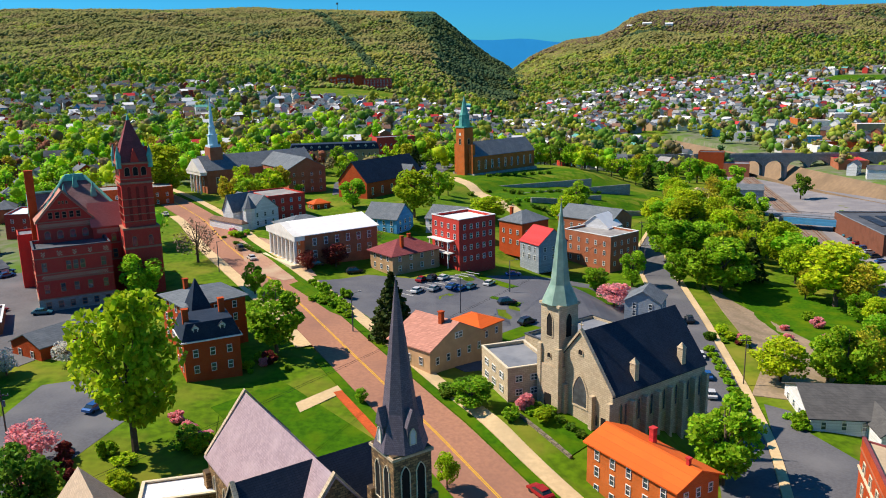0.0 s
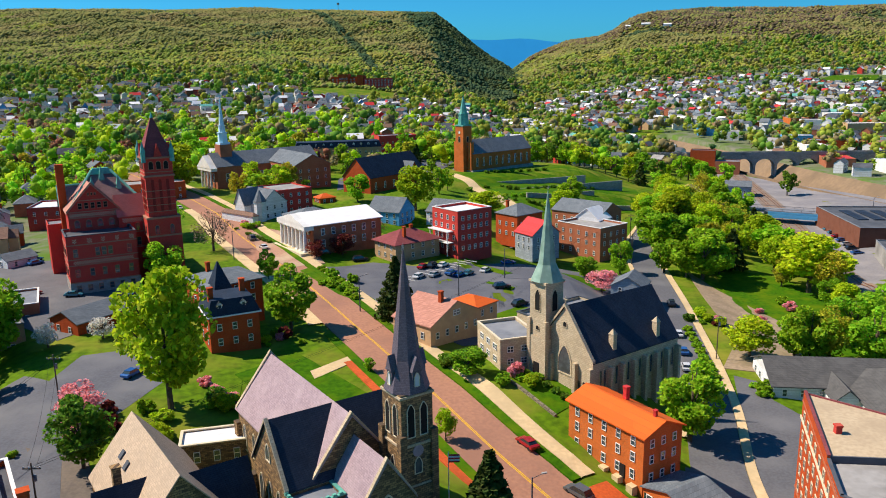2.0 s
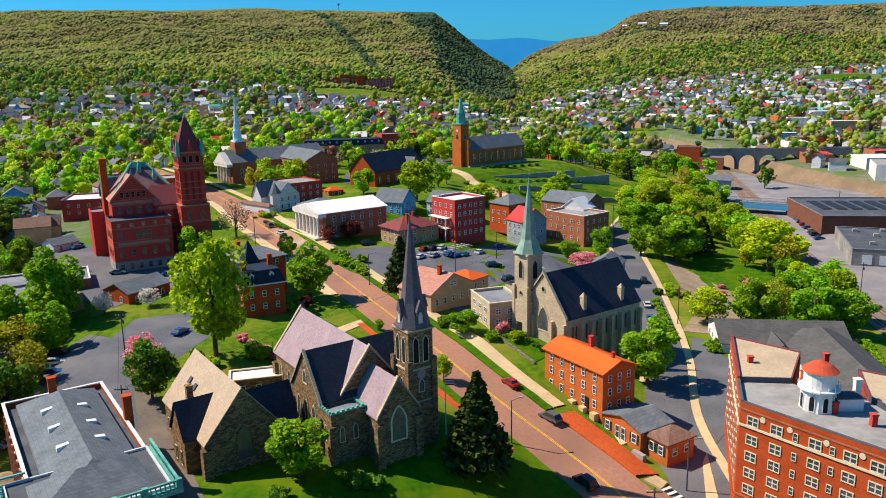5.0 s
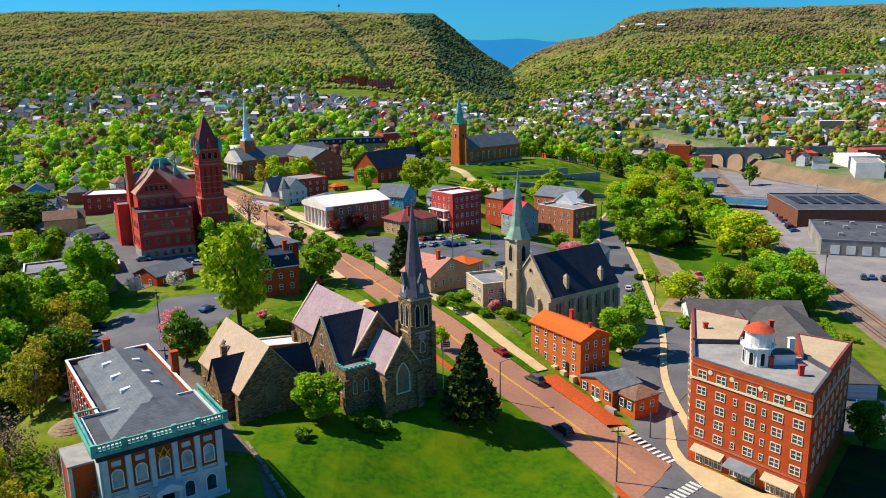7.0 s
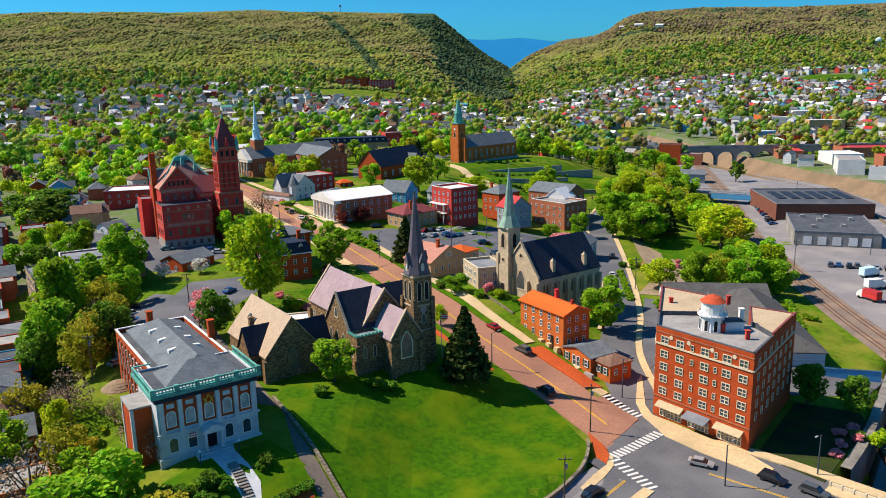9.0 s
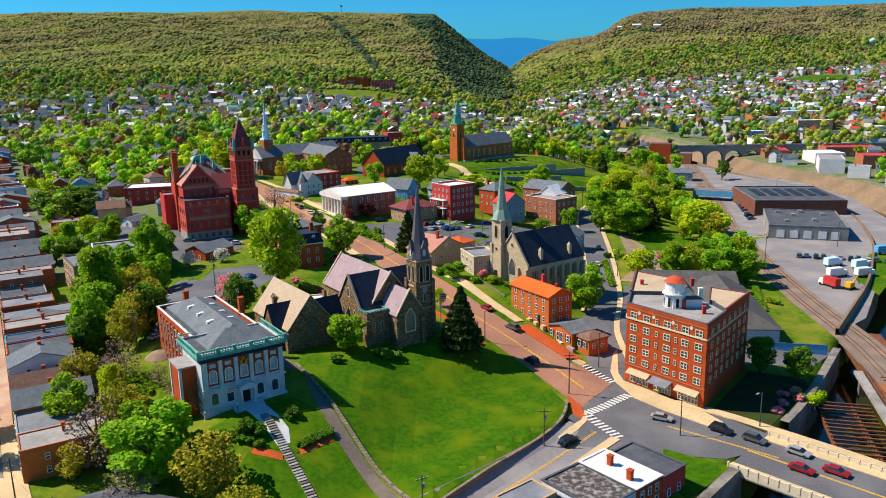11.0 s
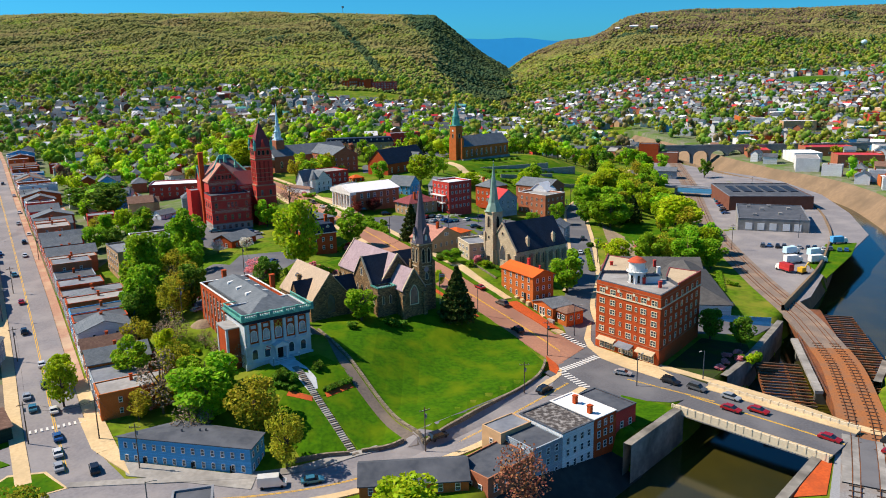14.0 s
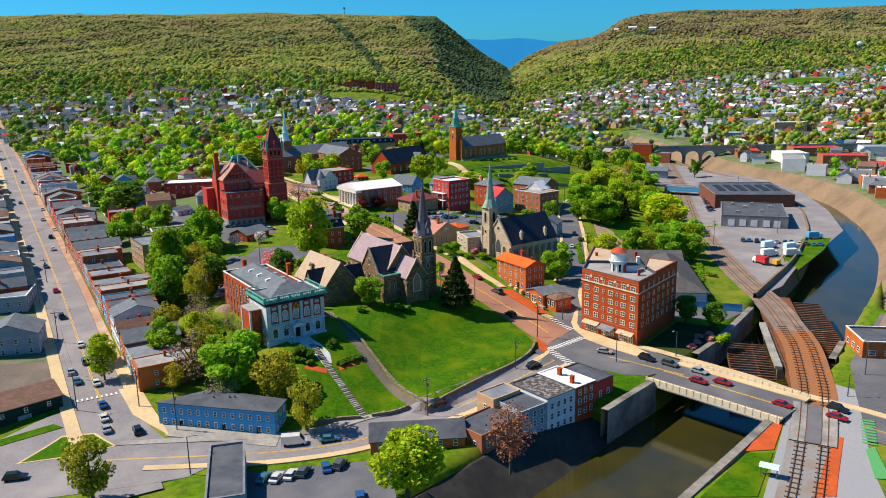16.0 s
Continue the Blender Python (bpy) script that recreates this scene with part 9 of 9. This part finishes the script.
# ---- cars ----
def car_template(colour, name, kind="car"):
    body_mat = material("car_paint_" + name, colour, .25, .3, second=tuple(v * .9 for v in colour), size=2, spec=.6)
    L, Wd, H = (4.7, 1.85, 1.48) if kind == "car" else (4.9, 1.95, 1.75) if kind == "suv" else (5.8, 2.1, 2.5)
    root = thing(kind if kind != "car" else "car", "", "car", pose(0, -3000, -100))
    s = Shape()
    y = Wd / 2
    if kind == "van":
        side = [(-L / 2, .45), (L / 2, .45), (L / 2, 1.1), (L / 2 - .7, 1.3), (L / 2 - 1.5, H), (-L / 2, H)]
    else:
        side = [(-L / 2, .42), (L / 2, .42), (L / 2, .72), (L / 2 - .9, .92), (-L / 2 + .35, 1.0), (-L / 2, .86)]
    s.loft([(p[0], -y, p[1]) for p in side], [(p[0], y, p[1]) for p in side])
    body = s.make("body", body_mat, root)
    g = Shape()
    if kind == "van":
        g.loft([(L / 2 - .72, -y * .85, 1.31), (L / 2 - .72, y * .85, 1.31), (L / 2 - 1.42, y * .85, H - .12), (L / 2 - 1.42, -y * .85, H - .12)], [(L / 2 - .66, -y * .85, 1.36), (L / 2 - .66, y * .85, 1.36), (L / 2 - 1.36, y * .85, H - .07), (L / 2 - 1.36, -y * .85, H - .07)])
    else:
        back = -L / 2 + (.5 if kind == "car" else .1)
        g.loft([(back, -y * .92, .93), (L / 2 - 1.1, -y * .92, .9), (L / 2 - 1.1, y * .92, .9), (back, y * .92, .93)],
               [(back + .55, -y * .76, H - .06), (L / 2 - 1.95, -y * .76, H - .06), (L / 2 - 1.95, y * .76, H - .06), (back + .55, y * .76, H - .06)])
        r = Shape()
        r.box(back + .5, L / 2 - 1.9, -y * .78, y * .78, H - .06, H)
        r.make("roof", body_mat, root)
    g.make("cabin_glass", CAR_GLASS, root)
    for x in (-L / 2 + .85, L / 2 - .9):
        for e in (-1, 1):
            w = Shape()
            w.cone(0, 0, .33, .33, -.11, .11, 12)
            w.make("wheel", RUBBER, root, at=pose(x, e * (y - .1), .33, 90))
    return root


CARS = {"white": car_template((.75, .75, .74), "white"), "black": car_template((.02, .02, .025), "black", "suv"), "red": car_template((.4, .015, .02), "red"), "blue": car_template((.03, .12, .35), "blue"),
        "silver": car_template((.4, .42, .44), "silver"), "grey": car_template((.12, .13, .14), "grey", "suv"), "teal": car_template((.05, .2, .28), "teal"), "van": car_template((.76, .77, .78), "van", "van")}
cr = random.Random(4)


def park(colour, x, y, angle=None, words="parked"):
    """A car; with no angle it follows the nearest street."""
    if angle is None:
        best = None
        for line in (WASHINGTON, GREENE, AVENUE, LEE, BRIDGE):
            p = densify(line, 2)
            k = int(np.argmin((p[:, 0] - x) ** 2 + (p[:, 1] - y) ** 2))
            d = (p[k, 0] - x) ** 2 + (p[k, 1] - y) ** 2
            if best is None or d < best[0]:
                j = min(max(k, 1), len(p) - 2)
                best = (d, math.degrees(math.atan2(p[j + 1, 1] - p[j - 1, 1], p[j + 1, 0] - p[j - 1, 0])))
        angle = best[1]
        words = "on the street"
    t = copy_thing(CARS[colour], pose(x, y, height(x, y) + .12, 0, 0, angle))
    t.name = "van" if colour == "van" else "car"
    tagged(t, ("white delivery van " if colour == "van" else colour + " car with dark windows ") + words, "van" if colour == "van" else "car", "cars")


SHADES = ["white", "black", "silver", "grey", "blue", "red", "grey", "white", "teal", "black"]
for k, q in enumerate([(-249.9, 199.1), (-187.6, 89.4), (-175, 85.9), (-163.6, 56.3), (-142.9, 22.3), (-187.5, 109.3), (-211.8, 150.1), (-194.7, 127.4), (-128.3, -4), (-110.8, -28.3), (-103.4, -41.6), (-104.3, -48.9),
                       (-99.5, -55.4), (-93.7, -56.5), (-86.5, -69.6), (-83.2, -76.5), (-80.3, -82.1), (-72.2, -83), (-90.6, -104.4), (-288.3, 274.7), (-322, 328.8), (-256.6, 229.5), (-338, 344.1), (-270, 262), (-226, 178)]):
    park(["blue", "blue", "white", "teal", "red", "black", "silver", "white", "black", "white", "grey", "silver", "teal", "white", "blue", "white", "silver", "black", "black", "grey", "blue", "silver", "black", "red", "white"][k], *q)
for c, q in (("van", (-32.3, -91.2)), ("teal", (-24.2, -90.4)), ("black", (28.4, -51.6)), ("black", (1.5, -76.2)), ("silver", (50.5, -42.2)), ("black", (61.3, -48.4)), ("grey", (66.6, -53)), ("silver", (73, -58.8)), ("red", (70.6, -65.4)), ("red", (76.6, -66.6)),
             ("red", (86.4, -80.6)), ("black", (98.9, -83)), ("red", (96.4, -87.6)), ("grey", (22.3, 7.4)), ("black", (25.4, -12.6)), ("red", (15.8, 20)), ("white", (-106.6, 213.6)), ("grey", (-63.3, 157)), ("white", (-56.5, 144.6)),
             ("black", (68, 113.4)), ("white", (62.4, 88.1)), ("silver", (137, 310)), ("blue", (60, 76)), ("white", (57.5, 66))):
    park(c, *q)
for c, x, y, a in (("teal", -35.8, -107.6, 80), ("white", -33, -107.7, 80), ("white", -30.1, -106.8, 80), ("grey", -27.5, -105.8, 80), ("blue", -22.9, -104.4, 105), ("grey", -20, -103.4, 75), ("blue", -14, -118, 100),
                   ("black", -35.4, 136.5, 30), ("black", -24, 134, 20), ("red", -4, 124.4, 60), ("black", -1, 125.5, 60), ("white", 2, 126.3, 60), ("blue", 23, 140, 10), ("blue", 4.3, 117.6, 60), ("blue", 6.7, 118.6, 60), ("teal", 9.4, 121, 60)):
    park(c, x, y, a, "parked in a marked lot")
for c, x, y, a in (("white", 14.9, 126.1, 60), ("silver", -.5, 115.3, 60), ("white", -5, 113.7, 60), ("black", 18.2, 105.8, 20), ("black", 22, 93.4, 40), ("black", -84.7, 35, 15), ("white", -83.4, 30, 15), ("blue", -81.4, 24, 15), ("blue", -59.3, 41.5, 70),
                   ("silver", -71.9, -8, 60), ("blue", -127.8, 138, 60), ("blue", -125.3, 133.2, 60), ("red", -108, 98, 60), ("teal", -96, 96, 10), ("blue", -79.5, 93.3, 15), ("white", -76, 90, 15), ("white", 96.6, 14, 60), ("grey", 100.2, 15, 60)):
    park(c, x, y, a, "parked on asphalt")
for k in range(12):
    park(cr.choice(SHADES), 148 + k * 2.7, 105 - k * 1.5 + (k % 2), 65, "parked in the yard")
for k in range(9):
    park(cr.choice(SHADES), 175 - k * 1.9, 244 - k * 7.5, 5, "parked beside the warehouse")
for k in range(14):
    park(cr.choice(SHADES), -44 + k * 2.0, 300 + 4.2 * k, 30, "parked in the church lot")
for k in range(10):
    park(cr.choice(SHADES), -30 + k * 3.1, 338 + 1.2 * k, 80, "parked in the church lot")
for k in range(12):
    park(cr.choice(SHADES), 124 + k * 3.2, -66 - k * 3.0, 40, "parked in a marked lot")


def truck(x, y, angle, mat, words):
    root = thing("truck", words, "truck", pose(x, y, height(x, y) + .12, 0, 0, angle))
    box_part(root, "cargo_box", mat, -3.6, 1.8, -1.2, 1.2, .9, 3.5)
    s = Shape()
    side = [(1.95, .6), (4.0, .6), (4.0, 1.5), (3.4, 2.6), (1.95, 2.6)]
    s.loft([(p[0], -1.1, p[1]) for p in side], [(p[0], 1.1, p[1]) for p in side])
    s.make("cab", WHITE, root)
    box_part(root, "chassis", STEEL, -3.6, 3.9, -.5, .5, .5, .88)
    for a in (-2.4, 3.0):
        for e in (-1, 1):
            w = Shape()
            w.cone(0, 0, .48, .48, -.15, .15, 12)
            w.make("wheel", RUBBER, root, at=pose(a, e * 1.05, .48, 90))


truck(153.6, 89, 20, STEEPLE_WHITE, "box truck with a pale blue cargo box")
truck(161.5, 83.8, 20, STEEPLE_WHITE, "box truck with a pale blue cargo box")
truck(181.5, 103.8, 10, CLAPBOARD_BLUE, "box truck with a blue cargo box")
truck(147.6, 74, 10, WHITE, "white box truck in the yard")
truck(157, 72.5, 10, WHITE, "white box truck in the yard")
truck(139, 62, 110, METAL_RED, "red dump truck in the yard")
ex = thing("excavator", "yellow digging machine parked in the yard", "excavator", pose(144, 58, height(144, 58), 0, 0, 30))
box_part(ex, "tracks", RUBBER, -1.8, 1.8, -1.3, 1.3, 0, .8)
box_part(ex, "cab", YELLOW, -1.4, 1.2, -1.1, 1.1, .82, 2.6)
s = Shape()
s.tube((1.2, 0, 1.6), (4, 0, 4), .25)
s.tube((4, 0, 4), (5.6, 0, 1), .2)
s.make("boom", YELLOW, ex)

# ---- poles, lamps and wires ----
POLE_TOPS = []


def pole(x, y, h=10.5, arm=True, angle=0.0, lamp=False):
    z = height(x, y)
    root = thing("utility_pole" if not lamp else "street_lamp", "tall dark wooden utility pole" if not lamp else "slim dark street lamp", "pole" if not lamp else "street lamp", pose(x, y, z, 0, 0, angle), "poles along the streets")
    s = Shape()
    s.cone(0, 0, .16, .1, -.5, h, 8)
    s.make("shaft", POLE if not lamp else FLAT_TAR, root)
    if lamp:
        s = Shape()
        s.tube((0, 0, h - .2), (1.8, 0, h + .3), .05)
        s.make("arm", FLAT_TAR, root)
        box_part(root, "lamp_head", FLAT_PALE, 1.5, 2.3, -.15, .15, h + .22, h + .38)
    elif arm:
        box_part(root, "crossarm", POLE, -1.2, 1.2, -.06, .06, h - .9, h - .75)
        for a in (-1.1, -.4, .4, 1.1):
            box_part(root, "insulator", MARBLE, a - .05, a + .05, -.05, .05, h - .75, h - .55)
        s = Shape()
        s.cone(.3, 0, .22, .22, h - 2.6, h - 1.7, 8)
        s.make("transformer", FLAT_GREY, root)
    POLE_TOPS.append(Vector((x, y, z + h - .7)))


for x, y, h, a, lamp in ((-1.2, -80.4, 10.5, 30, False), (-62.5, -83, 10.5, 0, False), (-119.4, -25, 10.5, 30, False), (-92, -72, 10.5, 30, False), (-76.7, -70, 10.5, 30, False), (-52.7, -103.7, 9, 0, True), (32.3, -28.6, 10.5, 0, False), (23.2, -52.6, 8.5, 0, False), (52.3, -49.6, 8, 40, True),
                         (70.3, -46.5, 8, 220, True), (42.8, -11.5, 9.5, 0, True), (14.0, -1.6, 8.5, 20, True), (66.4, 71.5, 11, 0, False), (-52.1, -8.7, 11, 0, False), (-18.8, 82.4, 9, 20, True), (-62.6, 131, 9, 20, True)):
    pole(x, y, h, not lamp, a, lamp)
for x, y, h, a, lamp in ((67.8, 160, 11, 0, False), (76, 196, 11, 0, False), (-66, 26, 11, 0, False), (-74, -16, 11, 0, False), (-152, 34, 10, 30, False), (-166, 80, 10, 30, False), (-206, 116, 10, 30, False), (-232, 196, 10, 30, False),
                         (-140, 5, 10, 30, True), (20, 118, 9, 0, True), (6, 96, 9, 90, True), (30, 86, 9, 0, True), (132, 100, 12, 0, False), (170, 118, 11, 0, True), (196, 240, 11, 0, True), (118, -60, 9, 90, True), (106, -74, 6, 0, True)):
    pole(x, y, h, not lamp, a, lamp)
pole_line = [(-62.5, -83), (-76.7, -70), (-92, -72), (-119.4, -25)]
for i, j in ((1, 4), (4, 3), (3, 2), (17, 13), (13, 18), (18, 19)):
    if i < len(POLE_TOPS) and j < len(POLE_TOPS):
        a, b = POLE_TOPS[i], POLE_TOPS[j]
        for off in (-.9, .9):
            s = Shape()
            for k in range(9):
                t = k / 8
                q = a.lerp(b, t) + Vector((off * .3, off, -1.6 * 4 * t * (1 - t)))
                s.v += [(q.x, q.y, q.z + .035), (q.x - .03, q.y + .02, q.z), (q.x + .03, q.y - .02, q.z)]
                if k:
                    s.f += [(3 * k - 3 + i, 3 * k - 3 + (i + 1) % 3, 3 * k + (i + 1) % 3, 3 * k + i) for i in range(3)]
                    s.m += [0, 0, 0]
            tagged(s.make("overhead_wire", RUBBER), "thin black overhead wire", "wire", "wires")
flag = thing("flag_pole", "white flag pole with a small flag", "flag pole", pose(2.2, -6.5, height(2.2, -6.5)))
s = Shape()
s.cone(0, 0, .09, .05, -.5, 11, 8)
s.make("shaft", WHITE, flag)
s = Shape()
for k in range(5):
    s.box(.05, 1.5, -.03, .03, 9.4 + k * .24, 9.62 + k * .24, k % 2)
s.make("banner", [METAL_RED, WHITE], flag)
s = Shape()
n = 14
for k in range(5):
    z0, z1 = k * .4, (k + 1) * .4
    s.cone(0, 0, 3.6 * (1 - k / 5) ** .6 + .2, 3.6 * (1 - (k + 1) / 5) ** .6 + .1, z0, z1, n, turn=k * .3)
tagged(s.make("earth_mound", DIRT, at=pose(-67, -20, height(-67, -20) - .3)), "pale heap of bare earth on grass", "heap")
# parking bay lines
for base, way, count in (((-6, 110), (.62, .78), 12), ((124, -70), (.72, -.69), 14), ((-44, 296), (.42, .9), 14)):
    root = thing("bay_lines", "thin white parking bay lines", "road marking", Matrix.Identity(4))
    d = Vector(way).normalized()
    e = Vector((-d.y, d.x))
    for k in range(count):
        q = Vector(base) + d * k * 2.7
        ring = [q, q + e * 4.8, q + e * 4.8 + d * .14, q + d * .14]
        z = max(height(*p) for p in ring)
        s = Shape()
        s.prism([tuple(p) for p in ring], z + .02, z + .18)
        s.make("line", LINE_WHITE, root)

# the patterns that the copies were made from are not part of the place
for root in [t for group in (*BIG.values(), *SMALL.values()) for t in group] + list(SHRUB.values()) + TEMPLATES + list(CARS.values()):
    for o in [*root.children_recursive, root]:
        bpy.data.objects.remove(o)
